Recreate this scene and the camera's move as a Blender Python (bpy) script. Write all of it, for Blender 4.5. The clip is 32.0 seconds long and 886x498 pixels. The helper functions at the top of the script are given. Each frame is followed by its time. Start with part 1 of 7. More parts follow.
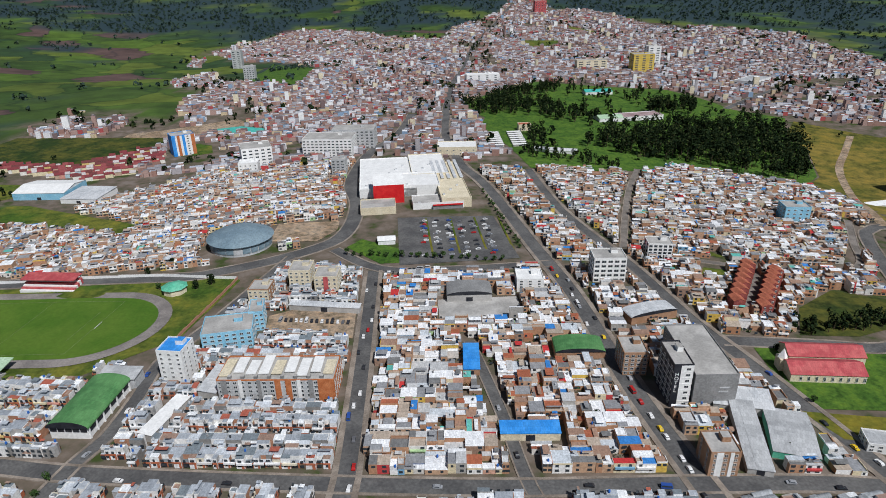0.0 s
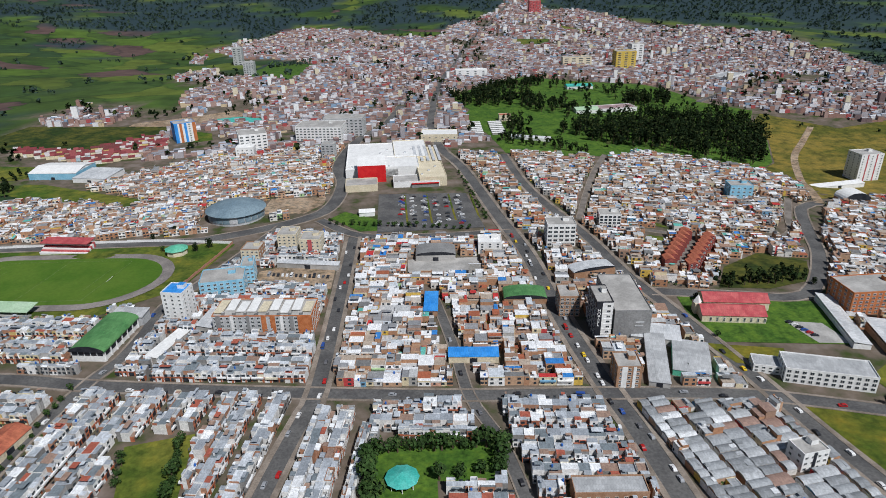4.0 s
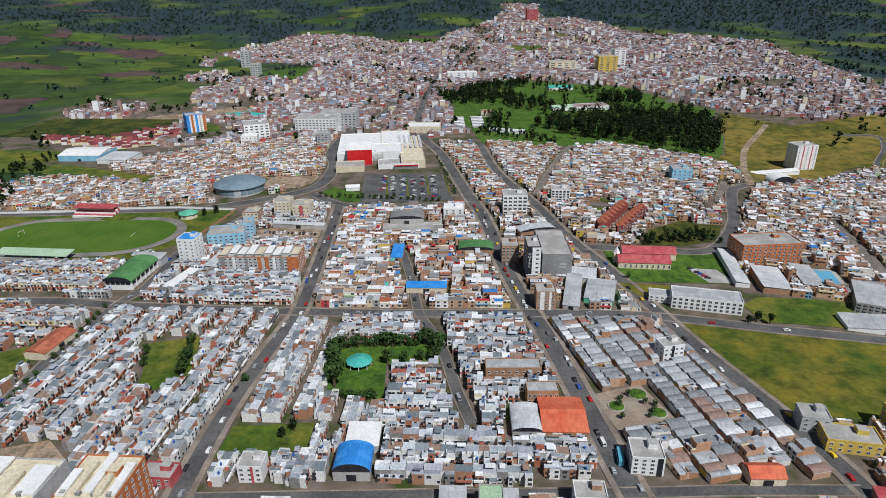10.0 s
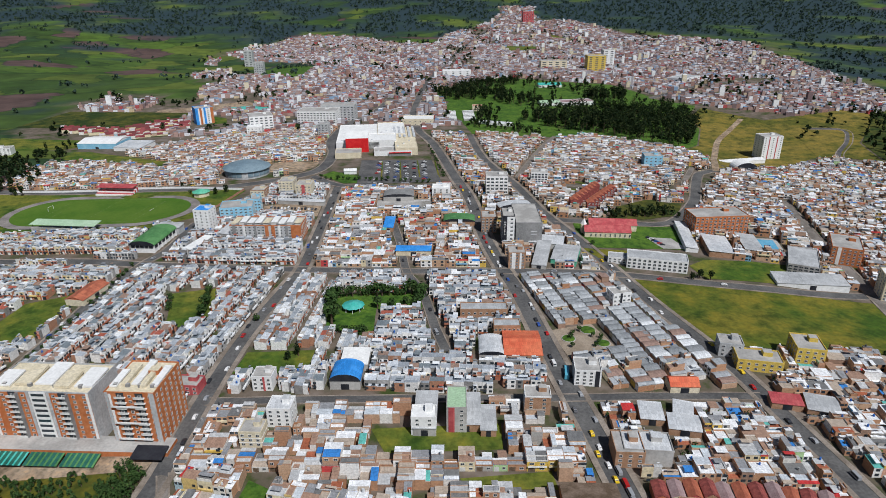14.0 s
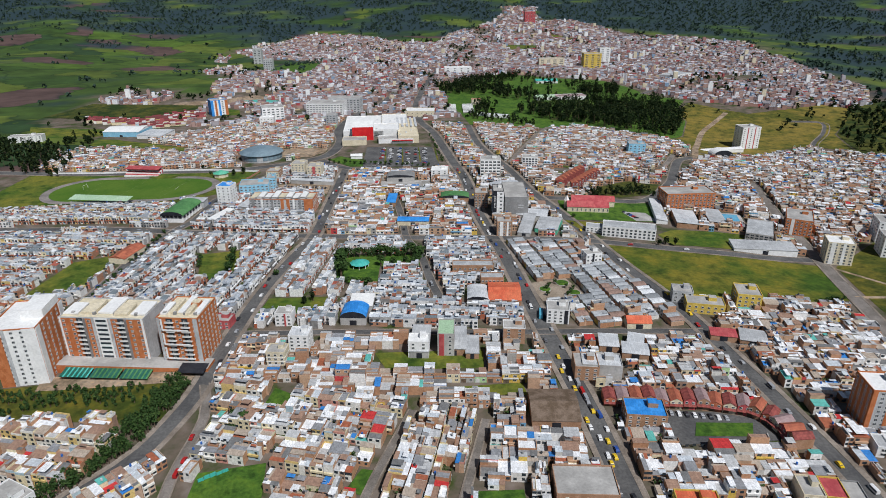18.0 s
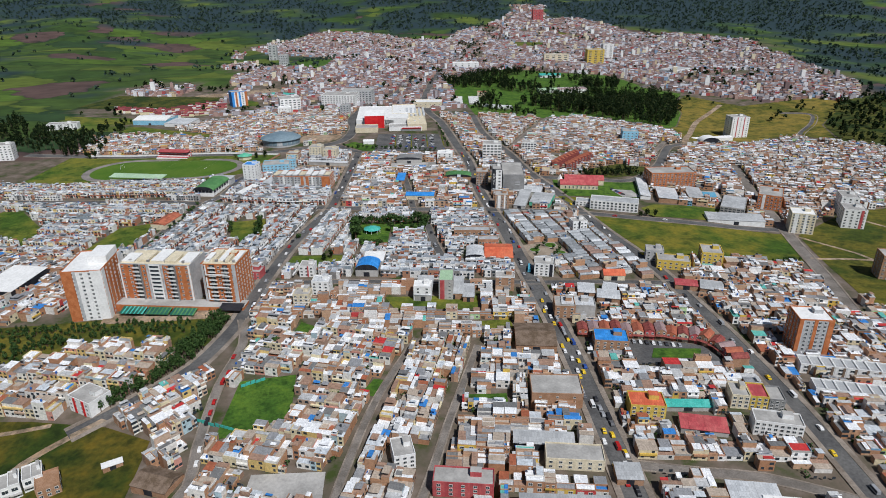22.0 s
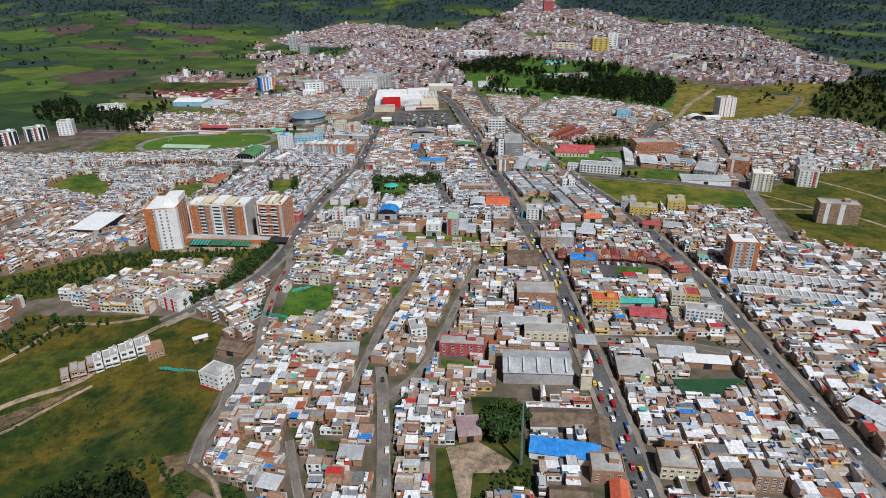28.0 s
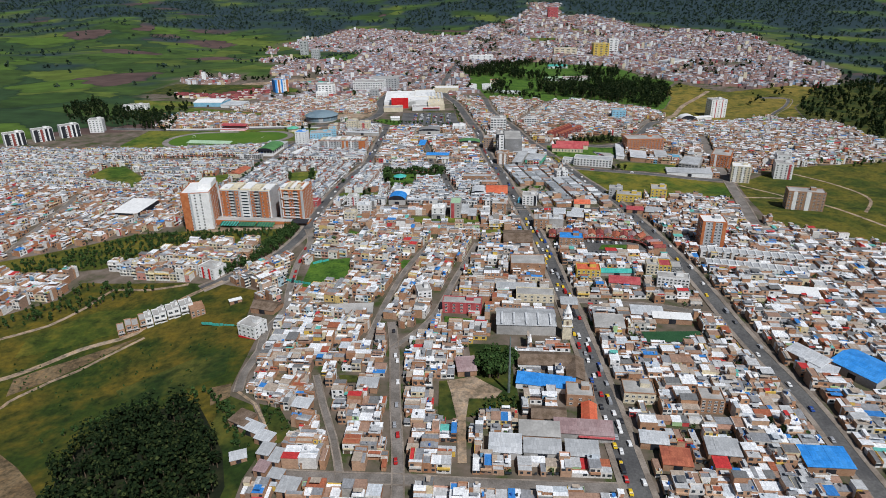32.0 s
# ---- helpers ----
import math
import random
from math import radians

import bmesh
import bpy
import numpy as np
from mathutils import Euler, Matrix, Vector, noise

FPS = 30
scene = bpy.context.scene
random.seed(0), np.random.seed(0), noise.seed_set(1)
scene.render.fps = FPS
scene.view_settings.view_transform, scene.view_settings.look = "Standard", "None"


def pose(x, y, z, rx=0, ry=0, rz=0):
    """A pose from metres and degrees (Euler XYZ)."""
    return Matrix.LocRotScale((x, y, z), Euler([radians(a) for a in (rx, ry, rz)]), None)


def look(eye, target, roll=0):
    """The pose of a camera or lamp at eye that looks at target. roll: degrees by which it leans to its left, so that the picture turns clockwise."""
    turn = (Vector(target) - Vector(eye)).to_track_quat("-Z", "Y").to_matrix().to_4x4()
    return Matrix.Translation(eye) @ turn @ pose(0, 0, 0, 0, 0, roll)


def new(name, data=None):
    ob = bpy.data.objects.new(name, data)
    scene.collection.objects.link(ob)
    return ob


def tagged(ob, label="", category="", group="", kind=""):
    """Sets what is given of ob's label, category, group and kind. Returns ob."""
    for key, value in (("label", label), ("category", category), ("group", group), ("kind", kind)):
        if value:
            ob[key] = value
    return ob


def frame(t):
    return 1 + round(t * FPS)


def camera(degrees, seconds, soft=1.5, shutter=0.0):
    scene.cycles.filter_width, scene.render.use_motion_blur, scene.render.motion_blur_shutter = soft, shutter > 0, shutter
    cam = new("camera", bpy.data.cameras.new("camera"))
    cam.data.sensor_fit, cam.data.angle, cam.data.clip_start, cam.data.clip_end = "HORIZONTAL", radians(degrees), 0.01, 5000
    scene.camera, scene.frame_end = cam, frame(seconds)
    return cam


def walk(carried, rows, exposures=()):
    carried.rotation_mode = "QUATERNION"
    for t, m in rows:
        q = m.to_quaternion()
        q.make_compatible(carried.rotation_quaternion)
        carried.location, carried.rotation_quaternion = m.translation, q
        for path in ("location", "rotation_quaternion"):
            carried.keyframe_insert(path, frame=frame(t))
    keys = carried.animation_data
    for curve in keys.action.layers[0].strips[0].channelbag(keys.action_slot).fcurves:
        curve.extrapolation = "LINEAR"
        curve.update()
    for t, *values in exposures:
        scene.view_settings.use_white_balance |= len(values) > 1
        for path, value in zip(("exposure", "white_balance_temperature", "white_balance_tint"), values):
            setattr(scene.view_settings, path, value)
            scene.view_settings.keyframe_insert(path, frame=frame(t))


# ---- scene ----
import collections

cam = camera(70.0, 32.0, soft=0.9)
PATH = [
    (0, (-125.52, -230.488, 189.555), (-125.428, -228.666, 188.734), -1.2),
    (3, (-110.971, -275.908, 188.829), (-110.881, -274.087, 188.007), -1.1),
    (6, (-96.966, -320.87, 189.245), (-96.887, -319.041, 188.439), -1.0),
    (9, (-84.334, -366.004, 189.305), (-84.261, -364.172, 188.507), -0.8),
    (10.5, (-79.611, -389.163, 189.108), (-79.542, -387.329, 188.313), -0.6),
    (13, (-74.059, -428.472, 188.524), (-73.989, -426.636, 187.734), -0.5),
    (16.5, (-69.986, -483.886, 188.427), (-69.921, -482.049, 187.64), -0.4),
    (19, (-68.025, -523.154, 188.371), (-67.975, -521.316, 187.584), -0.4),
    (23, (-64.557, -586.404, 187.826), (-64.538, -584.567, 187.034), -0.5),
    (28, (-62.201, -666.621, 188.336), (-62.217, -664.791, 187.529), -0.8),
    (30, (-60.647, -696.215, 190.254), (-60.675, -694.381, 189.455), -0.8),
    (32, (-59.898, -725.192, 192.083), (-59.933, -723.356, 191.291), -0.8),
]
walk(cam, [(t, look(eye, target, roll)) for t, eye, target, roll in PATH])

# ---- light ----
SUN_EL, SUN_AZ = radians(52), radians(150)
world = bpy.data.worlds.new("sky")
scene.world = world
world.use_nodes = True
wn = world.node_tree
sky = wn.nodes.new("ShaderNodeTexSky")
sky.sky_type, sky.sun_disc, sky.sun_elevation, sky.sun_rotation = "NISHITA", False, SUN_EL, SUN_AZ
sky.air_density, sky.dust_density = 1.0, 0.6
wn.links.new(sky.outputs[0], wn.nodes["Background"].inputs[0])
wn.nodes["Background"].inputs[1].default_value = 0.052
sun = new("sun", bpy.data.lights.new("sun", "SUN"))
sun.data.energy, sun.data.angle, sun.data.color = 4.9, radians(2.5), (0.985, 0.99, 1.0)
sun.matrix_world = look((300 * math.sin(SUN_AZ), 300 * math.cos(SUN_AZ), 300 * math.tan(SUN_EL)), (0, 0, 0))
scene.view_settings.exposure = -0.34

# ---- materials ----
MATS = {}


def base_mat(name, rough=0.85, metal=0.0):
    m = bpy.data.materials.new(name)
    m.use_nodes = True
    b = m.node_tree.nodes["Principled BSDF"]
    b.inputs["Roughness"].default_value, b.inputs["Metallic"].default_value = rough, metal
    b.inputs["Specular IOR Level"].default_value = 0.25
    MATS[name] = m
    return m, m.node_tree.nodes, m.node_tree.links, b


def ramp_node(n, stops, kind="LINEAR"):
    r = n.new("ShaderNodeValToRGB")
    r.color_ramp.interpolation = kind
    e = r.color_ramp.elements
    while len(e) < len(stops):
        e.new(0.5)
    for i, (p, c) in enumerate(stops):
        e[i].position, e[i].color = p, (*c, 1)
    return r


def noise_node(n, l, scale, detail=4.0, rough=0.6):
    tc = n.new("ShaderNodeTexCoord")
    t = n.new("ShaderNodeTexNoise")
    t.inputs["Scale"].default_value, t.inputs["Detail"].default_value, t.inputs["Roughness"].default_value = scale, detail, rough
    l.new(tc.outputs["Object"], t.inputs["Vector"])
    return t


def times(n, l, a, b, factor=1.0):
    m = n.new("ShaderNodeMix")
    m.data_type, m.blend_type = "RGBA", "MULTIPLY"
    m.inputs[0].default_value = factor
    l.new(a, m.inputs[6])
    l.new(b, m.inputs[7])
    return m.outputs[2]


def sheet_rows(n, l, col):
    """Roofing sheets laid in rows, each weathered in its own way."""
    k = n.new("ShaderNodeTexBrick")
    k.inputs["Scale"].default_value, k.inputs["Mortar Size"].default_value = 1.0, 0.05
    k.inputs["Brick Width"].default_value, k.inputs["Row Height"].default_value = 1.1, 2.6
    for slot, v in (("Color1", 0.88), ("Color2", 1.1), ("Mortar", 0.74)):
        k.inputs[slot].default_value = (v, v, v, 1)
    tc = n.new("ShaderNodeTexCoord")
    l.new(tc.outputs["Object"], k.inputs["Vector"])
    return times(n, l, col, k.outputs["Color"])


def grain(name, c1, c2, scale=0.2, fine=2.0, rough=0.9, bump=0.0, metal=0.0, wear=(0.72, 1.12), patchy=False, sheets=False):
    """A surface that varies between two colours at a broad and at a fine scale."""
    m, n, l, b = base_mat(name, rough, metal)
    if sheets:
        wear = (0.88, 1.05)
    r = ramp_node(n, [(0.4, c1), (0.6, c2)])
    l.new(noise_node(n, l, scale).outputs[0], r.inputs[0])
    f = noise_node(n, l, fine, 3.0)
    g = ramp_node(n, [(0.3, (wear[0],) * 3), (0.7, (wear[1],) * 3)])
    l.new(f.outputs[0], g.inputs[0])
    col = times(n, l, r.outputs[0], g.outputs[0])
    if patchy:
        p = ramp_node(n, [(0.34, (0.5, 0.55, 0.5)), (0.5, (1, 1, 1)), (0.66, (1.35, 1.2, 1.0))])
        l.new(noise_node(n, l, scale * 4, 6.0, 0.7).outputs[0], p.inputs[0])
        col = times(n, l, col, p.outputs[0])
    if sheets:
        col = sheet_rows(n, l, col)
    l.new(col, b.inputs["Base Color"])
    if bump:
        u = n.new("ShaderNodeBump")
        u.inputs["Strength"].default_value, u.inputs["Distance"].default_value = bump, 0.3
        l.new(f.outputs[0], u.inputs["Height"])
        l.new(u.outputs[0], b.inputs["Normal"])
    return m


def palette(name, colours, by="island", rough=0.85, metal=0.0, stain=0.35, fine=0.9, sheets=False):
    """One of several paints per house, weathered by stains."""
    m, n, l, b = base_mat(name, rough, metal)
    total, at, stops = sum(w for w, _ in colours), 0.0, []
    for w, c in colours:
        stops.append((at / total, c))
        at += w
    r = ramp_node(n, stops, "CONSTANT")
    if by == "island":
        l.new(n.new("ShaderNodeNewGeometry").outputs["Random Per Island"], r.inputs[0])
    else:
        l.new(n.new("ShaderNodeObjectInfo").outputs["Random"], r.inputs[0])
    g = ramp_node(n, [(0.3, (1 - stain,) * 3), (0.65, (1.08,) * 3)])
    l.new(noise_node(n, l, fine, 5.0, 0.7).outputs[0], g.inputs[0])
    col = times(n, l, r.outputs[0], g.outputs[0])
    if sheets:
        col = sheet_rows(n, l, col)
    l.new(col, b.inputs["Base Color"])
    return m


PAINTS = [(28, (0.86, 0.85, 0.83)), (8, (0.62, 0.6, 0.56)), (9, (0.72, 0.62, 0.42)), (5, (0.4, 0.385, 0.36)), (24, (0.46, 0.25, 0.15)),
          (12, (0.54, 0.35, 0.23)), (5, (0.68, 0.46, 0.1)), (2.5, (0.55, 0.07, 0.07)), (1.5, (0.2, 0.4, 0.58)), (1.5, (0.42, 0.6, 0.32)), (3, (0.66, 0.38, 0.28))]
BRICKS = [(5, (0.42, 0.215, 0.12)), (6, (0.48, 0.27, 0.16)), (5, (0.52, 0.33, 0.22)), (2, (0.34, 0.22, 0.16)), (5, (0.74, 0.71, 0.67))]
ROOFS = [(15, (0.3, 0.305, 0.32)), (14, (0.55, 0.555, 0.56)), (27, (0.88, 0.89, 0.91)), (9, (0.2, 0.2, 0.2)), (14, (0.48, 0.395, 0.32)), (12, (0.38, 0.24, 0.175)),
         (4, (0.4, 0.13, 0.07)), (6, (0.6, 0.645, 0.69)), (3, (0.05, 0.24, 0.62)), (1.6, (0.58, 0.05, 0.05)), (1.6, (0.14, 0.5, 0.44))]
GREYROOFS = [(7, (0.33, 0.36, 0.4)), (6, (0.43, 0.465, 0.51)), (5, (0.2, 0.235, 0.26)), (5, (0.6, 0.64, 0.69)), (3.5, (0.86, 0.88, 0.9)), (3, (0.34, 0.23, 0.18)), (1.6, (0.42, 0.12, 0.08))]
DULLS = [(5, (0.74, 0.73, 0.71)), (2, (0.42, 0.41, 0.4)), (4, (0.42, 0.22, 0.14)), (6, (0.84, 0.83, 0.81)), (2, (0.26, 0.25, 0.24))]
WHITES = [(15, (0.86, 0.86, 0.86)), (3, (0.7, 0.69, 0.68)), (2, (0.74, 0.68, 0.54)), (2, (0.42, 0.16, 0.1)), (1, (0.5, 0.5, 0.5))]
CREAMS = [(6, (0.74, 0.65, 0.44)), (6, (0.8, 0.78, 0.72)), (3, (0.68, 0.5, 0.2)), (2, (0.5, 0.36, 0.27)), (1, (0.62, 0.3, 0.24)), (1, (0.42, 0.55, 0.6))]
# far town paints and roofs, shifted grey-blue to carry the haze of distance
HAZEMIX = [(14, (0.34, 0.2, 0.165)), (12, (0.42, 0.285, 0.25)), (10, (0.74, 0.73, 0.76)), (9, (0.42, 0.39, 0.41)), (8, (0.2, 0.14, 0.14)), (3, (0.6, 0.48, 0.32)), (2, (0.42, 0.09, 0.09)), (2, (0.25, 0.36, 0.5))]
HAZEROOFS = [(12, (0.19, 0.19, 0.21)), (12, (0.3, 0.305, 0.34)), (10, (0.45, 0.475, 0.54)), (7, (0.8, 0.82, 0.86)), (11, (0.29, 0.18, 0.15)), (8, (0.36, 0.25, 0.22)), (7, (0.11, 0.105, 0.115)), (2, (0.14, 0.3, 0.52)), (2, (0.4, 0.09, 0.08))]
for key in ("island", "object"):
    s = "" if key == "island" else "_one"
    palette("paint" + s, PAINTS, key)
    palette("brick" + s, BRICKS, key)
    palette("roof" + s, ROOFS, key, 0.6, sheets=True)
    palette("greyroof" + s, GREYROOFS, key, 0.7, sheets=True)
    palette("white" + s, WHITES, key)
    palette("cream" + s, CREAMS, key)
    palette("dull" + s, DULLS, key)
palette("vaultroof", [(6, (0.27, 0.285, 0.3)), (5, (0.36, 0.38, 0.4)), (3, (0.46, 0.48, 0.5)), (1, (0.74, 0.76, 0.78)), (2, (0.33, 0.22, 0.18))], "island", 0.7, sheets=True)
palette("farwall", HAZEMIX)
palette("farroof", HAZEROOFS, "island", 0.8)
grain("astroturf", (0.018, 0.075, 0.03), (0.03, 0.095, 0.04), 0.1, 1.5, 0.9)
grain("walk", (0.2, 0.165, 0.135), (0.32, 0.272, 0.23), 0.08, 1.2, 0.95)
grain("hay", (0.1, 0.105, 0.016), (0.21, 0.165, 0.035), 0.02, 0.4, 0.95, 0.4, patchy=True)
grain("sand", (0.27, 0.215, 0.16), (0.38, 0.31, 0.24), 0.1, 1.2, 0.95)
palette("redroof", [(4, (0.2, 0.042, 0.048)), (3, (0.27, 0.07, 0.072)), (2, (0.15, 0.045, 0.045)), (1.5, (0.5, 0.46, 0.46))], "island", 0.8)
palette("leaf", [(3, (0.035, 0.07, 0.02)), (3, (0.05, 0.095, 0.03)), (2, (0.03, 0.055, 0.02)), (1, (0.075, 0.12, 0.035))], "island", 0.7, 0, 0.4)
palette("darkleaf", [(3, (0.011, 0.021, 0.009)), (3, (0.017, 0.03, 0.012)), (1.5, (0.032, 0.046, 0.016)), (0.6, (0.06, 0.075, 0.026))], "island", 0.8, 0, 0.4)
# foliage of the far hills, its bluish tint painting in distance haze
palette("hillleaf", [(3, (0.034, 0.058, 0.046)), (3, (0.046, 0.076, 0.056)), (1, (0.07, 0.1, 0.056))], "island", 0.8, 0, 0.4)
for k in ("leaf", "darkleaf", "hillleaf"):
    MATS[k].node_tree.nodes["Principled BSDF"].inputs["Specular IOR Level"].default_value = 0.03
palette("carpaint", [(5, (0.7, 0.7, 0.7)), (4, (0.03, 0.03, 0.035)), (4, (0.3, 0.31, 0.33)), (2, (0.4, 0.02, 0.02)), (1, (0.03, 0.08, 0.3)), (1, (0.12, 0.12, 0.13))], "object", 0.3, 0, 0.1)
grain("taxipaint", (0.75, 0.5, 0.02), (0.8, 0.55, 0.04), 0.5, 3, 0.3)
grain("buspaint", (0.1, 0.4, 0.55), (0.12, 0.45, 0.6), 0.5, 3, 0.35)
grain("asphalt", (0.088, 0.087, 0.088), (0.138, 0.135, 0.132), 0.05, 0.8, 0.9)
grain("redbrick", (0.4, 0.12, 0.06), (0.5, 0.17, 0.09), 0.3, 2.5, 0.85)
grain("paving", (0.16, 0.142, 0.125), (0.25, 0.222, 0.2), 0.1, 1.5, 0.9)
grain("redpaving", (0.42, 0.2, 0.14), (0.5, 0.28, 0.2), 0.1, 1.5, 0.9)
grain("dirt", (0.26, 0.19, 0.13), (0.4, 0.31, 0.23), 0.06, 0.7, 0.95, 0.3, patchy=True)
grain("concrete", (0.33, 0.32, 0.305), (0.47, 0.455, 0.435), 0.08, 0.9, 0.9, wear=(0.84, 1.08))
grain("grass", (0.055, 0.11, 0.012), (0.15, 0.16, 0.025), 0.022, 0.5, 0.95, 0.4, patchy=True)
grain("lawn", (0.05, 0.12, 0.015), (0.08, 0.16, 0.02), 0.05, 0.6, 0.95, 0.3, patchy=True)
grain("drygrass", (0.05, 0.1, 0.01), (0.16, 0.15, 0.02), 0.02, 0.4, 0.95, 0.4, patchy=True)
grain("rough_grass", (0.022, 0.045, 0.007), (0.085, 0.09, 0.016), 0.03, 0.35, 0.95, 0.5, patchy=True)
grain("bank", (0.13, 0.09, 0.05), (0.21, 0.15, 0.085), 0.08, 0.6, 0.95, 0.4, patchy=True)
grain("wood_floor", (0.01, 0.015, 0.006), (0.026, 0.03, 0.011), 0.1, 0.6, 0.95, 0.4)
grain("streak_grass", (0.05, 0.072, 0.009), (0.12, 0.11, 0.016), 0.03, 0.4, 0.95, 0.5, patchy=True)
grain("olive_grass", (0.03, 0.052, 0.006), (0.108, 0.087, 0.011), 0.03, 0.4, 0.95, 0.5, patchy=True)
grain("turf", (0.062, 0.14, 0.012), (0.09, 0.165, 0.018), 0.03, 0.5, 0.95, 0.2, wear=(0.85, 1.08))
grain("fadedline", (0.16, 0.22, 0.08), (0.24, 0.3, 0.14), 0.5, 3, 0.9)
grain("track_grey", (0.2, 0.18, 0.17), (0.3, 0.27, 0.25), 0.05, 1.0, 0.9)
grain("whitepaint", (0.76, 0.76, 0.75), (0.84, 0.84, 0.83), 0.15, 0.8, 0.7, wear=(0.85, 1.05))
grain("zinc", (0.6, 0.62, 0.64), (0.78, 0.79, 0.8), 0.1, 1.2, 0.45, 0.1, 0.2, sheets=True)
grain("zincgrey", (0.38, 0.39, 0.4), (0.5, 0.51, 0.52), 0.1, 1.2, 0.6, sheets=True)
grain("orangebrick", (0.45, 0.14, 0.05), (0.55, 0.2, 0.08), 0.3, 2.5, 0.85)
grain("brownbrick", (0.34, 0.19, 0.11), (0.42, 0.25, 0.16), 0.3, 2.5, 0.85)
grain("greywall", (0.22, 0.22, 0.22), (0.28, 0.28, 0.28), 0.1, 1.2, 0.8)
grain("midgrey", (0.42, 0.43, 0.44), (0.52, 0.53, 0.54), 0.1, 1.2, 0.8)
grain("blackwall", (0.02, 0.022, 0.03), (0.035, 0.037, 0.045), 0.2, 1.5, 0.5)
grain("red", (0.6, 0.015, 0.02), (0.68, 0.03, 0.03), 0.2, 1.5, 0.6)
grain("dullpink", (0.3, 0.2, 0.2), (0.42, 0.31, 0.31), 0.1, 1.2, 0.7, sheets=True)
grain("pinkred", (0.42, 0.07, 0.08), (0.52, 0.12, 0.12), 0.2, 1.5, 0.7, sheets=True)
grain("redtile", (0.34, 0.1, 0.06), (0.5, 0.16, 0.09), 0.2, 1.5, 0.8, sheets=True)
grain("orangeroof", (0.6, 0.12, 0.06), (0.68, 0.18, 0.09), 0.1, 1.0, 0.7, sheets=True)
grain("maroon", (0.2, 0.05, 0.045), (0.34, 0.09, 0.075), 0.4, 1.5, 0.8)
grain("blueroof", (0.03, 0.24, 0.66), (0.06, 0.32, 0.78), 0.15, 1.0, 0.55, sheets=True)
grain("lightblue", (0.22, 0.5, 0.68), (0.3, 0.58, 0.74), 0.15, 1.0, 0.7)
grain("greenroof", (0.07, 0.2, 0.07), (0.11, 0.27, 0.1), 0.1, 1.0, 0.65, sheets=True)
grain("palegreen", (0.38, 0.55, 0.36), (0.46, 0.62, 0.44), 0.1, 1.0, 0.65)
grain("mint", (0.1, 0.45, 0.3), (0.16, 0.52, 0.36), 0.1, 1.0, 0.7)
grain("teal", (0.05, 0.42, 0.36), (0.1, 0.5, 0.44), 0.2, 1.5, 0.6)
grain("darkteal", (0.015, 0.1, 0.075), (0.03, 0.15, 0.11), 0.2, 1.5, 0.6)
grain("creamwall", (0.66, 0.58, 0.42), (0.74, 0.66, 0.5), 0.15, 1.0, 0.8)
grain("yellow", (0.6, 0.42, 0.08), (0.68, 0.5, 0.12), 0.15, 1.0, 0.8)
grain("arenablue", (0.16, 0.23, 0.28), (0.22, 0.3, 0.35), 0.05, 0.8, 0.5)
grain("trunk", (0.08, 0.055, 0.035), (0.14, 0.1, 0.07), 0.5, 4, 0.95)
palette("tankblue", [(3, (0.03, 0.13, 0.45)), (2, (0.05, 0.055, 0.06)), (3, (0.55, 0.56, 0.57)), (2, (0.3, 0.3, 0.3))], "island", 0.5, 0, 0.2)
grain("tyre", (0.015, 0.015, 0.015), (0.025, 0.025, 0.025), 1, 4, 0.9)
grain("frame", (0.6, 0.6, 0.58), (0.7, 0.7, 0.68), 0.5, 3, 0.6)
grain("metalpole", (0.2, 0.26, 0.25), (0.3, 0.36, 0.34), 0.5, 3, 0.5, 0, 0.5)
grain("brownroof", (0.13, 0.09, 0.06), (0.22, 0.16, 0.12), 0.2, 1.5, 0.9)
grain("poolblue", (0.12, 0.4, 0.6), (0.16, 0.46, 0.66), 0.2, 1.5, 0.2)
m, n, l, b = base_mat("glass", 0.15)
b.inputs["Base Color"].default_value = (0.035, 0.045, 0.055, 1)
b.inputs["Specular IOR Level"].default_value = 0.6

# the open land: fields in patches, with the town's bare ground blended in
m, n, l, b = base_mat("land", 0.95)
tc = n.new("ShaderNodeTexCoord")
warp = noise_node(n, l, 0.006, 3.0)
wm = n.new("ShaderNodeVectorMath")
wm.operation = "MULTIPLY_ADD"
wm.inputs[1].default_value = (230, 230, 0)
l.new(warp.outputs["Color"], wm.inputs[0])
l.new(tc.outputs["Object"], wm.inputs[2])
vor = n.new("ShaderNodeTexVoronoi")
vor.inputs["Scale"].default_value = 0.0075
l.new(wm.outputs[0], vor.inputs["Vector"])
sep = n.new("ShaderNodeSeparateColor")
l.new(vor.outputs["Color"], sep.inputs[0])
fields = ramp_node(n, [(0.0, (0.04, 0.08, 0.016)), (0.2, (0.08, 0.14, 0.02)), (0.38, (0.03, 0.065, 0.022)), (0.52, (0.105, 0.145, 0.024)), (0.68, (0.05, 0.09, 0.018)), (0.82, (0.105, 0.066, 0.058)), (0.9, (0.065, 0.115, 0.02))], "CONSTANT")
l.new(sep.outputs[0], fields.inputs[0])
var = ramp_node(n, [(0.3, (0.55,) * 3), (0.7, (1.25,) * 3)])
l.new(noise_node(n, l, 0.02, 8.0, 0.65).outputs[0], var.inputs[0])
hedge = n.new("ShaderNodeTexVoronoi")
hedge.feature = "DISTANCE_TO_EDGE"
hedge.inputs["Scale"].default_value = 0.0075
l.new(wm.outputs[0], hedge.inputs["Vector"])
rows_of_bush = ramp_node(n, [(0.01, (0.62, 0.68, 0.75)), (0.06, (1, 1, 1))])
l.new(hedge.outputs["Distance"], rows_of_bush.inputs[0])
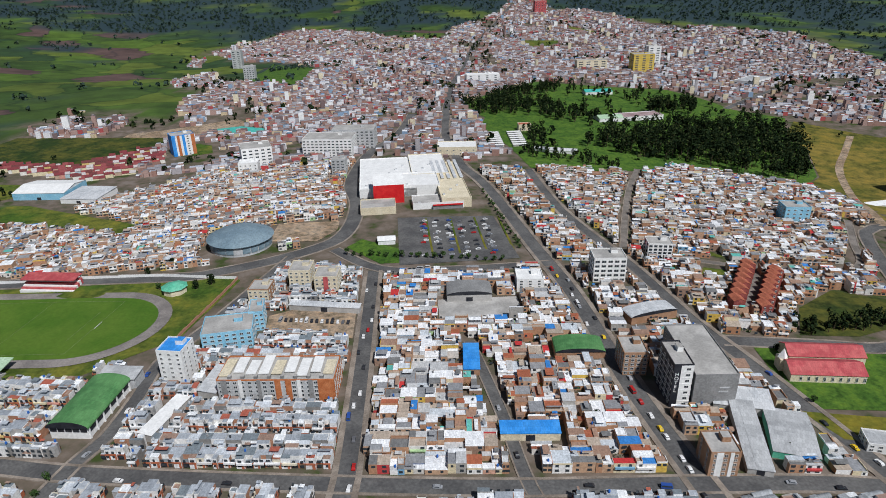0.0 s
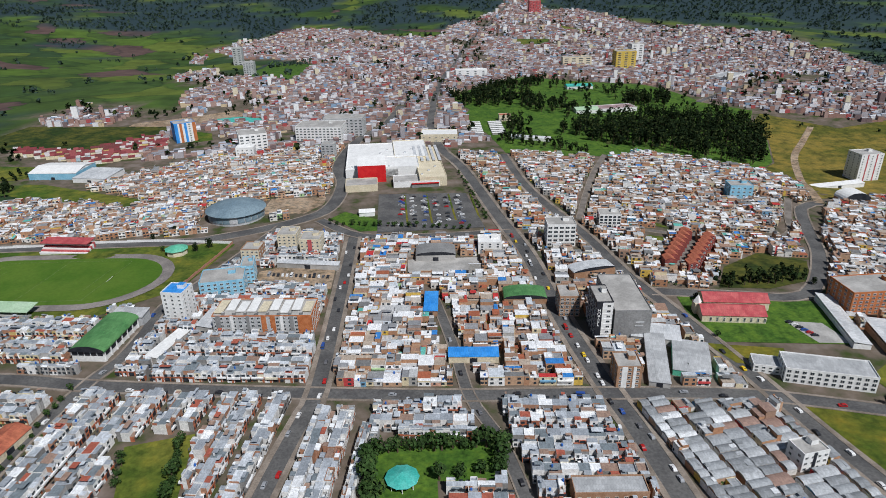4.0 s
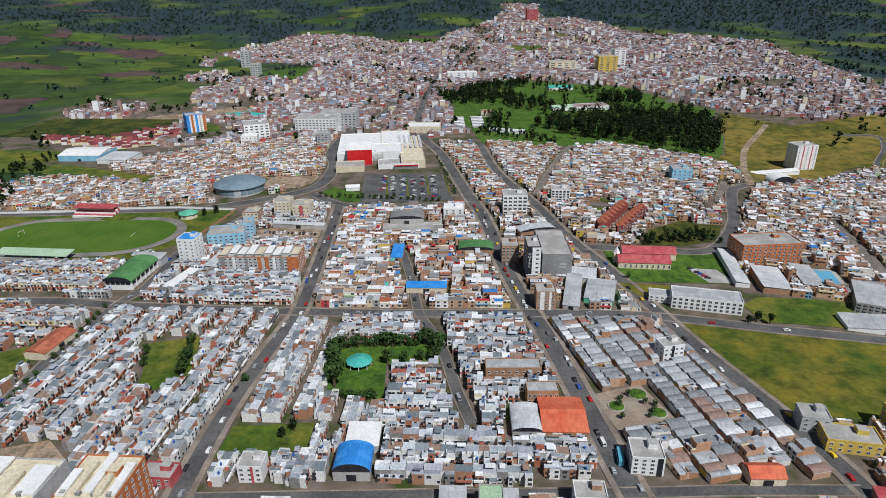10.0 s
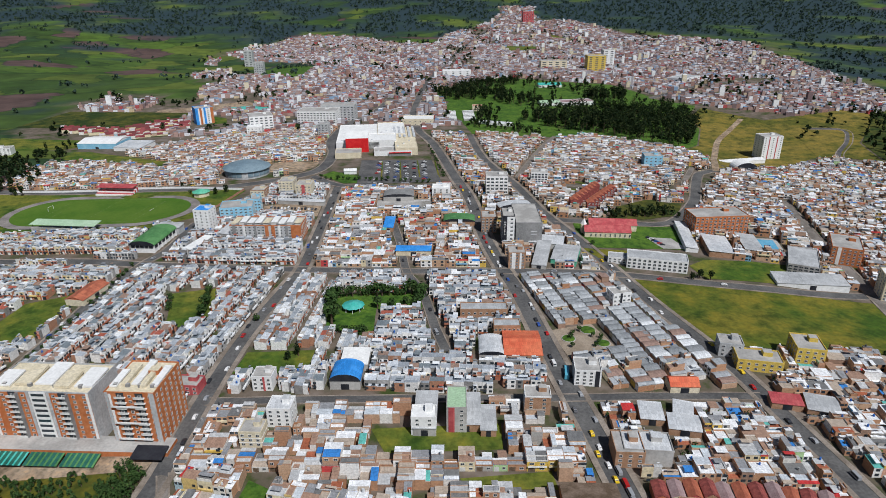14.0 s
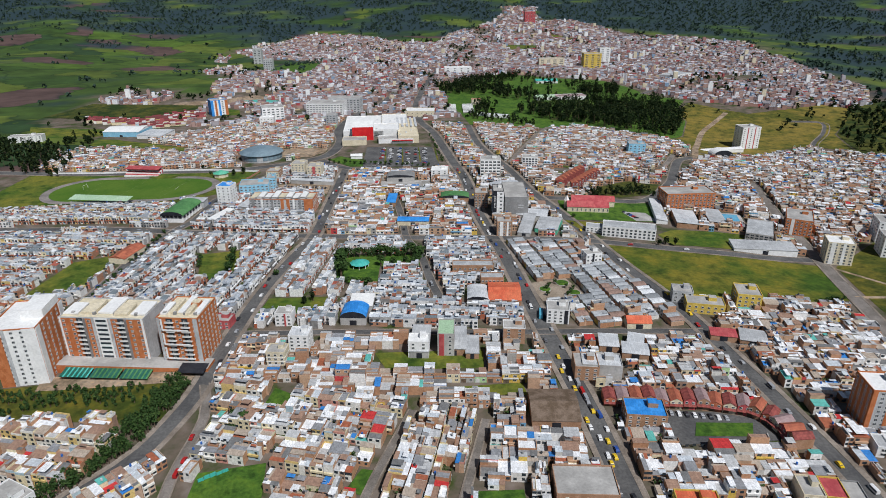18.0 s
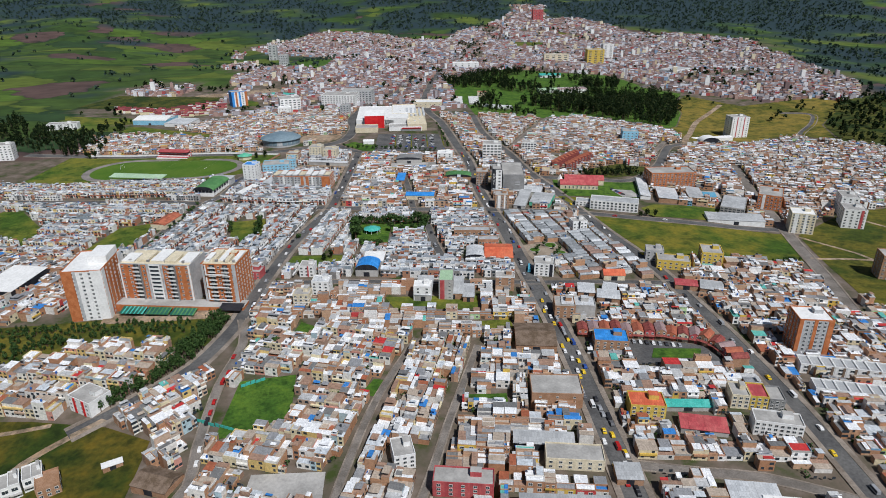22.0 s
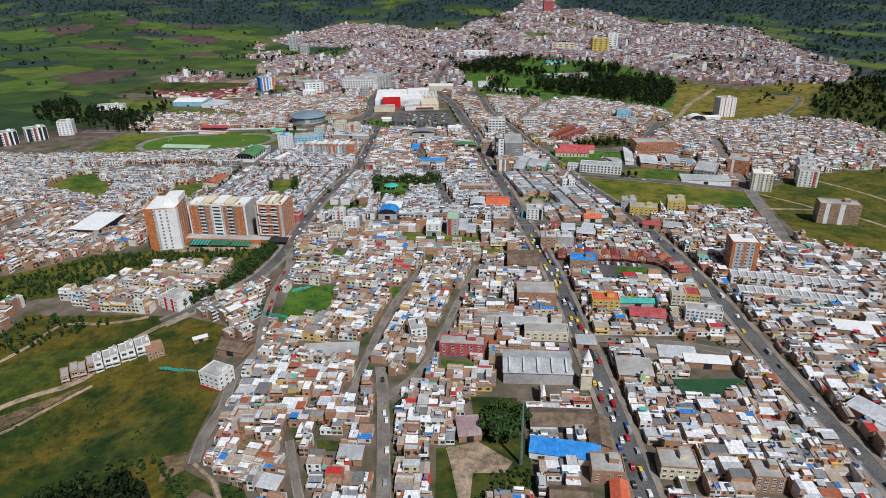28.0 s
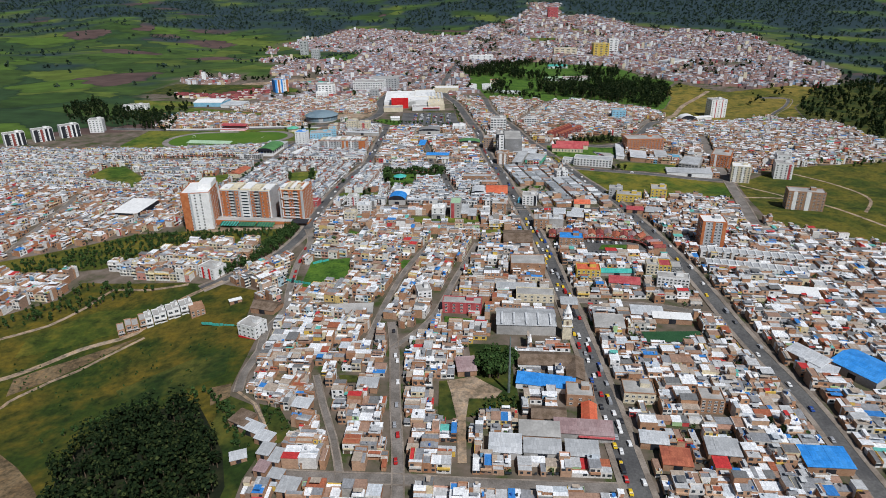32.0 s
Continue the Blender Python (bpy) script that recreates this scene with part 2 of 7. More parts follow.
field_out = times(n, l, times(n, l, fields.outputs[0], var.outputs[0]), rows_of_bush.outputs[0])
town = ramp_node(n, [(0.36, (0.045, 0.065, 0.015)), (0.45, (0.1, 0.088, 0.06)), (0.54, (0.14, 0.11, 0.085)), (0.68, (0.2, 0.165, 0.14))])
l.new(noise_node(n, l, 0.06, 8.0).outputs[0], town.inputs[0])
att = n.new("ShaderNodeAttribute")
att.attribute_name = "town"
mix = n.new("ShaderNodeMix")
mix.data_type = "RGBA"
l.new(att.outputs["Fac"], mix.inputs[0])
l.new(field_out, mix.inputs[6])
l.new(town.outputs[0], mix.inputs[7])
# hill woodland colour, blued to put aerial haze into the ground
hazy_wood_att = n.new("ShaderNodeAttribute")
hazy_wood_att.attribute_name = "wood"
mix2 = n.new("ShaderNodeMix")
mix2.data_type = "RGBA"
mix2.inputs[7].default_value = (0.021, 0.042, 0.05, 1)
l.new(hazy_wood_att.outputs["Fac"], mix2.inputs[0])
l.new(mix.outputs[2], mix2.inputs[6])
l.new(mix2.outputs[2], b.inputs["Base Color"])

# ---- terrain ----
SPOTS = [(-160, 308, -3), (-254, 40, 0), (0, 0, 0), (59, 18, -4), (112, -54, -3), (-12, -170, 2), (85, -155, 3), (122, -287, 3), (-118, -182, 3), (-183, -194, 0),
         (-268, -233, -3), (6, -407, 0), (-26, -451, 0), (-120, -450, 0), (226, -79, -10), (300, -250, -2), (368, 341, -30), (200, 250, -12), (-402, 507, -11),
         (-450, 122, -9), (-278, 203, -4), (-400, -150, -8), (-330, -330, -14), (-300, -430, -20), (300, 965, -6), (-565, 1556, -45), (0, 700, -6), (0, 1500, -14)]


def smooth(v):
    v = np.clip(v, 0, 1)
    return v * v * (3 - 2 * v)


def ground_z(x, y):
    """Height of the land."""
    x, y = np.asarray(x, float), np.asarray(y, float)
    a, b = np.zeros_like(x), np.zeros_like(x)
    for p, q, h in SPOTS:
        w = ((x - p) ** 2 + (y - q) ** 2 + 2500) ** -1.5
        a, b = a + w * h, b + w
    z, s = a / b, smooth((y - 1700) / 2700)
    left, right = smooth((-x - 500 - 0.25 * y) / 500), smooth((x - 500 - 0.22 * y) / 500)
    z = z + s * 190 + left * 18 * (1 + np.sin(x / 170 + 0.6) * np.cos(y / 230)) * np.clip((y + 100) / 500, 0, 1)
    return z - right * 25 + right * 12 * np.sin(x / 210) * np.cos(y / 190) + s * 25 * np.sin(x / 330 + 1) * np.cos(y / 410)


def wooded(x, y):
    """How likely trees stand there, on the open hills."""
    v = noise.noise(Vector((x / 260, y / 260, 3))) + 0.35 * noise.noise(Vector((x / 60, y / 60, 9)))
    return v + 0.45 * min(1, max(0, (y - 1900) / 500)) + (0.25 if x > 650 else 0) - (0.22 if x < -480 and y < 1750 else 0)


def gz(x, y):
    return float(ground_z(x, y))


# ---- plan ----
class Road:
    def __init__(self, name, half, kind, pts):
        self.name, self.half, self.kind, self.pts = name, half, kind, [Vector(p) for p in pts]


ROADS = [
    Road("avenue", 4.8, "asphalt", [(18, -900), (15, -700), (14, -527), (14, -463), (12, -369), (8, -280), (3, -225), (-3, -168), (-10, -81), (-15, -44), (-22, 20), (-26, 118), (-36, 200), (-54, 340), (-72, 420), (-80, 549), (-70, 680)]),
    Road("west_street", 3.7, "asphalt", [(-154, 165), (-155, 53), (-157, -32), (-160, -50), (-167, -83), (-175, -130), (-179, -170), (-182, -215), (-184, -245), (-194, -281), (-208, -300), (-225, -318), (-238, -330)]),
    Road("east_street", 3.8, "asphalt", [(108, -900), (108, -700), (110, -526), (111, -472), (106, -411), (104, -342), (100, -286), (96, -240), (88, -179), (75, -118), (64, -52), (52, 10), (45, 40), (34, 85), (24, 160), (2, 276), (-4, 395)]),
    Road("cross_street", 4.0, "asphalt", [(-480, 12), (-333, -7), (-270, -20), (-182, -32), (-92, -42), (-16, -46), (57, -52), (144, -75), (223, -83)]),
    Road("far_street", 4, "paving", [(270, 110), (245, 15), (228, -82), (207, -164), (188, -235)]),
    Road("ring_street", 4.5, "asphalt", [(42, 58), (91, 50), (127, 44), (150, 58), (185, 110), (209, 163), (235, 215), (259, 227)]),
    Road("country_lane", 4, "dirt", [(259, 227), (290, 300), (313, 347), (350, 420), (391, 474), (435, 531)]),
    Road("stadium_road", 6, "asphalt", [(-560, 190), (-315, 170), (-257, 177), (-198, 209), (-178, 240), (-174, 300), (-183, 350), (-182, 400), (-170, 480), (-140, 560), (-120, 680)]),
    Road("market_road", 4, "asphalt", [(-185, 205), (-150, 168), (-100, 162), (-30, 165)]),
    Road("mid_street", 2.6, "asphalt", [(-97, 68), (-88, 5), (-83, -43), (-72, -78), (-65, -126), (-60, -150)]),
    Road("park_street", 3.2, "asphalt", [(-300, -200), (-292, -149), (-287, -80), (-284, -56), (-278, -31), (-273, -14), (-266, 2), (-263, 30), (-262, 60), (-249, 92), (-231, 148), (-215, 195)]),
    Road("market_street", 2.5, "asphalt", [(-178, -187), (-114, -191), (-73, -192), (-3, -195), (42, -196), (90, -199)]),
    Road("south_street", 2.8, "paving", [(-134, -518), (-109, -520), (-85, -521), (-50, -524), (10, -527)]),
    Road("long_street", 2.2, "paving", [(-98, -390), (-94, -420), (-89, -473), (-84, -521), (-80, -600)]),
    Road("side_street", 1.3, "paving", [(-133, -446), (-124, -473), (-115, -497), (-109, -518)]),
    Road("slant_street", 1.5, "paving", [(-76, -262), (-94, -314), (-104, -364), (-110, -412)]),
    Road("short_street", 1.5, "paving", [(-42, -270), (-59, -331), (-74, -387), (-95, -420)]),
    Road("edge_street", 2.0, "paving", [(-182, -235), (-174, -262), (-176, -300), (-172, -345), (-168, -368), (-174, -394), (-171, -418), (-173, -440), (-171, -458)]),
    Road("linking_street", 2.4, "paving", [(14, -364), (44, -370), (68, -374), (102, -389)]),
    Road("valley_track", 2, "dirt", [(-215, -312), (-250, -346), (-262, -380), (-290, -395), (-330, -430), (-420, -470), (-600, -520)]),
    Road("hill_track", 1.4, "dirt", [(-250, -322), (-279, -326), (-305, -323), (-312, -347), (-325, -370), (-339, -380), (-420, -425), (-600, -455)]),
    Road("valley_street", 3, "paving", [(-440, -120), (-428, -190), (-419, -262)]),
    Road("ridge_street", 4, "asphalt", [(464, 250), (464, 321), (520, 392), (547, 446), (505, 466)]),
    Road("lower_track", 1.2, "dirt", [(-254, -386), (-269, -402), (-281, -417), (-291, -426), (-301, -440), (-340, -475), (-600, -580)]),
    Road("quarter_lane", 2.4, "paving", [(112, 396), (79, 325), (50, 248), (30, 190)]),
    Road("upper_lane", 2.4, "paving", [(238, 242), (212, 196), (180, 148), (112, 150), (60, 170)]),
    Road("meadow_path", 1.6, "dirt", [(212, -149), (266, -160), (296, -235)]),
    Road("slope_path", 1.4, "dirt", [(226, -92), (254, -138), (257, -164)]),
    Road("far_path", 1.4, "dirt", [(300, -60), (323, -107), (328, -158), (300, -200)]),
    Road("ridge_road", 5, "asphalt", [(-72, 680), (-45, 920), (0, 1160), (32, 1397), (118, 1835), (206, 2151), (316, 2530)]),
    Road("park_edge_road", 4, "asphalt", [(338, 670), (392, 719), (473, 786), (560, 830)]),
    Road("edge_path", 0.8, "dirt", [(-171, -458), (-159, -469), (-150, -484), (-143, -500), (-137, -514)]),
]
SEG_A = np.array([(*r.pts[i],) for r in ROADS for i in range(len(r.pts) - 1)])
SEG_B = np.array([(*r.pts[i + 1],) for r in ROADS for i in range(len(r.pts) - 1)])
SEG_H = np.array([r.half + (1.4 if r.name in ("avenue", "east_street", "west_street") else 0) for r in ROADS for i in range(len(r.pts) - 1)])
SEG_D = SEG_B - SEG_A
SEG_L = (SEG_D ** 2).sum(1)


ROAD_CELLS = collections.defaultdict(list)
for k in range(len(SEG_A)):
    lo, hi = np.minimum(SEG_A[k], SEG_B[k]) - SEG_H[k] - 6, np.maximum(SEG_A[k], SEG_B[k]) + SEG_H[k] + 6
    for i in range(int(lo[0] // 40), int(hi[0] // 40) + 1):
        for j in range(int(lo[1] // 40), int(hi[1] // 40) + 1):
            ROAD_CELLS[i, j].append((*SEG_A[k].tolist(), *SEG_D[k].tolist(), float(SEG_L[k]), float(SEG_H[k])))


def road_gap(x, y):
    """Metres from the nearest road's edge, six at most."""
    best = 6.0
    for a, b, p, q, l2, h in ROAD_CELLS.get((int(x // 40), int(y // 40)), ()):
        t = min(1.0, max(0.0, ((x - a) * p + (y - b) * q) / l2))
        best = min(best, math.hypot(x - a - p * t, y - b - q * t) - h)
    return best


def inside(x, y, poly):
    c, j = False, len(poly) - 1
    for i in range(len(poly)):
        (a, b), (p, q) = poly[i], poly[j]
        if (b > y) != (q > y) and x < (p - a) * (y - b) / (q - b) + a:
            c = not c
        j = i
    return c


class Patch:
    def __init__(self, name, kind, label, poly):
        self.name, self.kind, self.label, self.poly = name, kind, label, poly
        self.lo = (min(p[0] for p in poly), min(p[1] for p in poly))
        self.hi = (max(p[0] for p in poly), max(p[1] for p in poly))

    def has(self, x, y):
        return self.lo[0] <= x <= self.hi[0] and self.lo[1] <= y <= self.hi[1] and inside(x, y, self.poly)


PATCHES = [
    Patch("meadow", "drygrass", "open meadow of yellow-green grass beside the street", [(67, -58), (222, -93), (205, -155), (166, -163), (86, -152)]),
    Patch("stadium_lawn", "grass", "mown grass round the running track", [(-500, 178), (-252, 168), (-244, 160), (-260, 84), (-300, 52), (-500, 62)]),
    Patch("park_grounds", "lawn", "green park lawns among dark tall trees", [(-45, 740), (-19, 640), (-30, 600), (-8, 480), (0, 400), (50, 388), (113, 390), (152, 410), (223, 372), (275, 362), (310, 396), (348, 480), (356, 545), (397, 616), (345, 664), (329, 738), (302, 806), (219, 845), (161, 883), (108, 922), (14, 824)]),
    Patch("hillside", "hay", "dry grassy slope beside the country lane", [(288, 340), (270, 240), (343, 270), (440, 330), (470, 430), (525, 452), (590, 452), (645, 525), (614, 562), (467, 520), (400, 600), (358, 545), (350, 480), (312, 395), (278, 362), (270, 330)]),
    Patch("court_lawn", "grass", "lawn of the court between row houses", [(-237, -66), (-208, -60), (-203, -103), (-224, -116)]),
    Patch("park_lawn", "lawn", "small park lawn with a teal pavilion", [(-131, -102), (-126, -76), (-69, -76), (-73, -100), (-101, -98), (-101, -133), (-129, -122)]),
    Patch("vacant_lot", "grass", "overgrown vacant lot behind brick walls", [(-172, -164), (-169, -144), (-132, -145), (-132, -167)]),
    Patch("plaza", "sand", "tan paved plaza with round planting beds", [(0, -131), (26, -124), (33, -151), (5, -160)]),
    Patch("brick_yard", "grass", "green yard between raw brick houses", [(-97, -213), (-90, -229), (-39, -229), (-38, -212)]),
    Patch("small_field", "lawn", "small fenced green field", [(-166, -341), (-166, -297), (-138, -293), (-134, -328)]),
    Patch("valley_slope", "olive_grass", "rough grassy slope falling into the valley", [(-166, -490), (-176, -460), (-178, -394), (-192, -378), (-196, -338), (-222, -326), (-262, -318), (-334, -310), (-338, -336), (-366, -360), (-410, -344), (-422, -302), (-760, -300), (-760, -900), (-160, -900)]),
    Patch("gully", "streak_grass", "overgrown gully below the flats", [(-330, -232), (-300, -232), (-262, -228), (-196, -226), (-192, -262), (-215, -262), (-262, -256), (-330, -290), (-420, -300), (-420, -280)]),
    Patch("east_slope", "streak_grass", "rough green slope at the town's edge", [(233, -95), (300, -45), (420, -30), (620, 50), (620, -330), (300, -300), (250, -262), (205, -228), (216, -165)]),
    Patch("west_meadow", "grass", "green meadow beside the sheds", [(-640, 430), (-520, 412), (-478, 397), (-517, 361), (-600, 355)]),
    Patch("gym_meadow", "grass", "green meadow below the gym", [(-500, 343), (-481, 343), (-355, 275), (-359, 256), (-481, 300), (-500, 310)]),
    Patch("hill_pasture", "lawn", "bright pasture wedge inside the town", [(-414, 1031), (-337, 993), (-324, 1085), (-343, 1319), (-480, 1540), (-452, 1127)]),
    Patch("ridge_green", "grass", "green slope among the far houses", [(417, 2006), (468, 1841), (471, 1729), (401, 1861)]),
    Patch("old_town_green", "grass", "green lot in the old town", [(210, 1651), (310, 1620), (257, 1455), (195, 1476)]),
    Patch("ball_court", "teal", "teal painted ball courts", [(-391, 640), (-380, 663), (-320, 634), (-314, 602), (-377, 619)]),
    Patch("graded_soil", "dirt", "bare graded soil beside the courts", [(-499, 629), (-459, 643), (-373, 697), (-340, 657), (-395, 640), (-377, 615), (-435, 593), (-501, 581)]),
    Patch("tower_lawn", "grass", "lawn beside the coloured tower", [(-395, 568), (-371, 556), (-360, 520), (-382, 510)]),
    Patch("valley_green", "grass", "green hollow between the cream rows", [(-464, -63), (-459, -19), (-440, -20), (-396, -67), (-389, -101), (-457, -70)]),
    Patch("walled_lot", "grass", "green lot behind a long wall", [(-59, -245), (-21, -243), (-20, -253), (-56, -251)]),
    Patch("play_green", "lawn", "small playground green at the street fork", [(-149, -261), (-145, -241), (-133, -248), (-136, -257)]),
    Patch("fenced_lot", "lawn", "small fenced lawn by the slanting street", [(-103, -311), (-97, -299), (-88, -301), (-92, -315)]),
    Patch("garden_block", "rough_grass", "overgrown gardens above the ring street", [(88, 60), (105, 90), (139, 112), (168, 97), (152, 66), (120, 56)]),
    Patch("vehicle_yard", "dirt", "bare yard with parked vehicles", [(-213, 84), (-214, 106), (-201, 113), (-162, 105), (-162, 76), (-200, 84)]),
    Patch("quarter_green", "grass", "small green among the old houses", [(85, 173), (97, 169), (92, 180), (84, 182)]),
    Patch("row_green", "grass", "green yard beside the red rows", [(66, 142), (80, 132), (88, 146), (74, 152)]),
    Patch("row_lane", "paving", "paved lane between two red rows", [(72, 88), (106, 138), (101, 141), (68, 91)]),
    Patch("earth_court", "concrete", "worn concrete ball court between houses", [(-143, -364), (-112, -364), (-111, -380), (-143, -376)]),
    Patch("mall_green", "lawn", "planted green in front of the market hall", [(-176, 208), (-150, 176), (-128, 176), (-130, 196), (-165, 222)]),
    Patch("building_site", "dirt", "bare brown building site", [(-238, 226), (-200, 222), (-186, 244), (-186, 262), (-236, 262)]),
    Patch("church_lawn", "lawn", "lawn round the red-roofed church", [(52, -2), (138, -12), (136, 38), (56, 50)]),
    Patch("school_yard", "grass", "grass beside the long white school", [(119, -40), (134, -30), (170, -32), (196, -36), (185, -58), (168, -68), (122, -62)]),
    Patch("car_park", "asphalt", "grey asphalt car park of the market hall", [(-136, 172), (-50, 176), (-58, 262), (-138, 264)]),
    Patch("truck_yard", "concrete", "pale concrete yard of the depot", [(-112, 92), (-62, 92), (-62, 118), (-112, 118)]),
    Patch("grove_ground", "rough_grass", "weedy ground under the copse", [(-52, -416), (-30, -418), (-28, -476), (-68, -484), (-68, -452), (-50, -450)]),
    Patch("pitch", "astroturf", "dark green artificial sports pitch", [(49, -404), (83, -404), (80, -416), (49, -415)]),
    Patch("west_green", "grass", "green strip by the park street", [(-330, -70), (-298, -60), (-300, -118), (-340, -130)]),
    Patch("edge_green", "rough_grass", "weedy green at the town's ragged edge", [(-176, -460), (-160, -470), (-151, -486), (-146, -500), (-150, -520), (-146, -640), (-176, -640)]),
    Patch("weedy_lot", "rough_grass", "overgrown lot between brick houses", [(-157, -469), (-145, -474), (-136, -489), (-134, -495), (-141, -499), (-149, -485)]),
    Patch("red_earth", "bank", "bare reddish earth at the street's end", [(-188, -452), (-177, -450), (-174, -462), (-182, -468)]),
    Patch("track_bank", "bank", "bare brown bank between two tracks", [(-256, -384), (-279, -398), (-303, -414), (-314, -424), (-308, -440), (-290, -423), (-270, -400)]),
    Patch("yellow_slope", "streak_grass", "yellowed strip of grass on the slope", [(-300, -352), (-262, -352), (-266, -374), (-300, -392), (-326, -404), (-330, -384)]),
    Patch("dark_slope", "rough_grass", "dark rank grass above the wood", [(-246, -440), (-214, -420), (-190, -410), (-184, -440), (-196, -448), (-230, -458)]),
    Patch("wood_floor", "wood_floor", "near-black ground under the slope wood", [(-228, -532), (-238, -508), (-238, -490), (-226, -480), (-214, -470), (-203, -462), (-188, -467), (-175, -486), (-164, -503), (-156, -524), (-158, -640), (-252, -640)]),
    Patch("earth_corner", "bank", "bare brown earth below the wood", [(-282, -486), (-262, -500), (-247, -513), (-234, -526), (-240, -560), (-310, -560)]),
    Patch("east_wood_floor", "rough_grass", "dark weedy ground under the east wood", [(529, 378), (600, 470), (645, 530), (760, 600), (860, 540), (660, 250), (560, 110), (480, 70), (500, 150), (513, 233), (495, 269)]),
    Patch("east_bank", "hay", "dry grass bank by the ridge street", [(440, 330), (470, 320), (495, 280), (527, 380), (590, 452), (525, 452), (470, 430)]),
    Patch("car_yard", "dirt", "bare earth yard with a few cars", [(-271, -150), (-251, -146), (-234, -163), (-258, -173)]),
    Patch("back_lot", "bank", "fallow brown lot behind houses", [(-158, -442), (-145, -446), (-143, -452), (-153, -453)]),
    Patch("side_lot", "rough_grass", "small green lot inside brick walls", [(-121, -446), (-109, -447), (-111, -453), (-119, -453)]),
    Patch("dirt_lot", "dirt", "bare earth lot beside the copse", [(-64, -452), (-50, -448), (-36, -461), (-40, -467), (-53, -467), (-55, -484), (-55, -512), (-59, -512), (-59, -484), (-62, -462)]),
    Patch("red_court", "asphalt", "asphalt court inside the red row houses", [(36, -268), (64, -271), (80, -277), (85, -292), (40, -292)]),
    Patch("court_green", "lawn", "oval green inside the red row houses", [(49, -287), (74, -289), (78, -280), (53, -278)]),
    Patch("dry_plot", "drygrass", "fallow plot of yellowed grass by the church", [(50, -4), (90, -12), (84, -30), (58, -24)]),
    Patch("church_yard", "concrete", "pale concrete yard beside the church", [(106, 16), (126, 12), (130, -10), (112, -8)]),
    Patch("building_ground", "dirt", "bare brown ground below the flats", [(-270, -222), (-188, -220), (-190, -232), (-268, -234)]),
    Patch("corner_green", "lawn", "small green lot by the pink row", [(-66, -384), (-48, -388), (-49, -394), (-66, -391)]),
    Patch("fenced_green", "lawn", "small fenced lawn between houses", [(-50, -314), (-31, -314), (-31, -322), (-50, -322)]),
    Patch("flat_verge", "rough_grass", "bushy verge beside the flats", [(-640, 620), (-420, 600), (-500, 480), (-660, 500)]),
]
TOWN = [(-700, -900), (-700, 60), (-600, 150), (-470, 190), (-480, 330), (-600, 400), (-640, 470), (-640, 560), (-665, 680), (-655, 790), (-530, 745), (-450, 690),
        (-487, 778), (-497, 914), (-540, 976), (-606, 1107), (-613, 1317), (-592, 1381), (-499, 1130), (-414, 1031), (-337, 993), (-321, 1067), (-343, 1319), (-417, 1488), (-489, 1556),
        (-589, 1599), (-666, 1719), (-729, 1774), (-686, 1870), (-635, 1960), (-578, 2051), (-475, 2133), (-313, 2087), (-156, 1895), (-21, 1800), (35, 2033), (151, 2205), (238, 2383),
        (311, 2572), (311, 2760), (500, 2760), (450, 2557), (470, 2380), (587, 2355), (662, 2169), (685, 1939), (741, 1880), (855, 1850), (900, 1718), (990, 1540), (929, 1373), (880, 1153), (830, 985), (791, 720), (640, 400), (560, 200), (560, -900)]
BUILT = collections.defaultdict(list)  # footprints (x, y, half width, half depth, cos, sin) by cells of 40 m


def claim(x, y, w, d, turn=0.0, extra=1.0):
    a, b = w / 2 + extra, d / 2 + extra
    rr = math.hypot(a, b)
    for i in range(int((x - rr) // 40), int((x + rr) // 40) + 1):
        for j in range(int((y - rr) // 40), int((y + rr) // 40) + 1):
            BUILT[i, j].append((x, y, a, b, math.cos(radians(turn)), math.sin(radians(turn))))


def free(x, y, margin=0.5):
    for a, b, w, d, c, s in BUILT.get((int(x // 40), int(y // 40)), ()):
        p, q = x - a, y - b
        if abs(p * c + q * s) < w and abs(q * c - p * s) < d:
            return False
    for p in PATCHES:
        if p.has(x, y):
            return False
    return road_gap(x, y) > margin


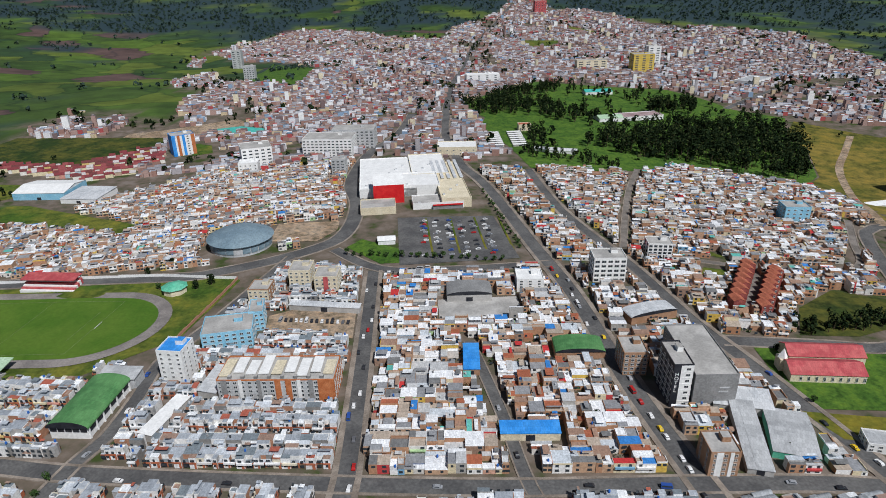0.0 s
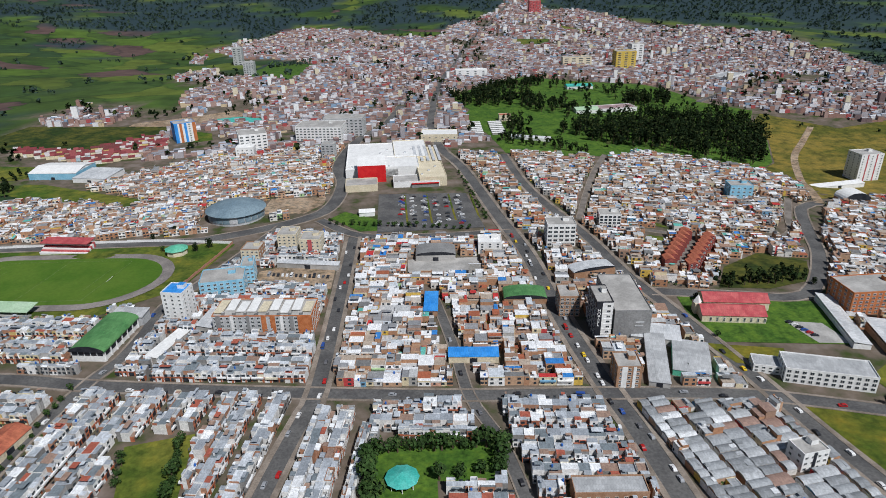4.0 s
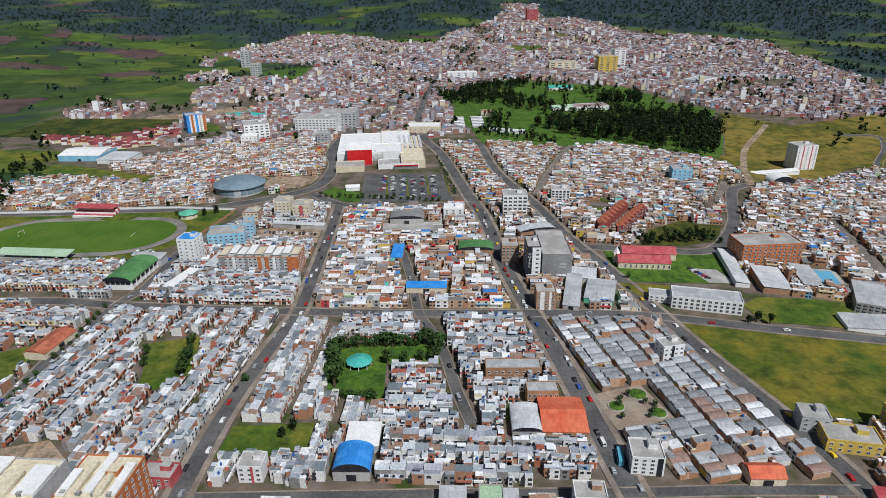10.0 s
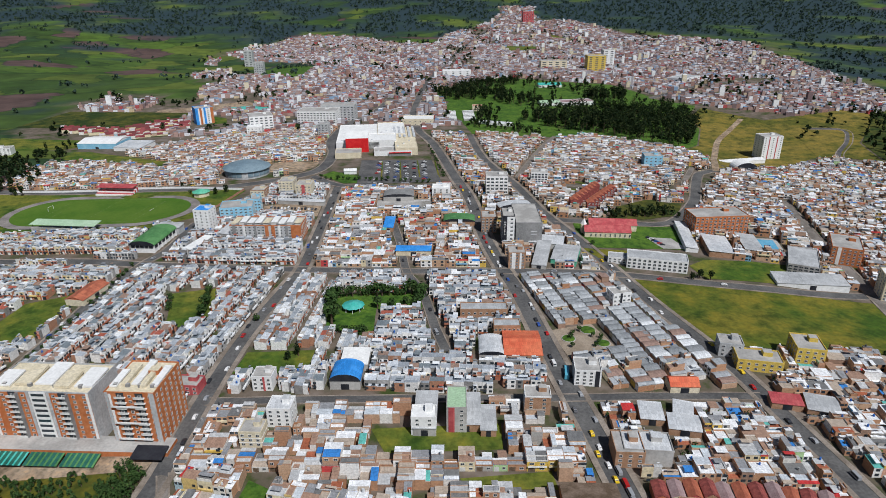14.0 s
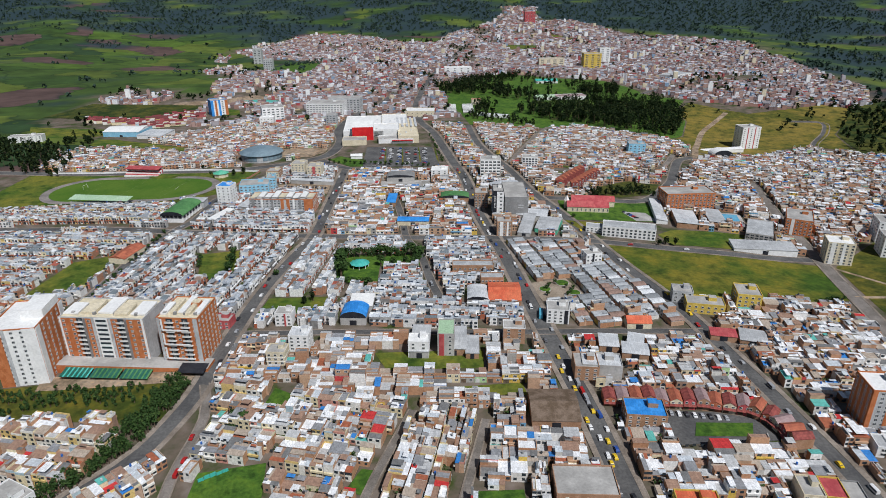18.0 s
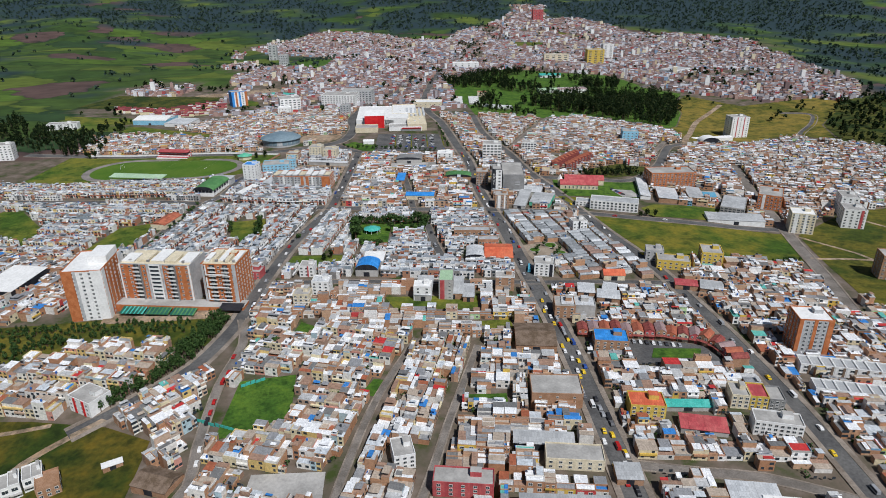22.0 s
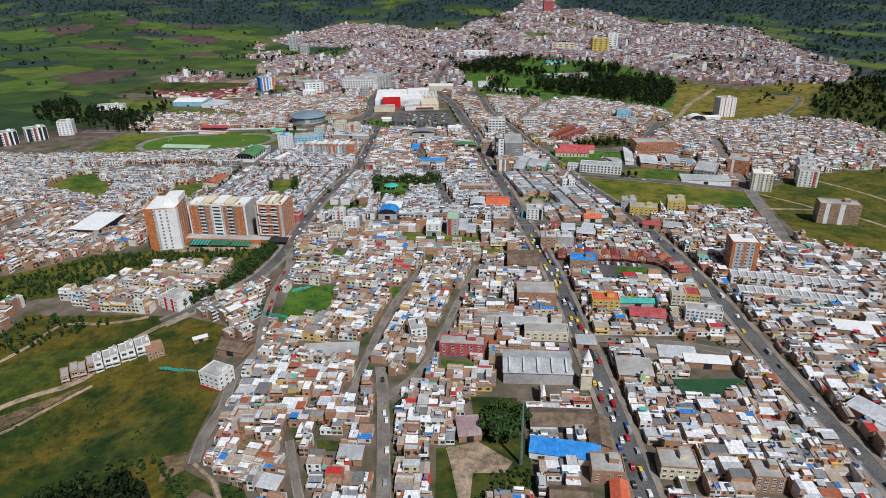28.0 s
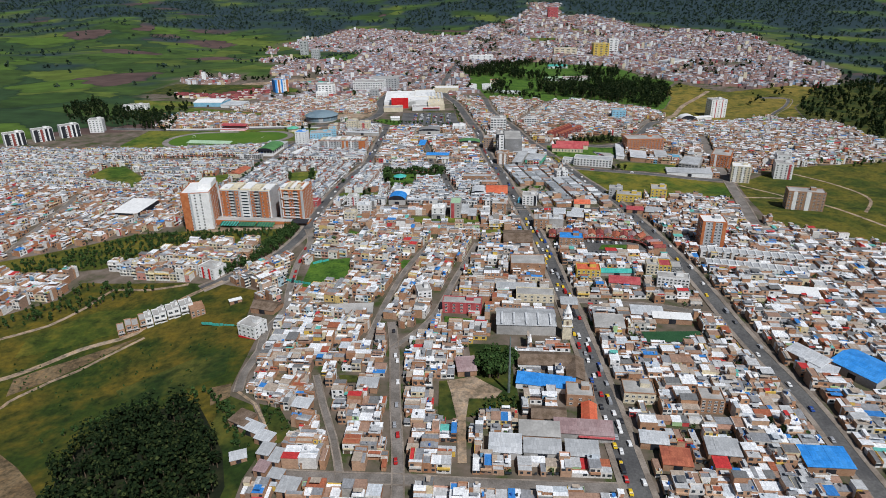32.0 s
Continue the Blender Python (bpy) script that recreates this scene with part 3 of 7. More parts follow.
# ---- mesh tools ----
class Mesh:
    def __init__(self, mats, m=None):
        self.v, self.f, self.i, self.mats, self.m = [], [], [], list(mats), m or Matrix()

    def slot(self, name):
        if name not in self.mats:
            self.mats.append(name)
        return self.mats.index(name)

    def add(self, pts, faces, mats):
        o = len(self.v)
        self.v.extend(tuple(self.m @ Vector(p)) for p in pts)
        for k, f in enumerate(faces):
            self.f.append(tuple(o + j for j in f))
            self.i.append(self.slot(mats if isinstance(mats, str) else mats[k]))

    def box(self, x, y, z, w, d, h, side, top=None, ends=None, lift=0.0):
        """A box on (x, y, z): front and back, ends and top may differ; lift raises the back edge of the top."""
        a, b, c, e = x - w / 2, x + w / 2, y - d / 2, y + d / 2
        p = [(a, c, z), (b, c, z), (b, e, z), (a, e, z), (a, c, z + h), (b, c, z + h), (b, e, z + h + lift), (a, e, z + h + lift)]
        self.add(p, [(0, 1, 5, 4), (2, 3, 7, 6), (1, 2, 6, 5), (3, 0, 4, 7)], [side, side, ends or side, ends or side])
        self.add(p[4:], [(0, 1, 2, 3)], top or side)

    def slab(self, x, y, z, w, d, h, mat, lift=0.0):
        a, b, c, e = x - w / 2, x + w / 2, y - d / 2, y + d / 2
        p = [(a, c, z), (b, c, z), (b, e, z + lift), (a, e, z + lift), (a, c, z + h), (b, c, z + h), (b, e, z + h + lift), (a, e, z + h + lift)]
        self.add(p, [(0, 1, 5, 4), (1, 2, 6, 5), (2, 3, 7, 6), (3, 0, 4, 7), (4, 5, 6, 7), (3, 2, 1, 0)], mat)

    def tube(self, x, y, z, r, h, mat, n=8, r2=None):
        r2 = r if r2 is None else r2
        p = [(x + q * math.cos(6.2832 * k / n), y + q * math.sin(6.2832 * k / n), z + e) for e, q in ((0, r), (h, r2)) for k in range(n)]
        self.add(p, [(k, (k + 1) % n, n + (k + 1) % n, n + k) for k in range(n)] + [tuple(range(n, 2 * n))], mat)

    def gable(self, x, y, z, w, d, h, rise, wall, roof, over=0.4):
        """A house with its ridge along x."""
        self.box(x, y, z, w, d, h, wall, wall)
        a, b, c, e = x - w / 2, x + w / 2, y - d / 2, y + d / 2
        self.add([(a, c, z + h), (a, e, z + h), (a, y, z + h + rise), (b, c, z + h), (b, e, z + h), (b, y, z + h + rise)], [(0, 2, 1), (3, 4, 5)], wall)
        a, b, k = a - over, b + over, rise / (d / 2) * over
        for s in (-1, 1):
            f = y + s * (d / 2 + over)
            p = [(a, f, z + h - k), (b, f, z + h - k), (b, y, z + h + rise), (a, y, z + h + rise)]
            q = [(u, v, t + 0.2) for u, v, t in p]
            self.add(p + q, [(4, 5, 6, 7), (0, 1, 5, 4), (1, 2, 6, 5), (3, 0, 4, 7), (3, 2, 1, 0)], roof)

    def vault(self, x, y, z, w, d, rise, mat, n=12, end=None):
        """A barrel roof: an arc across x, running along y."""
        p, q = [], []
        for k in range(n + 1):
            t = math.pi * k / n
            p.append((x - w / 2 * math.cos(t), z + rise * math.sin(t)))
        for yy in (y - d / 2, y + d / 2):
            q += [(u, yy, v) for u, v in p]
        self.add(q, [(k, k + 1, n + 2 + k, n + 1 + k) for k in range(n)], mat)
        self.add(q, [tuple(range(n + 1)), tuple(range(2 * n + 1, n, -1))], end or mat)

    def data(self, name):
        me = bpy.data.meshes.new(name)
        me.from_pydata(self.v, [], self.f)
        for k in self.mats:
            me.materials.append(MATS[k])
        me.polygons.foreach_set("material_index", np.array(self.i, np.int32))
        me.update()
        return me

    def thing(self, name, label, category, kind="", parent=None, group=""):
        ob = new(name, self.data(name))
        ob.parent = parent
        return tagged(ob, label, category, group, kind)


def part(name, mesh, parent, label="", at=None):
    """Links a Mesh, or mesh data, as one part of a thing."""
    ob = new(name, mesh.data(name) if isinstance(mesh, Mesh) else mesh)
    ob.parent = parent
    if at is not None:
        ob.matrix_basis = at
    return tagged(ob, label)


def root(name, x, y, turn, label, category, group="", z=None):
    ob = new(name)
    ob.empty_display_size = 1
    ob.matrix_basis = pose(x, y, gz(x, y) if z is None else z, 0, 0, turn)
    return tagged(ob, label, category, group)


# ---- ground ----
def spread(a, b, fine0, fine1, step, far):
    out, v, s = list(np.arange(fine0, fine1 + 1, step)), fine1, step
    while v < b:
        s = min(s * 1.25, far)
        v += s
        out.append(v)
    v, s = fine0, step
    while v > a:
        s = min(s * 1.25, far)
        v -= s
        out.insert(0, v)
    return np.array(out)


gx, gy = spread(-3600, 3600, -560, 480, 10, 80), spread(-1700, 3700, -560, 560, 10, 60)
GX, GY = np.meshgrid(gx, gy)
GZ = ground_z(GX, GY)
nx, ny = len(gx), len(gy)
idx = np.arange(nx * ny).reshape(ny, nx)
faces = np.stack([idx[:-1, :-1], idx[:-1, 1:], idx[1:, 1:], idx[1:, :-1]], -1).reshape(-1, 4)
me = bpy.data.meshes.new("ground")
me.from_pydata(np.stack([GX, GY, GZ], -1).reshape(-1, 3).tolist(), [], faces.tolist())
me.materials.append(MATS["land"])
at = me.attributes.new("town", "FLOAT", "POINT")
at.data.foreach_set("value", np.array([1.0 if inside(x, y, TOWN) else 0.0 for x, y in zip(GX.ravel(), GY.ravel())], np.float32))
# how far the ground takes the haze-blue woodland colour
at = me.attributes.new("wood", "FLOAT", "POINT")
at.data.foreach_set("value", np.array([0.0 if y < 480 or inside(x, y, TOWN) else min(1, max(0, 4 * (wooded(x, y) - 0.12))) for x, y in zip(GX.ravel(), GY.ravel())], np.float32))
me.update()
for p in me.polygons:
    p.use_smooth = True
tagged(new("ground", me), "rolling land of green fields and bare town ground", "ground", kind="structure")


def ribbon(pts, left, right, lift, step=9.0):
    """A strip along a line, from left to right of it, lying on the land."""
    line = [pts[0]]
    for i in range(len(pts) - 1):
        n = max(1, int((pts[i + 1] - pts[i]).length / step))
        p0, p3 = pts[max(i - 1, 0)], pts[min(i + 2, len(pts) - 1)]
        for k in range(1, n + 1):
            t = k / n
            a, b = pts[i], pts[i + 1]
            line.append(0.5 * (2 * a + (b - p0) * t + (2 * p0 - 5 * a + 4 * b - p3) * t * t + (3 * a - p0 - 3 * b + p3) * t ** 3))
    v, f = [], []
    for i, p in enumerate(line):
        d = (line[min(i + 1, len(line) - 1)] - line[max(i - 1, 0)]).normalized()
        s = Vector((d.y, -d.x))
        for o in (left, right):
            q = p + s * o
            z = max(gz(q.x, q.y), gz(p.x, p.y)) + lift
            v += [(q.x, q.y, z), (q.x, q.y, z - 1.2)]
        if i:
            k = 4 * i
            f += [(k - 4, k - 2, k + 2, k), (k - 3, k - 4, k, k + 1), (k - 2, k - 1, k + 3, k + 2)]
    return v, f


for r in ROADS:
    me = Mesh([r.kind])
    me.add(*ribbon(r.pts, -r.half, r.half, 0.28), r.kind)
    label = {"asphalt": "grey asphalt street with worn edges", "paving": "pale paved side street", "dirt": "bare earth track through the grass"}[r.kind]
    me.thing("road", label, "road", "structure")
    if r.kind != "dirt":
        side = 2.7 if r.name in ("avenue", "east_street", "west_street") else 1.3 if r.half >= 3 else 0.7
        for a, b in ((-r.half - side, -r.half), (r.half, r.half + side)):
            me = Mesh(["walk"])
            me.add(*ribbon(r.pts, a, b, 0.43), "walk")
            me.thing("pavement", "raised pavement along the street kerb", "pavement", "structure")
for k, p in enumerate(PATCHES):
    bm = bmesh.new()
    bm.faces.new([bm.verts.new((x, y, 0)) for x, y in p.poly])
    for ax, lo, hi in ((0, p.lo[0], p.hi[0]), (1, p.lo[1], p.hi[1])):
        for v in np.arange(lo + 12, hi, 12):
            co, no = [0, 0, 0], [0, 0, 0]
            co[ax], no[ax] = v, 1
            bmesh.ops.bisect_plane(bm, geom=bm.verts[:] + bm.edges[:] + bm.faces[:], plane_co=co, plane_no=no)
    for v in bm.verts:
        v.co.z = gz(v.co.x, v.co.y) + 0.14 + 0.004 * k + (0.2 if p.name == "court_green" else 0)
    bmesh.ops.recalc_face_normals(bm, faces=bm.faces)
    me = bpy.data.meshes.new(p.name)
    bm.to_mesh(me)
    bm.free()
    if me.polygons and me.polygons[0].normal.z < 0:
        me.flip_normals()
    me.materials.append(MATS[p.kind])
    tagged(new(p.name, me), p.label, "paved area" if p.kind in ("asphalt", "paving", "concrete", "dirt", "sand", "teal") else "grass", kind="structure")

# ---- larger buildings ----
WINDOWS = {}


def window_data(w, h, frame_mat="frame"):
    key = (round(w, 2), round(h, 2), frame_mat)
    if key not in WINDOWS:
        me = Mesh([frame_mat, "glass"])
        t = 0.12
        for x, z, a, b in ((0, 0, w, t), (0, h - t, w, t), (-w / 2 + t / 2, t, t, h - 2 * t), (w / 2 - t / 2, t, t, h - 2 * t), (0, t, 0.08, h - 2 * t)):
            me.slab(x, -0.05, z, a, 0.14, b, frame_mat)
        me.add([(-w / 2 + t, -0.03, t), (w / 2 - t, -0.03, t), (w / 2 - t, -0.03, h - t), (-w / 2 + t, -0.03, h - t)], [(0, 1, 2, 3)], "glass")
        WINDOWS[key] = me.data("window")
    return WINDOWS[key]


def face_windows(ob, w, d, side, z0, storeys, step_z, cols, win_w, win_h, frame_mat="frame", skip=()):
    """Rows of windows on one side of a box: 0 front, 1 right, 2 back, 3 left."""
    length = w if side in (0, 2) else d
    data = window_data(win_w, win_h, frame_mat)
    for s in range(storeys):
        for c in range(cols):
            if c in skip:
                continue
            u = (c + 0.5) / cols * length - length / 2
            z = z0 + s * step_z
            m = {0: pose(u, -d / 2, z), 1: pose(w / 2, u, z, 0, 0, 90), 2: pose(-u, d / 2, z, 0, 0, 180), 3: pose(-w / 2, -u, z, 0, 0, -90)}[side]
            part("window", data, ob, at=m)


def parapet(me, w, d, z, mat, t=0.3, h=0.7, x=0.0, y=0.0):
    for cx, cy, a, b in ((0, -d / 2 + t / 2, w, t), (0, d / 2 - t / 2, w, t), (-w / 2 + t / 2, 0, t, d - 2 * t), (w / 2 - t / 2, 0, t, d - 2 * t)):
        me.slab(x + cx, y + cy, z, a, b, h, mat)


def block(name, label, x, y, turn, w, d, h, wall, roof="concrete", sides=None, storeys=3, cols=(5, 3, 0, 3), win=(1.5, 1.3), z0=1.0, ends=None, bands=None, stripes=(), frame_mat="frame", category="building", extra=1.0, penthouse=True, group=""):
    """A building with its walls, roof, parapet, windows, floor bands and upright panels. (x, y) is the middle."""
    claim(x, y, w, d, turn, extra)
    h = h * 0.86 if h < 11.5 and category in ("house", "shop", "school", "building") else h
    ob = root(name, x, y, turn, label, category, group)
    me = Mesh([wall])
    me.box(0, 0, -3, w, d, h + 3, wall, roof, ends)
    part("wall", me, ob)
    me = Mesh([roof])
    me.slab(0, 0, h, w - 0.7, d - 0.7, 0.12, roof)
    part("roof", me, ob, "weathered flat roof")
    me = Mesh([ends or wall])
    parapet(me, w + 0.06, d + 0.06, h - 0.02, ends or wall)
    part("parapet", me, ob)
    step = (h - 0.6) / storeys
    for side, c in enumerate(cols):
        if c and not (side == 1 and x > 20) and not (side == 3 and x < -165):
            face_windows(ob, w, d, side, z0, storeys, step, c, win[0], min(win[1], step - 0.7), frame_mat)
    if bands:
        for s in range(1, storeys):
            me = Mesh([bands])
            me.slab(0, 0, s * step + 0.05, w + 0.24, d + 0.24, 0.3, bands)
            part("floor_band", me, ob)
    for sx, sw, smat in stripes:
        me = Mesh([smat])
        me.slab(sx * w, -d / 2 - 0.11, -0.5, sw * w, 0.22, h + 0.9, smat)
        part("facade_panel", me, ob)
    if penthouse:
        me = Mesh([wall])
        me.box(w * 0.2, d * 0.15, h + 0.1, min(4.5, w * 0.3), min(4, d * 0.35), 2.4, wall, roof)
        part("stair_house", me, ob)
    return ob


# market hall with its red box
claim(-126, 345, 104, 190, 3, 0)
ob = root("market_hall", -126, 348, 3, "large white flat-roofed market hall with a red box", "shopping centre")
for cx, cy, w, d, h, mat, top in ((-22, 20, 52, 100, 8, "whitepaint", "whitepaint"), (20, 40, 36, 70, 9, "creamwall", "whitepaint"), (36, -10, 26, 110, 8, "creamwall", "creamwall"), (8, -10, 34, 40, 9.5, "whitepaint", "whitepaint"), (-32, -62, 30, 22, 6, "creamwall", "concrete"), (20, -55, 44, 22, 5, "whitepaint", "concrete")):
    me = Mesh([mat])
    me.box(cx, cy, -2, w, d, h + 2, mat, top)
    wing = part("hall_wing", me, ob)
    me = Mesh([mat])
    parapet(me, w + 0.06, d + 0.06, h, mat, 0.4, 0.8, cx, cy)
    part("parapet", me, wing)
    for j in range(int(w * d / 800)):
        me = Mesh(["zinc"])
        me.box(cx - w * 0.38 + (j * 7.3) % (w * 0.76), cy - d * 0.4 + (j * 11.9) % (d * 0.8), h, 2.2, 1.8, 1.3, "zinc", "zincgrey")
        part("roof_unit", me, wing)
me = Mesh(["red"])
me.box(-22, -34, 0, 27, 24, 17, "red", "whitepaint", "whitepaint", 3.5)
part("red_box", me, ob, "bright red box rising above the entrance")
me = Mesh(["greywall"])
me.box(28, -66.5, 0, 26, 3, 4, "greywall")
part("entrance", me, ob)
me = Mesh(["red"])
me.slab(28, -68.3, 3.6, 26, 1.0, 1.0, "red")
part("fascia", me, ob, "red fascia over the entrance")
for k in range(5):
    me = Mesh(["zinc"])
    me.slab(24 + 6 * k, 20, 8.9, 3, 60, 0.4, "zinc")
    part("skylight", me, ob)
for k in range(4):
    ob = root("planted_median", -113 + 20 * k, 222, 2, "narrow planted median of the car park", "planting strip")
    me = Mesh(["drygrass"])
    me.slab(0, 0, -0.5, 1.6, 76, 0.95, "drygrass")
    part("bed", me, ob)
claim(-150, 262, 12, 12, 0)
ob = root("kiosk", -146, 214, 3, "small white pavilion at the car park", "pavilion")
me = Mesh(["whitepaint"])
me.gable(0, 0, 0, 13, 9, 3.6, 1.5, "whitepaint", "whitepaint")
part("body", me, ob)

# towers and blocks of the middle town
block("hotel_tower", "white hotel tower with a dark sign strip and balconies", -5, 12, -3, 9, 20, 23, "whitepaint", "concrete", storeys=7, cols=(2, 3, 0, 4), bands="whitepaint", win=(2.0, 1.4), stripes=((-0.32, 0.36, "blackwall"),), ends="blackwall", category="hotel")
ob = block("grey_block", "plain grey-walled hotel wing with flat roof", 11, 22, -3, 20, 44, 18.5, "greywall", "concrete", storeys=5, cols=(0, 0, 0, 6), win=(2.2, 1.4), category="hotel", penthouse=False)
for k in range(2):
    me = Mesh(["midgrey"])
    me.slab(4 - 0.3 * k, -22.1, 11.5 - 2.2 * k, 4.5, 0.2, 0.7, "midgrey")
    part("sign_bar", me, ob, "grey sign on the blank wall")
cu = bpy.data.curves.new("sign", "FONT")
cu.body, cu.size, cu.align_x, cu.space_line, cu.extrude = "H\nO\nT\nE\nL", 2.6, "CENTER", 0.85, 0.05
tmp = bpy.data.objects.new("tmp", cu)
scene.collection.objects.link(tmp)
bpy.context.view_layer.update()
sm = bpy.data.meshes.new_from_object(tmp.evaluated_get(bpy.context.evaluated_depsgraph_get()))
bpy.data.objects.remove(tmp)
sm.materials.clear()
sm.materials.append(MATS["whitepaint"])
part("sign_letters", sm, bpy.data.objects["hotel_tower"], "white upright hotel lettering", pose(-2.9, -10.3, 17.5, 90, 0, 0))
block("white_tower", "white apartment tower with blue roof sheets", -247, 46, -10, 13, 13, 19, "whitepaint", "blueroof", storeys=7, cols=(3, 3, 0, 2), win=(1.4, 1.2), category="apartment building")
block("blue_building", "light blue office block with rows of windows", -230, 79, 8, 27, 20, 11, "lightblue", "concrete", storeys=4, cols=(7, 4, 0, 3), win=(2.0, 1.3), category="office building")
block("blue_annex", "light blue annex behind the office block", -218, 97, 8, 8, 16, 12, "lightblue", "concrete", storeys=4, cols=(3, 4, 0, 0), win=(1.6, 1.3), category="office building")
ob = block("long_flats", "long apartment block in orange, grey and white", -193, 31, -4, 56, 20, 12.5, "midgrey", "concrete", storeys=5, cols=(16, 5, 0, 5), win=(1.8, 1.5), stripes=((-0.44, 0.05, "greywall"), (-0.3, 0.03, "whitepaint"), (-0.14, 0.03, "greywall"), (0.02, 0.05, "orangebrick"), (0.11, 0.05, "orangebrick"), (0.2, 0.03, "whitepaint"), (0.3, 0.04, "greywall"), (0.43, 0.14, "orangebrick")), ends="orangebrick", category="apartment building", penthouse=False)
for k in range(9):
    me = Mesh(["whitepaint"])
    me.slab(-25 + 6.2 * k, 1.5 * (k % 2), 13.3, 4.9, 12 + 3 * (k % 3 == 0), 0.5, "whitepaint" if k % 4 else "creamwall", 0.5 if k % 2 else -0.4)
    part("roof_sheet", me, ob, "white sheet roof piece")
for k in range(8):
    me = Mesh(["greywall"])
    me.box(-22 + 6.3 * k, -8, 12.6, 1.5, 1.6, 1.6, "greywall", "concrete")
    part("roof_vent", me, ob)
block("brown_tower", "narrow brown brick corner tower", -5, -36, -4, 12, 13, 12, "brownbrick", "concrete", storeys=5, cols=(3, 3, 0, 2), win=(1.5, 1.3), stripes=((-0.2, 0.22, "whitepaint"), (0.2, 0.12, "whitepaint")), category="apartment building")
block("white_office", "white concrete office building", 2, 141, -4, 21, 16, 17, "whitepaint", "concrete", storeys=5, cols=(5, 3, 0, 3), win=(3.0, 1.8), bands="whitepaint", category="office building")
block("black_white_office", "white office with black window bands", 50, 176, -8, 17, 14, 11, "whitepaint", "concrete", storeys=4, cols=(5, 3, 0, 2), win=(2.2, 1.6), frame_mat="blackwall", category="office building")
block("white_corner", "white corner building beside the avenue", -52, 131, -4, 17, 15, 10, "whitepaint", "whitepaint", storeys=4, cols=(3, 5, 0, 0), win=(1.8, 1.4), category="building")
block("cream_block", "cream apartment block by the stadium road", -200, 150, -4, 14, 16, 13, "creamwall", "concrete", storeys=5, cols=(4, 4, 0, 2), category="apartment building")
block("pink_block", "pale pink apartment block", -182, 141, -4, 15, 16, 12, "creamwall", "concrete", storeys=4, cols=(4, 4, 0, 2), stripes=((0, 0.2, "pinkred"),), category="apartment building")
block("tan_block", "tan apartment block near the stadium", -222, 128, -6, 13, 14, 11, "creamwall", "concrete", storeys=4, cols=(4, 3, 0, 2), ends="brownbrick", category="apartment building")
block("long_school", "long white three-storey school with grey roof", 95, -40, -17, 41, 15, 9.5, "whitepaint", "zincgrey", storeys=3, cols=(12, 4, 0, 4), win=(1.9, 1.7), category="school", penthouse=False)
block("school_annex", "low white school annex", 70, -29, -17, 13, 10, 5, "whitepaint", "zincgrey", storeys=2, cols=(4, 0, 0, 3), win=(1.6, 1.2), category="school", penthouse=False)
block("orange_flats", "orange brick apartment block with balconies", 169, 32, 2, 44, 22, 15, "orangebrick", "concrete", storeys=6, cols=(12, 5, 0, 5), win=(2.0, 1.4), bands="orangebrick", category="apartment building")
block("brick_flats", "orange brick apartment building", 244, -22, -28, 20, 30, 13, "orangebrick", "concrete", storeys=5, cols=(6, 4, 0, 6), win=(1.8, 1.3), stripes=((-0.25, 0.12, "whitepaint"),), category="apartment building")
block("unfinished_building", "unfinished grey concrete building frame", 205, -35, -28, 20, 36, 8, "concrete", "zincgrey", storeys=3, cols=(6, 8, 0, 8), win=(2.4, 1.8), frame_mat="concrete", penthouse=False)
block("white_flats", "white tower with dark window strips", 239, -84, -20, 18, 16, 17, "creamwall", "whitepaint", storeys=7, cols=(5, 3, 0, 3), win=(1.6, 1.5), stripes=((-0.3, 0.16, "whitepaint"), (0.1, 0.12, "whitepaint")), category="apartment building")
block("white_red_flats", "white apartment block with red trim", 287, -75, -20, 17, 18, 16, "whitepaint", "concrete", storeys=6, cols=(4, 4, 0, 3), win=(1.6, 1.4), stripes=((0.3, 0.12, "pinkred"),), category="apartment building")
block("white_slab", "white apartment slab at the slope", 300, -46, -20, 14, 20, 17, "whitepaint", "concrete", storeys=6, cols=(3, 4, 0, 4), win=(1.6, 1.4), category="apartment building")
block("brick_slab", "brick and white apartment slab at the slope", 252, -186, -16, 30, 14, 17, "brownbrick", "concrete", storeys=6, cols=(9, 3, 0, 3), win=(1.6, 1.4), stripes=((-0.3, 0.1, "whitepaint"), (0.05, 0.12, "whitepaint")), category="apartment building")
block("orange_tower", "orange brick tower with grey window panels", 133, -281, -8, 17, 15, 21, "midgrey", "whitepaint", storeys=9, cols=(6, 4, 0, 4), win=(1.6, 1.4), ends="orangebrick", stripes=((-0.44, 0.12, "orangebrick"), (-0.02, 0.1, "orangebrick"), (0.42, 0.16, "orangebrick")), category="apartment building")
block("pink_tower", "white and pink apartment tower", 377, 340, 5, 26, 20, 29, "whitepaint", "concrete", storeys=10, cols=(5, 0, 0, 3), win=(1.5, 1.3), stripes=((-0.2, 0.05, "pinkred"), (0.2, 0.05, "pinkred")), category="apartment building")
block("tricolour_tower", "apartment tower in blue, white and red", -395, 524, 30, 26, 20, 24, "whitepaint", "concrete", storeys=8, cols=(5, 4, 0, 3), win=(2, 1.4), stripes=((-0.42, 0.16, "blueroof"), (-0.2, 0.12, "orangebrick"), (0.02, 0.12, "blueroof"), (0.42, 0.16, "orangebrick")), ends="blueroof", category="apartment building")
block("glass_office", "pale grey office complex with window grid", -216, 486, -6, 56, 34, 20, "whitepaint", "concrete", storeys=6, cols=(12, 5, 0, 0), win=(2.8, 1.5), category="office building")
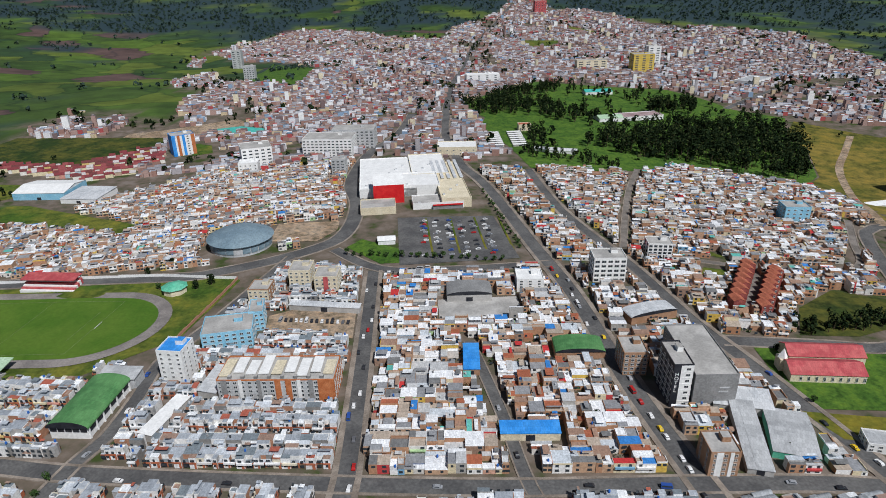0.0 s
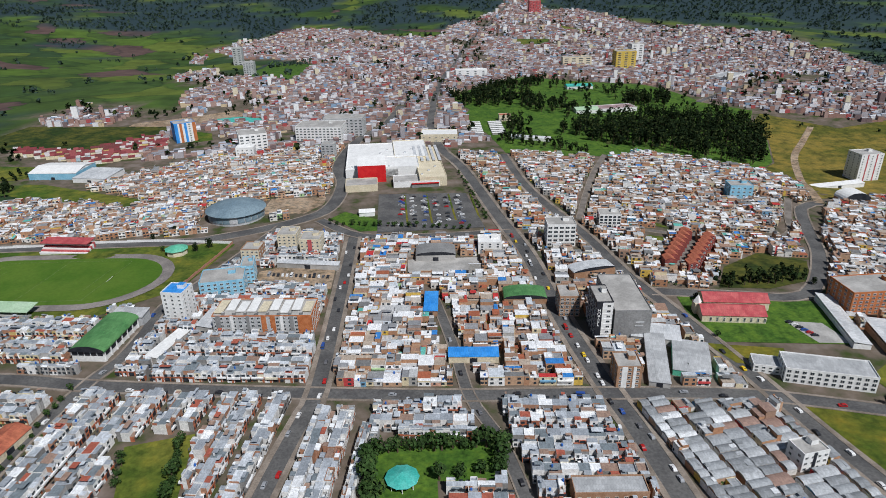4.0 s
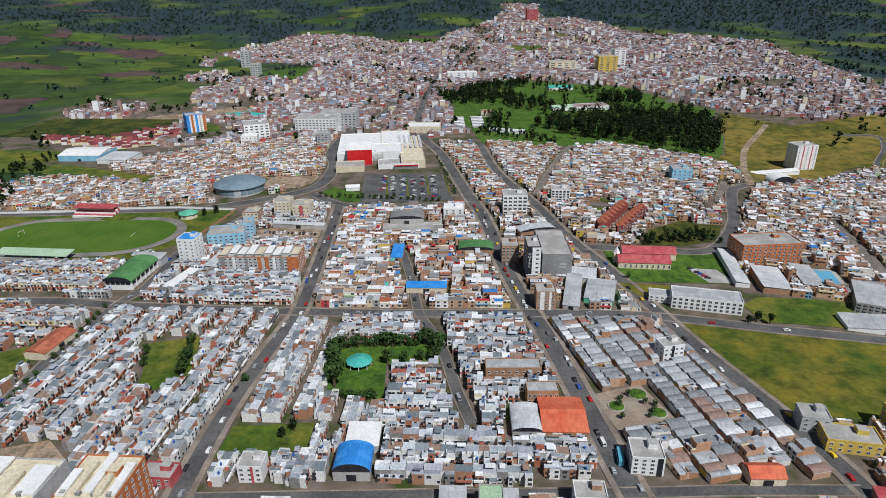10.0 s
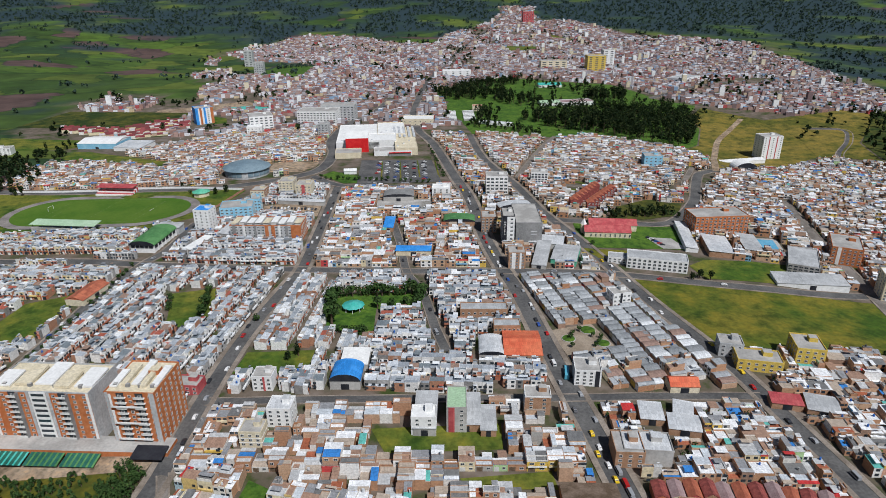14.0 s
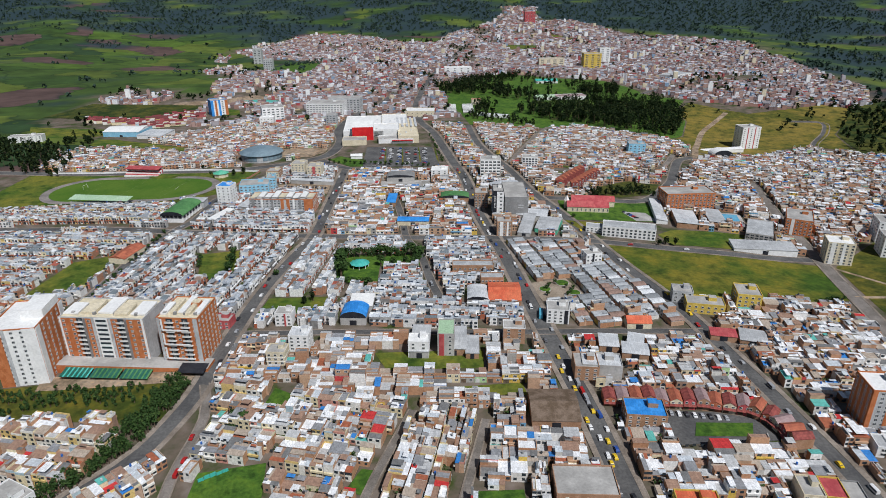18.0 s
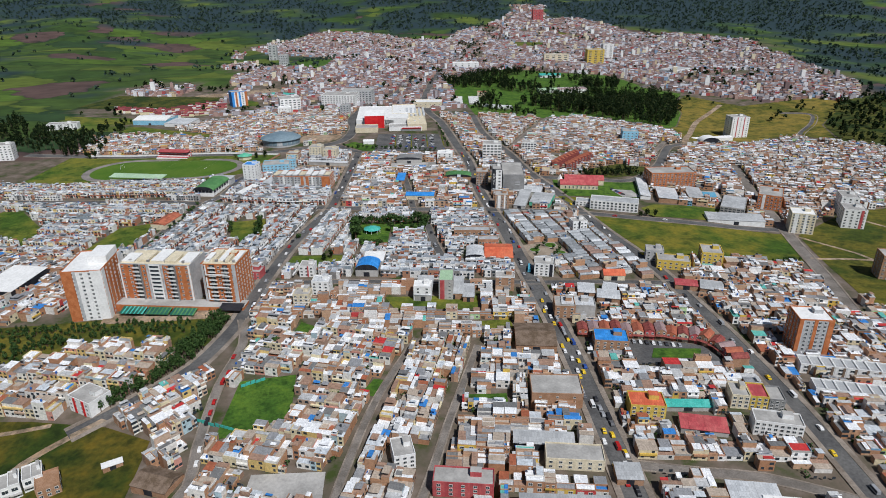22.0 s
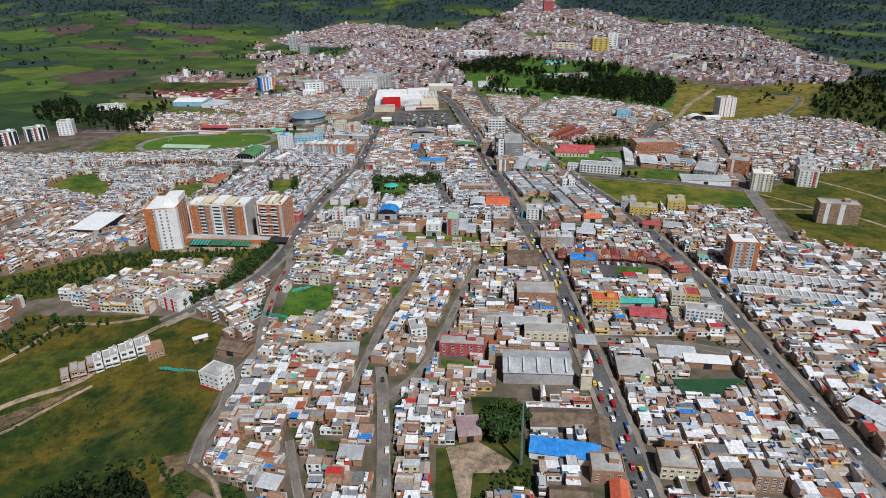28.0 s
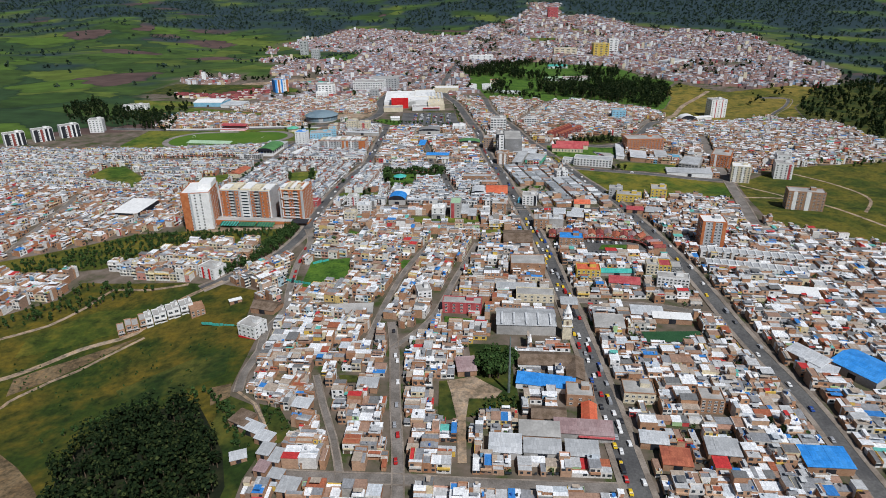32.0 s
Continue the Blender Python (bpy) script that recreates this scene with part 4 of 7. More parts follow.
block("office_wing", "grey office wing behind the complex", -190, 515, -6, 50, 26, 22, "midgrey", "concrete", storeys=6, cols=(9, 4, 0, 0), win=(3, 1.8), category="office building")
block("white_clinic", "white clinic with dark window bands", -294, 456, 18, 32, 30, 22, "whitepaint", "concrete", storeys=6, cols=(5, 4, 0, 4), win=(3.6, 1.7), category="clinic")
block("white_cube", "low white cube before the clinic", -296, 428, 5, 20, 16, 11, "whitepaint", "whitepaint", storeys=3, cols=(4, 0, 0, 0), category="clinic")
block("small_grey_tower", "narrow grey apartment block", -198, 402, -6, 14, 14, 15, "midgrey", "concrete", storeys=5, cols=(3, 3, 0, 0), win=(2.6, 1.6), category="apartment building")
block("depot_hall", "cream hall beside the avenue", -72, 468, -4, 44, 26, 9, "creamwall", "whitepaint", storeys=2, cols=(6, 4, 0, 0), category="hall", penthouse=False)
block("far_white_twin", "white twin blocks beyond the market", 12, 940, 0, 60, 20, 14, "whitepaint", "whitepaint", storeys=4, cols=(4, 0, 0, 0), win=(4, 1.6))
block("far_yellow_block", "pale yellow tower block in the old town", 322, 990, 0, 40, 26, 34, "yellow", "concrete", storeys=8, cols=(3, 0, 0, 2), win=(6, 2))
block("far_white_tower", "white tower in the old town", 372, 1070, 0, 26, 24, 38, "whitepaint", "concrete", storeys=8, cols=(2, 0, 0, 2), win=(6, 2))
block("far_cream_block", "cream slab in the old town", 240, 1045, 0, 60, 20, 18, "creamwall", "concrete", storeys=4, cols=(4, 0, 0, 0), win=(8, 2))
block("far_grey_tower", "grey tower at the town's edge", -556, 1476, 0, 24, 22, 44, "midgrey", "concrete", storeys=9, cols=(2, 0, 0, 0), win=(6, 2))
block("far_pale_tower", "pale tower at the town's edge", -445, 1120, 0, 22, 20, 26, "midgrey", "concrete", storeys=6, cols=(4, 0, 0, 0), win=(3, 2))
block("far_pink_tower", "pink tower on the far ridge", 390, 2312, 0, 44, 30, 44, "pinkred", "concrete", storeys=7, cols=(4, 0, 0, 0), win=(4, 2.4))
block("sky_blue_block", "light blue block above the old quarter", 192, 246, -8, 20, 16, 14, "lightblue", "concrete", storeys=4, cols=(4, 0, 0, 3), win=(2, 1.4))
block("far_rowblock", "pale office wing beside the west meadow", -592, 338, 10, 40, 14, 8, "whitepaint", "concrete", storeys=5, cols=(9, 0, 0, 3), win=(2, 1.4), category="apartment building")
block("far_flat_tower", "white flats beside the dark wood", -572, 174, 15, 18, 16, 18, "whitepaint", "concrete", storeys=6, cols=(4, 3, 0, 0), win=(2, 1.4), category="apartment building")
for k in range(3):
    block("dark_row_flats", "white and dark row of flats", -640 + 22 * k, 92 + 26 * k, 42, 24, 16, 16, "whitepaint", "concrete", storeys=5, cols=(5, 3, 0, 0), win=(2, 1.6), stripes=((-0.34, 0.2, "blackwall"), (-0.06, 0.12, "maroon"), (0.18, 0.12, "blackwall"), (0.4, 0.16, "blackwall")), category="apartment building")

# three apartment slabs in orange brick on a brick podium
ob = block("flats_left", "white-fronted orange brick apartment slab", -277, -212, 6, 23, 32, 32.5, "whitepaint", "whitepaint", storeys=12, cols=(5, 6, 0, 0), win=(1.5, 1.4), stripes=((-0.36, 0.27, "orangebrick"), (-0.17, 0.07, "midgrey"), (0.36, 0.27, "whitepaint")), ends="orangebrick", category="apartment building", group="orange brick flats")
me = Mesh(["whitepaint"])
me.box(6, 4, 32.5, 11, 18, 5, "whitepaint", "whitepaint")
part("roof_house", me, ob)
for u in (-0.42, 0.42):
    me = Mesh(["whitepaint"])
    me.slab(11.61, u * 32, -0.5, 0.22, 4.5, 33.1, "whitepaint")
    part("facade_panel", me, ob)
for k, (x, y, w, d) in enumerate(((-238.5, -200, 46, 22), (-197, -204, 22, 24))):
    ob = block("flats", "orange brick apartment slab with white balconies", x, y, -6, w, d, 27.4, "orangebrick", "creamwall", storeys=10, cols=(10 if k == 0 else 5, 6 if k else 0, 0, 0), win=(1.4, 1.4), ends="orangebrick" if k else "midgrey",
               stripes=((0.0, 0.16, "whitepaint"), (-0.1, 0.03, "midgrey"), (0.1, 0.03, "midgrey"), (-0.488, 0.02, "whitepaint"), (0.485, 0.025, "whitepaint")) if k == 0 else ((-0.46, 0.06, "midgrey"), (0.44, 0.1, "midgrey")), category="apartment building", group="orange brick flats", penthouse=k == 1)
    bal = Mesh(["whitepaint"])
    bal.slab(0, -0.6, 0, 4.6, 1.3, 0.25, "whitepaint")
    bal = bal.data("balcony")
    rail = Mesh(["frame"])
    rail.slab(0, -1.2, 0.25, 4.6, 0.1, 0.8, "frame")
    rail = rail.data("railing")
    door = Mesh(["glass"])
    door.slab(-0.2, 0.0, 0.25, 3.4, 0.1, 2.0, "glass")
    door = door.data("glass_door")
    for s in range(10):
        for u in ((0.24, -0.25) if k == 0 else (-0.18, 0.2)):
            bay = part("balcony", bal, ob, "white concrete balcony", pose(u * w, -d / 2, 0.8 + s * 2.72))
            part("railing", rail, bay)
            part("glass_door", door, bay)
    for u, c in ((-0.25, "greywall"), (0.24, "greywall")) if k == 0 else ():
        me = Mesh([c])
        me.slab(u * w + 2.6, -d / 2 - 0.8, 0.5, 0.5, 1.5, 27, c)
        part("pier", me, ob)
    if k == 0:
        for j in range(10):
            me = Mesh(["glass"])
            me.slab(0, -d / 2 - 0.25, 1.2 + 2.72 * j, 5.6, 0.1, 1.2, "glass")
            part("window_band", me, ob)
    else:
        for z in (4, 12.5, 21):
            me = Mesh(["whitepaint"])
            me.slab(-0.04 * w, -d / 2 - 1.5, z, w * 0.62, 0.3, 0.8, "whitepaint")
            me.slab(-0.35 * w, -d / 2 - 1.5, z, 0.8, 0.3, 7.0, "whitepaint")
            part("white_band", me, ob)
    for j in range(5):
        me = Mesh(["creamwall"])
        me.slab(-w / 2 + (j + 0.5) * w / 5, 0.1 * d * (j % 3 - 1), 27.7, w / 5 - 1.2 - (j % 2), d * (0.5 + 0.12 * (j % 3)), 0.8 + 0.5 * (j % 2), "creamwall" if j % 2 else "whitepaint", 0.6)
        part("roof_sheet", me, ob)
    for j in range(4):
        me = Mesh(["greywall"])
        me.box(-w / 2 + (j + 0.5) * w / 4, -d * 0.3, 27.5, 1.6, 1.4, 1.5, "greywall", "concrete")
        part("roof_vent", me, ob)
claim(-228, -218, 92, 12, -6)
ob = root("podium", -224, -216, -5, "orange brick podium with teal awnings", "podium")
me = Mesh(["orangebrick"])
me.box(0, 0, -3, 82, 10, 6.5, "orangebrick", "concrete")
part("wall", me, ob)
for k in range(3):
    for q in range(6):
        me = Mesh(["darkteal"])
        me.slab(-34 + 16 * k + 2.5 * q, -9, 1.4, 1.6, 7, 0.2, "darkteal", 1.2)
        part("awning_strip", me, ob, "dark green awning strip")
        me = Mesh(["teal"])
        me.slab(-32.75 + 16 * k + 2.5 * q, -9, 1.38, 0.9, 7, 0.2, "teal" if k == 0 else "greenroof", 1.2)
        part("awning_strip", me, ob, "light green awning strip")
me = Mesh(["blackwall"])
me.slab(34, -6, 4, 14, 8, 0.3, "blackwall", 0.8)
part("solar_panel", me, ob, "dark solar panels")

# sports hall with a green barrel roof
claim(-280, 22, 22, 48, -7)
ob = root("sports_hall", -280, 20, -7, "sports hall with a green barrel roof", "sports hall")
me = Mesh(["whitepaint"])
me.box(0, 0, -2, 18, 35, 8, "whitepaint", "concrete")
part("wall", me, ob)
me = Mesh(["greenroof"])
me.vault(0, 0, 6, 20, 37, 3.6, "greenroof", 14, "blackwall")
part("roof", me, ob, "ribbed green barrel roof")
for k in range(7):
    me = Mesh(["whitepaint"])
    me.slab(9.4, -17 + 5.66 * k, 0, 0.6, 0.6, 6, "whitepaint")
    part("column", me, ob)
    if k < 6:
        me = Mesh(["blackwall"])
        me.slab(9.1, -14.2 + 5.66 * k, 3.0, 0.3, 4.8, 2.6, "blackwall")
        part("opening", me, ob)
for k in range(5):
    me = Mesh(["blackwall"])
    me.slab(-7 + 3.5 * k, -17.6, 3.6, 2.9, 0.3, 2.6, "blackwall")
    part("opening", me, ob)
me = Mesh(["zincgrey"])
me.slab(2, 23, 6, 20, 10, 0.4, "zincgrey", 1)
me.box(2, 23, -2, 19, 9, 8, "midgrey", "zincgrey")
part("annex", me, ob)

# round arena
claim(-257, 221, 52, 54, 0)
ob = root("arena", -257, 222, 0, "round blue-grey arena with a shallow domed roof", "arena")
me = Mesh(["midgrey"])
me.tube(0, 0, -3, 23, 11, "midgrey", 24)
part("wall", me, ob)
for k in range(24):
    a = 360 * k / 24 + 7.5
    me = Mesh(["teal" if 16 <= k <= 20 else "arenablue"])
    me.slab(0, -23.0, 2, 5.4, 0.3, 5.5, "arenablue" if k % 6 else "midgrey")
    part("facade_panel", me, ob, at=pose(0, 0, 0, 0, 0, a))
me = Mesh(["arenablue"])
for r0, r1, z0, z1 in ((25, 20, 8, 10.5), (20, 12, 10.5, 13), (12, 4, 13, 14.3), (4, 0.3, 14.3, 14.6)):
    me.tube(0, 0, z0, r0, z1 - z0, "arenablue", 32, r1)
part("roof", me, ob, "blue-grey domed metal roof")

# stadium: track, pitch, stands
SX, SY, ST = -363, 112, -8


def oval(a, r, n=20):
    pts = []
    for s in (1, -1):
        for k in range(n + 1):
            t = -math.pi / 2 + math.pi * k / n + (0 if s > 0 else math.pi)
            pts.append((s * a + r * math.cos(t), r * math.sin(t)))
    return pts


track = root("running_track", SX, SY, ST, "grey oval running track round green turf", "running track")
outer, inner = oval(46, 44), oval(46, 36)


def lay(x, y, h):
    """A point of the stadium's frame, h above the land."""
    c, s = math.cos(radians(ST)), math.sin(radians(ST))
    return (x, y, gz(SX + x * c - y * s, SY + x * s + y * c) - gz(SX, SY) + h)


me = Mesh(["track_grey"])
n = len(outer)
me.add([lay(x, y, 0.5) for x, y in outer] + [lay(x, y, 0.5) for x, y in inner], [(k, (k + 1) % n, n + (k + 1) % n, n + k) for k in range(n)], "track_grey")
part("lane", me, track)
me = Mesh(["turf"])
h2 = n // 2
rows = [[tuple(np.array(inner[k]) + (np.array(inner[h2 * 2 - 1 - k]) - np.array(inner[k])) * t / 6) for t in range(7)] for k in range(h2)]
me.add([lay(x, y, 0.55) for row in rows for x, y in row], [(7 * k + t, 7 * k + t + 1, 7 * k + t + 8, 7 * k + t + 7) for k in range(h2 - 1) for t in range(6)], "turf")
part("infield", me, track, "bright green football turf")
for cx, cy, w, d in ((0, -31, 96, 0.5), (0, 31, 96, 0.5), (-48, 0, 0.5, 62), (48, 0, 0.5, 62), (0, 0, 0.5, 62), (40, 0, 0.5, 34), (-40, 0, 0.5, 34)):
    me = Mesh(["fadedline"])
    edge = []
    for k in range(13):
        t = k / 12 - 0.5
        for e in (-0.11, 0.11):
            edge.append(lay(cx + w * t, cy + e, 0.75) if w > d else lay(cx - e, cy + d * t, 0.75))
    me.add(edge, [(2 * k, 2 * k + 2, 2 * k + 3, 2 * k + 1) for k in range(12)], "fadedline")
    part("pitch_line", me, track)
for s in (-1, 1):
    me = Mesh(["whitepaint"])
    for u in (-3.6, 3.6):
        me.slab(s * 49, u, 0.3, 0.2, 0.2, 2.6, "whitepaint")
    me.slab(s * 49, 0, 3.7, 0.2, 7.4, 0.2, "whitepaint")
    part("goal", me, track)
ob = root("green_stand", -371, 66, ST, "long stand under a pale green roof", "grandstand")
me = Mesh(["palegreen"])
me.slab(0, 0, 6, 58, 11, 0.4, "palegreen", 1.2)
part("roof", me, ob)
for k in range(7):
    me = Mesh(["concrete"])
    me.slab(-27 + 9 * k, -4, -2, 0.5, 0.5, 8.2, "concrete")
    part("column", me, ob)
for k in range(5):
    me = Mesh(["concrete"])
    me.slab(0, -4 + 1.6 * k, -2, 57, 1.6, 5.5 - 0.8 * k, "concrete")
    part("step", me, ob)
ob = root("red_stand", -372, 165, ST, "white and red main stand of the stadium", "grandstand")
me = Mesh(["pinkred"])
me.slab(0, 3, 7, 38, 10, 0.5, "pinkred", 1)
part("roof", me, ob)
for k in range(6):
    me = Mesh(["whitepaint"])
    me.slab(0, -4 + 2 * k, -1, 38, 2, 2 + 0.9 * k, "whitepaint" if k % 2 == 0 else "pinkred")
    part("step", me, ob)
for k in range(5):
    me = Mesh(["whitepaint"])
    me.slab(-18 + 9 * k, 7.5, -1, 0.6, 0.6, 9, "whitepaint")
    part("column", me, ob)
ob = root("octagon_house", -283, 147, 0, "octagonal cream house with a green roof", "pavilion")
me = Mesh(["creamwall"])
me.tube(0, 0, -1, 7.5, 5.5, "creamwall", 8)
part("wall", me, ob)
me = Mesh(["mint"])
me.tube(0, 0, 4.4, 8.6, 2.6, "mint", 8, 1.0)
part("roof", me, ob)
ob = root("stadium_wall", 0, 0, 0, "low pale wall round the stadium", "wall", z=0)
line = [Vector(p) for p in ((-262, 80), (-246, 162), (-300, 172), (-480, 182))]
for i in range(3):
    a, b = line[i], line[i + 1]
    for k in range(6):
        p = a.lerp(b, (k + 0.5) / 6)
        me = Mesh(["redpaving" if i == 0 else "whitepaint"])
        me.slab(0, 0, -0.5, (b - a).length / 6, 0.3, 2.6, me.mats[0])
        part("wall_panel", me, ob, at=pose(p.x, p.y, gz(p.x, p.y), 0, 0, math.degrees(math.atan2(b.y - a.y, b.x - a.x))))

# church with red roofs
claim(82, 28, 50, 40, -8, 0)
ob = root("church", 80, 30, -8, "cream church with red sheet roofs", "church")
for cx, cy, w, d, h, rise in ((4, 8, 38, 13, 5.5, 3.2), (-2, -7, 36, 14, 5, 3.2)):
    me = Mesh(["creamwall"])
    me.gable(cx, cy, -2, w, d, h + 2, rise, "creamwall", "pinkred")
    part("nave", me, ob, "nave under a red ridged roof")
me = Mesh(["creamwall"])
me.box(-20, -2, -2, 4, 6, 9, "creamwall", "creamwall")
me.tube(-20, -2, 7, 2.6, 5, "whitepaint", 4, 0.1)
part("spire", me, ob, "small pale spire")
face_windows(ob, 34, 28.2, 0, 1.2, 1, 3, 9, 1.2, 2.6)
# parish church with bell tower by the avenue
claim(-14, -400, 44, 28, -4)
ob = root("parish_church", -14, -400, -4, "parish church with grey sheet roof and bell tower", "church")
me = Mesh(["concrete"])
me.gable(-4, 3, -1, 34, 20, 7.5, 2.2, "concrete", "zincgrey")
part("nave", me, ob)
for k in range(5):
    me = Mesh(["zinc"])
    me.slab(-18 + 7 * k, -2.4, 7.5, 0.9, 9.5, 0.35, "zinc", 2.1)
    part("skylight", me, ob)
# the tower rises in three tiers to a pointed cap with corner pinnacles
for name, z, w, h, mat, lab in (("tower_base", -1, 5.2, 9.5, "creamwall", "plain cream base of the bell tower"), ("belfry", 8.7, 4.6, 4.6, "creamwall", "cream belfry with arched openings"), ("lantern", 13.8, 3.4, 2.6, "whitepaint", "small white lantern stage")):
    me = Mesh([mat])
    me.box(19, -8, z, w, w, h, mat, mat)
    tier = part(name, me, ob, lab)
    me = Mesh(["whitepaint"])
    me.slab(19, -8, z + h - 0.05, w + 0.7, w + 0.7, 0.5, "whitepaint")
    part("cornice", me, tier)
    for k in range(4):
        if name != "tower_base":
            me = Mesh(["brownroof"])
            me.slab(0, -w / 2 - 0.03, 0.5, w * 0.26, 0.2, h * 0.55, "brownroof")
            part("arched_opening", me, tier, at=pose(19, -8, z, 0, 0, 90 * k))
        if name == "belfry":
            me = Mesh(["whitepaint"])
            me.tube(19 + 2.3 * (1 if k % 2 else -1), -8 + 2.3 * (1 if k < 2 else -1), z + h + 0.4, 0.4, 2.0, "whitepaint", 6, 0.05)
            part("pinnacle", me, tier)
me = Mesh(["whitepaint"])
me.tube(19, -8, 16.7, 2.2, 5.2, "whitepaint", 8, 0.06)
part("spire", me, ob, "white pointed spire")


def shed(name, label, x, y, turn, w, d, h, roof, wall="brownbrick", form="pitch", rise=1.2, category="shed"):
    claim(x, y, w, d, turn, 0.5)
    h *= 0.82
    ob = root(name, x, y, turn, label, category)
    me = Mesh([wall])
    me.box(0, 0, -2, w, d, h + 2, wall, wall)
    part("wall", me, ob)
    me = Mesh([roof])
    if form == "pitch":
        me.slab(0, 0, h + 0.02, w + 0.6, d + 0.6, 0.25, roof, rise)
    elif form == "vault":
        me.vault(0, 0, h, w + 0.5, d + 0.4, rise, roof, 12, "blackwall")
    else:
        me.gable(0, 0, h - 0.3, w - 0.3, d - 0.3, 0.2, rise, roof, roof)
    part("roof", me, ob)
    me = Mesh(["blackwall"])
    me.slab(0, -d / 2 - 0.06, 0, min(4, w * 0.3), 0.12, min(3.2, h - 0.4), "blackwall")
    part("gate", me, ob)
    for k in range(int(w / 7)):
        me = Mesh(["zinc" if roof != "zinc" else "zincgrey"])
        if form == "pitch":
            me.slab(-w / 2 + 3.5 + 7 * k, 0, h + 0.29, 0.12, d + 0.5, 0.06, roof, rise)
            part("roof_seam", me, ob)
    return ob


shed("orange_warehouse", "warehouse with a bright orange roof", -19, -150, -4, 20, 25, 5, "orangeroof", "brownbrick", "gable", 2.5)
shed("white_warehouse", "warehouse with a white roof", -36, -152, -4, 13, 18, 5, "zinc", "concrete", "vault", 2)
shed("blue_arch_hall", "hall with a blue arched roof", -111, -176, -4, 15, 14, 6, "blueroof", "concrete", "vault", 4)
shed("white_canopy", "white sheet canopy behind the blue arch", -108, -160, -4, 14, 14, 5, "whitepaint", "concrete")
shed("blue_long_shed", "long shed with a bright blue roof", -14, -457, -12, 29, 9, 4, "blueroof", "whitepaint", "pitch", 1.0)
shed("blue_depot", "depot with a large blue roof", 152, -446, -60, 24, 22, 6, "blueroof", "concrete", "gable", 2)
shed("blue_store", "store with a blue sheet roof", 96, -513, -4, 19, 12, 5, "blueroof", "brownbrick", "pitch", 1)
shed("white_depot", "long depot with a white roof", 128, -436, -60, 20, 10, 5, "zinc", "brownbrick")
shed("market_shed", "grey sheet shed by the avenue", -38, -504, -5, 14, 11, 4.5, "zinc", "concrete")
shed("market_shed", "blue-grey sheet shed by the avenue", -22, -506, -5, 16, 8, 4.5, "zincgrey", "concrete")
shed("market_shed", "grey sheet shed by the avenue", -5, -507, -5, 14, 9, 4, "zincgrey", "brownbrick")
shed("market_store", "old store with a stained roof", -22, -495, -5, 18, 9, 5, "concrete", "brownbrick")
shed("rust_shed", "long ribbed shed with a bright red fascia", -2, -494, -6, 26, 9, 5, "dullpink", "concrete")
ob = root("red_fascia", 3, -499.2, -6, "bright red sheet awning along the shed", "awning")
for k in range(4):
    me = Mesh(["pinkred"])
    me.slab(-6 + 4 * k, 0, 3.0, 3.9, 1.6, 0.15, "pinkred", 0.5)
    part("panel", me, ob)
    me = Mesh(["metalpole"])
    me.tube(-6 + 4 * k, -0.6, -1, 0.08, 4.1, "metalpole", 6)
    part("post", me, ob)
shed("brown_barn", "old barn with brown tile roof", -12, -436, -4, 28, 13, 4, "brownroof", "whitepaint", "gable", 2.4)
shed("tiled_wing", "tiled wing of the old barn by the avenue", 3, -446, 82, 20, 9, 4, "brownroof", "brownbrick", "gable", 2)
shed("brown_house", "old house with brown tile roof", -16, -482, -6, 16, 9, 4, "brownroof", "brownbrick", "gable", 2)
shed("orange_tile_house", "house with an orange tile roof by the avenue", 3, -482, 80, 14, 7, 4, "orangeroof", "brownbrick", "gable", 1.6)
block("brick_corner", "raw brick corner building with open roof", 1, -468, -6, 13, 11, 7, "brownbrick", "concrete", storeys=2, cols=(3, 3, 0, 0), win=(1.5, 1.2), category="building")
shed("tin_shed", "dull pink tin-roofed shed beside the copse", -54, -442, 6, 10, 12, 4, "dullpink", "brownbrick")
shed("depot_roof", "open depot under a dark roof", -92, 122, -2, 28, 16, 6, "greywall", "concrete", "vault", 2.5)
shed("green_arch_shed", "shed with a green arched roof", -40, 52, -4, 26, 14, 5, "greenroof", "brownbrick", "vault", 2.5)
shed("blue_lane_roof", "blue sheet roof beside the lane", -98, 46, -4, 8, 22, 5, "blueroof", "brownbrick")
shed("blue_low_roof", "low shed with blue sheet roof", -78, -12, -4, 26, 7, 5, "blueroof", "creamwall")
shed("green_school", "mint green kindergarten with grey roofs", 34, -22, -20, 18, 30, 5, "zincgrey", "mint", "gable", 1.5, "school")
shed("white_hall", "white hall with a sheet roof", 24, 2, -16, 26, 14, 5, "zinc", "concrete")
shed("bus_shed", "long low shed beside the avenue", 16, -22, -16, 10, 44, 4, "zincgrey", "concrete")
shed("west_gym", "gym with blue walls and ribbed white roof", -478, 380, -4, 50, 40, 9, "whitepaint", "lightblue", "gable", 3)
shed("west_sheds", "white sheet sheds beside the gym", -432, 360, -10, 36, 34, 6, "zinc", "whitepaint")
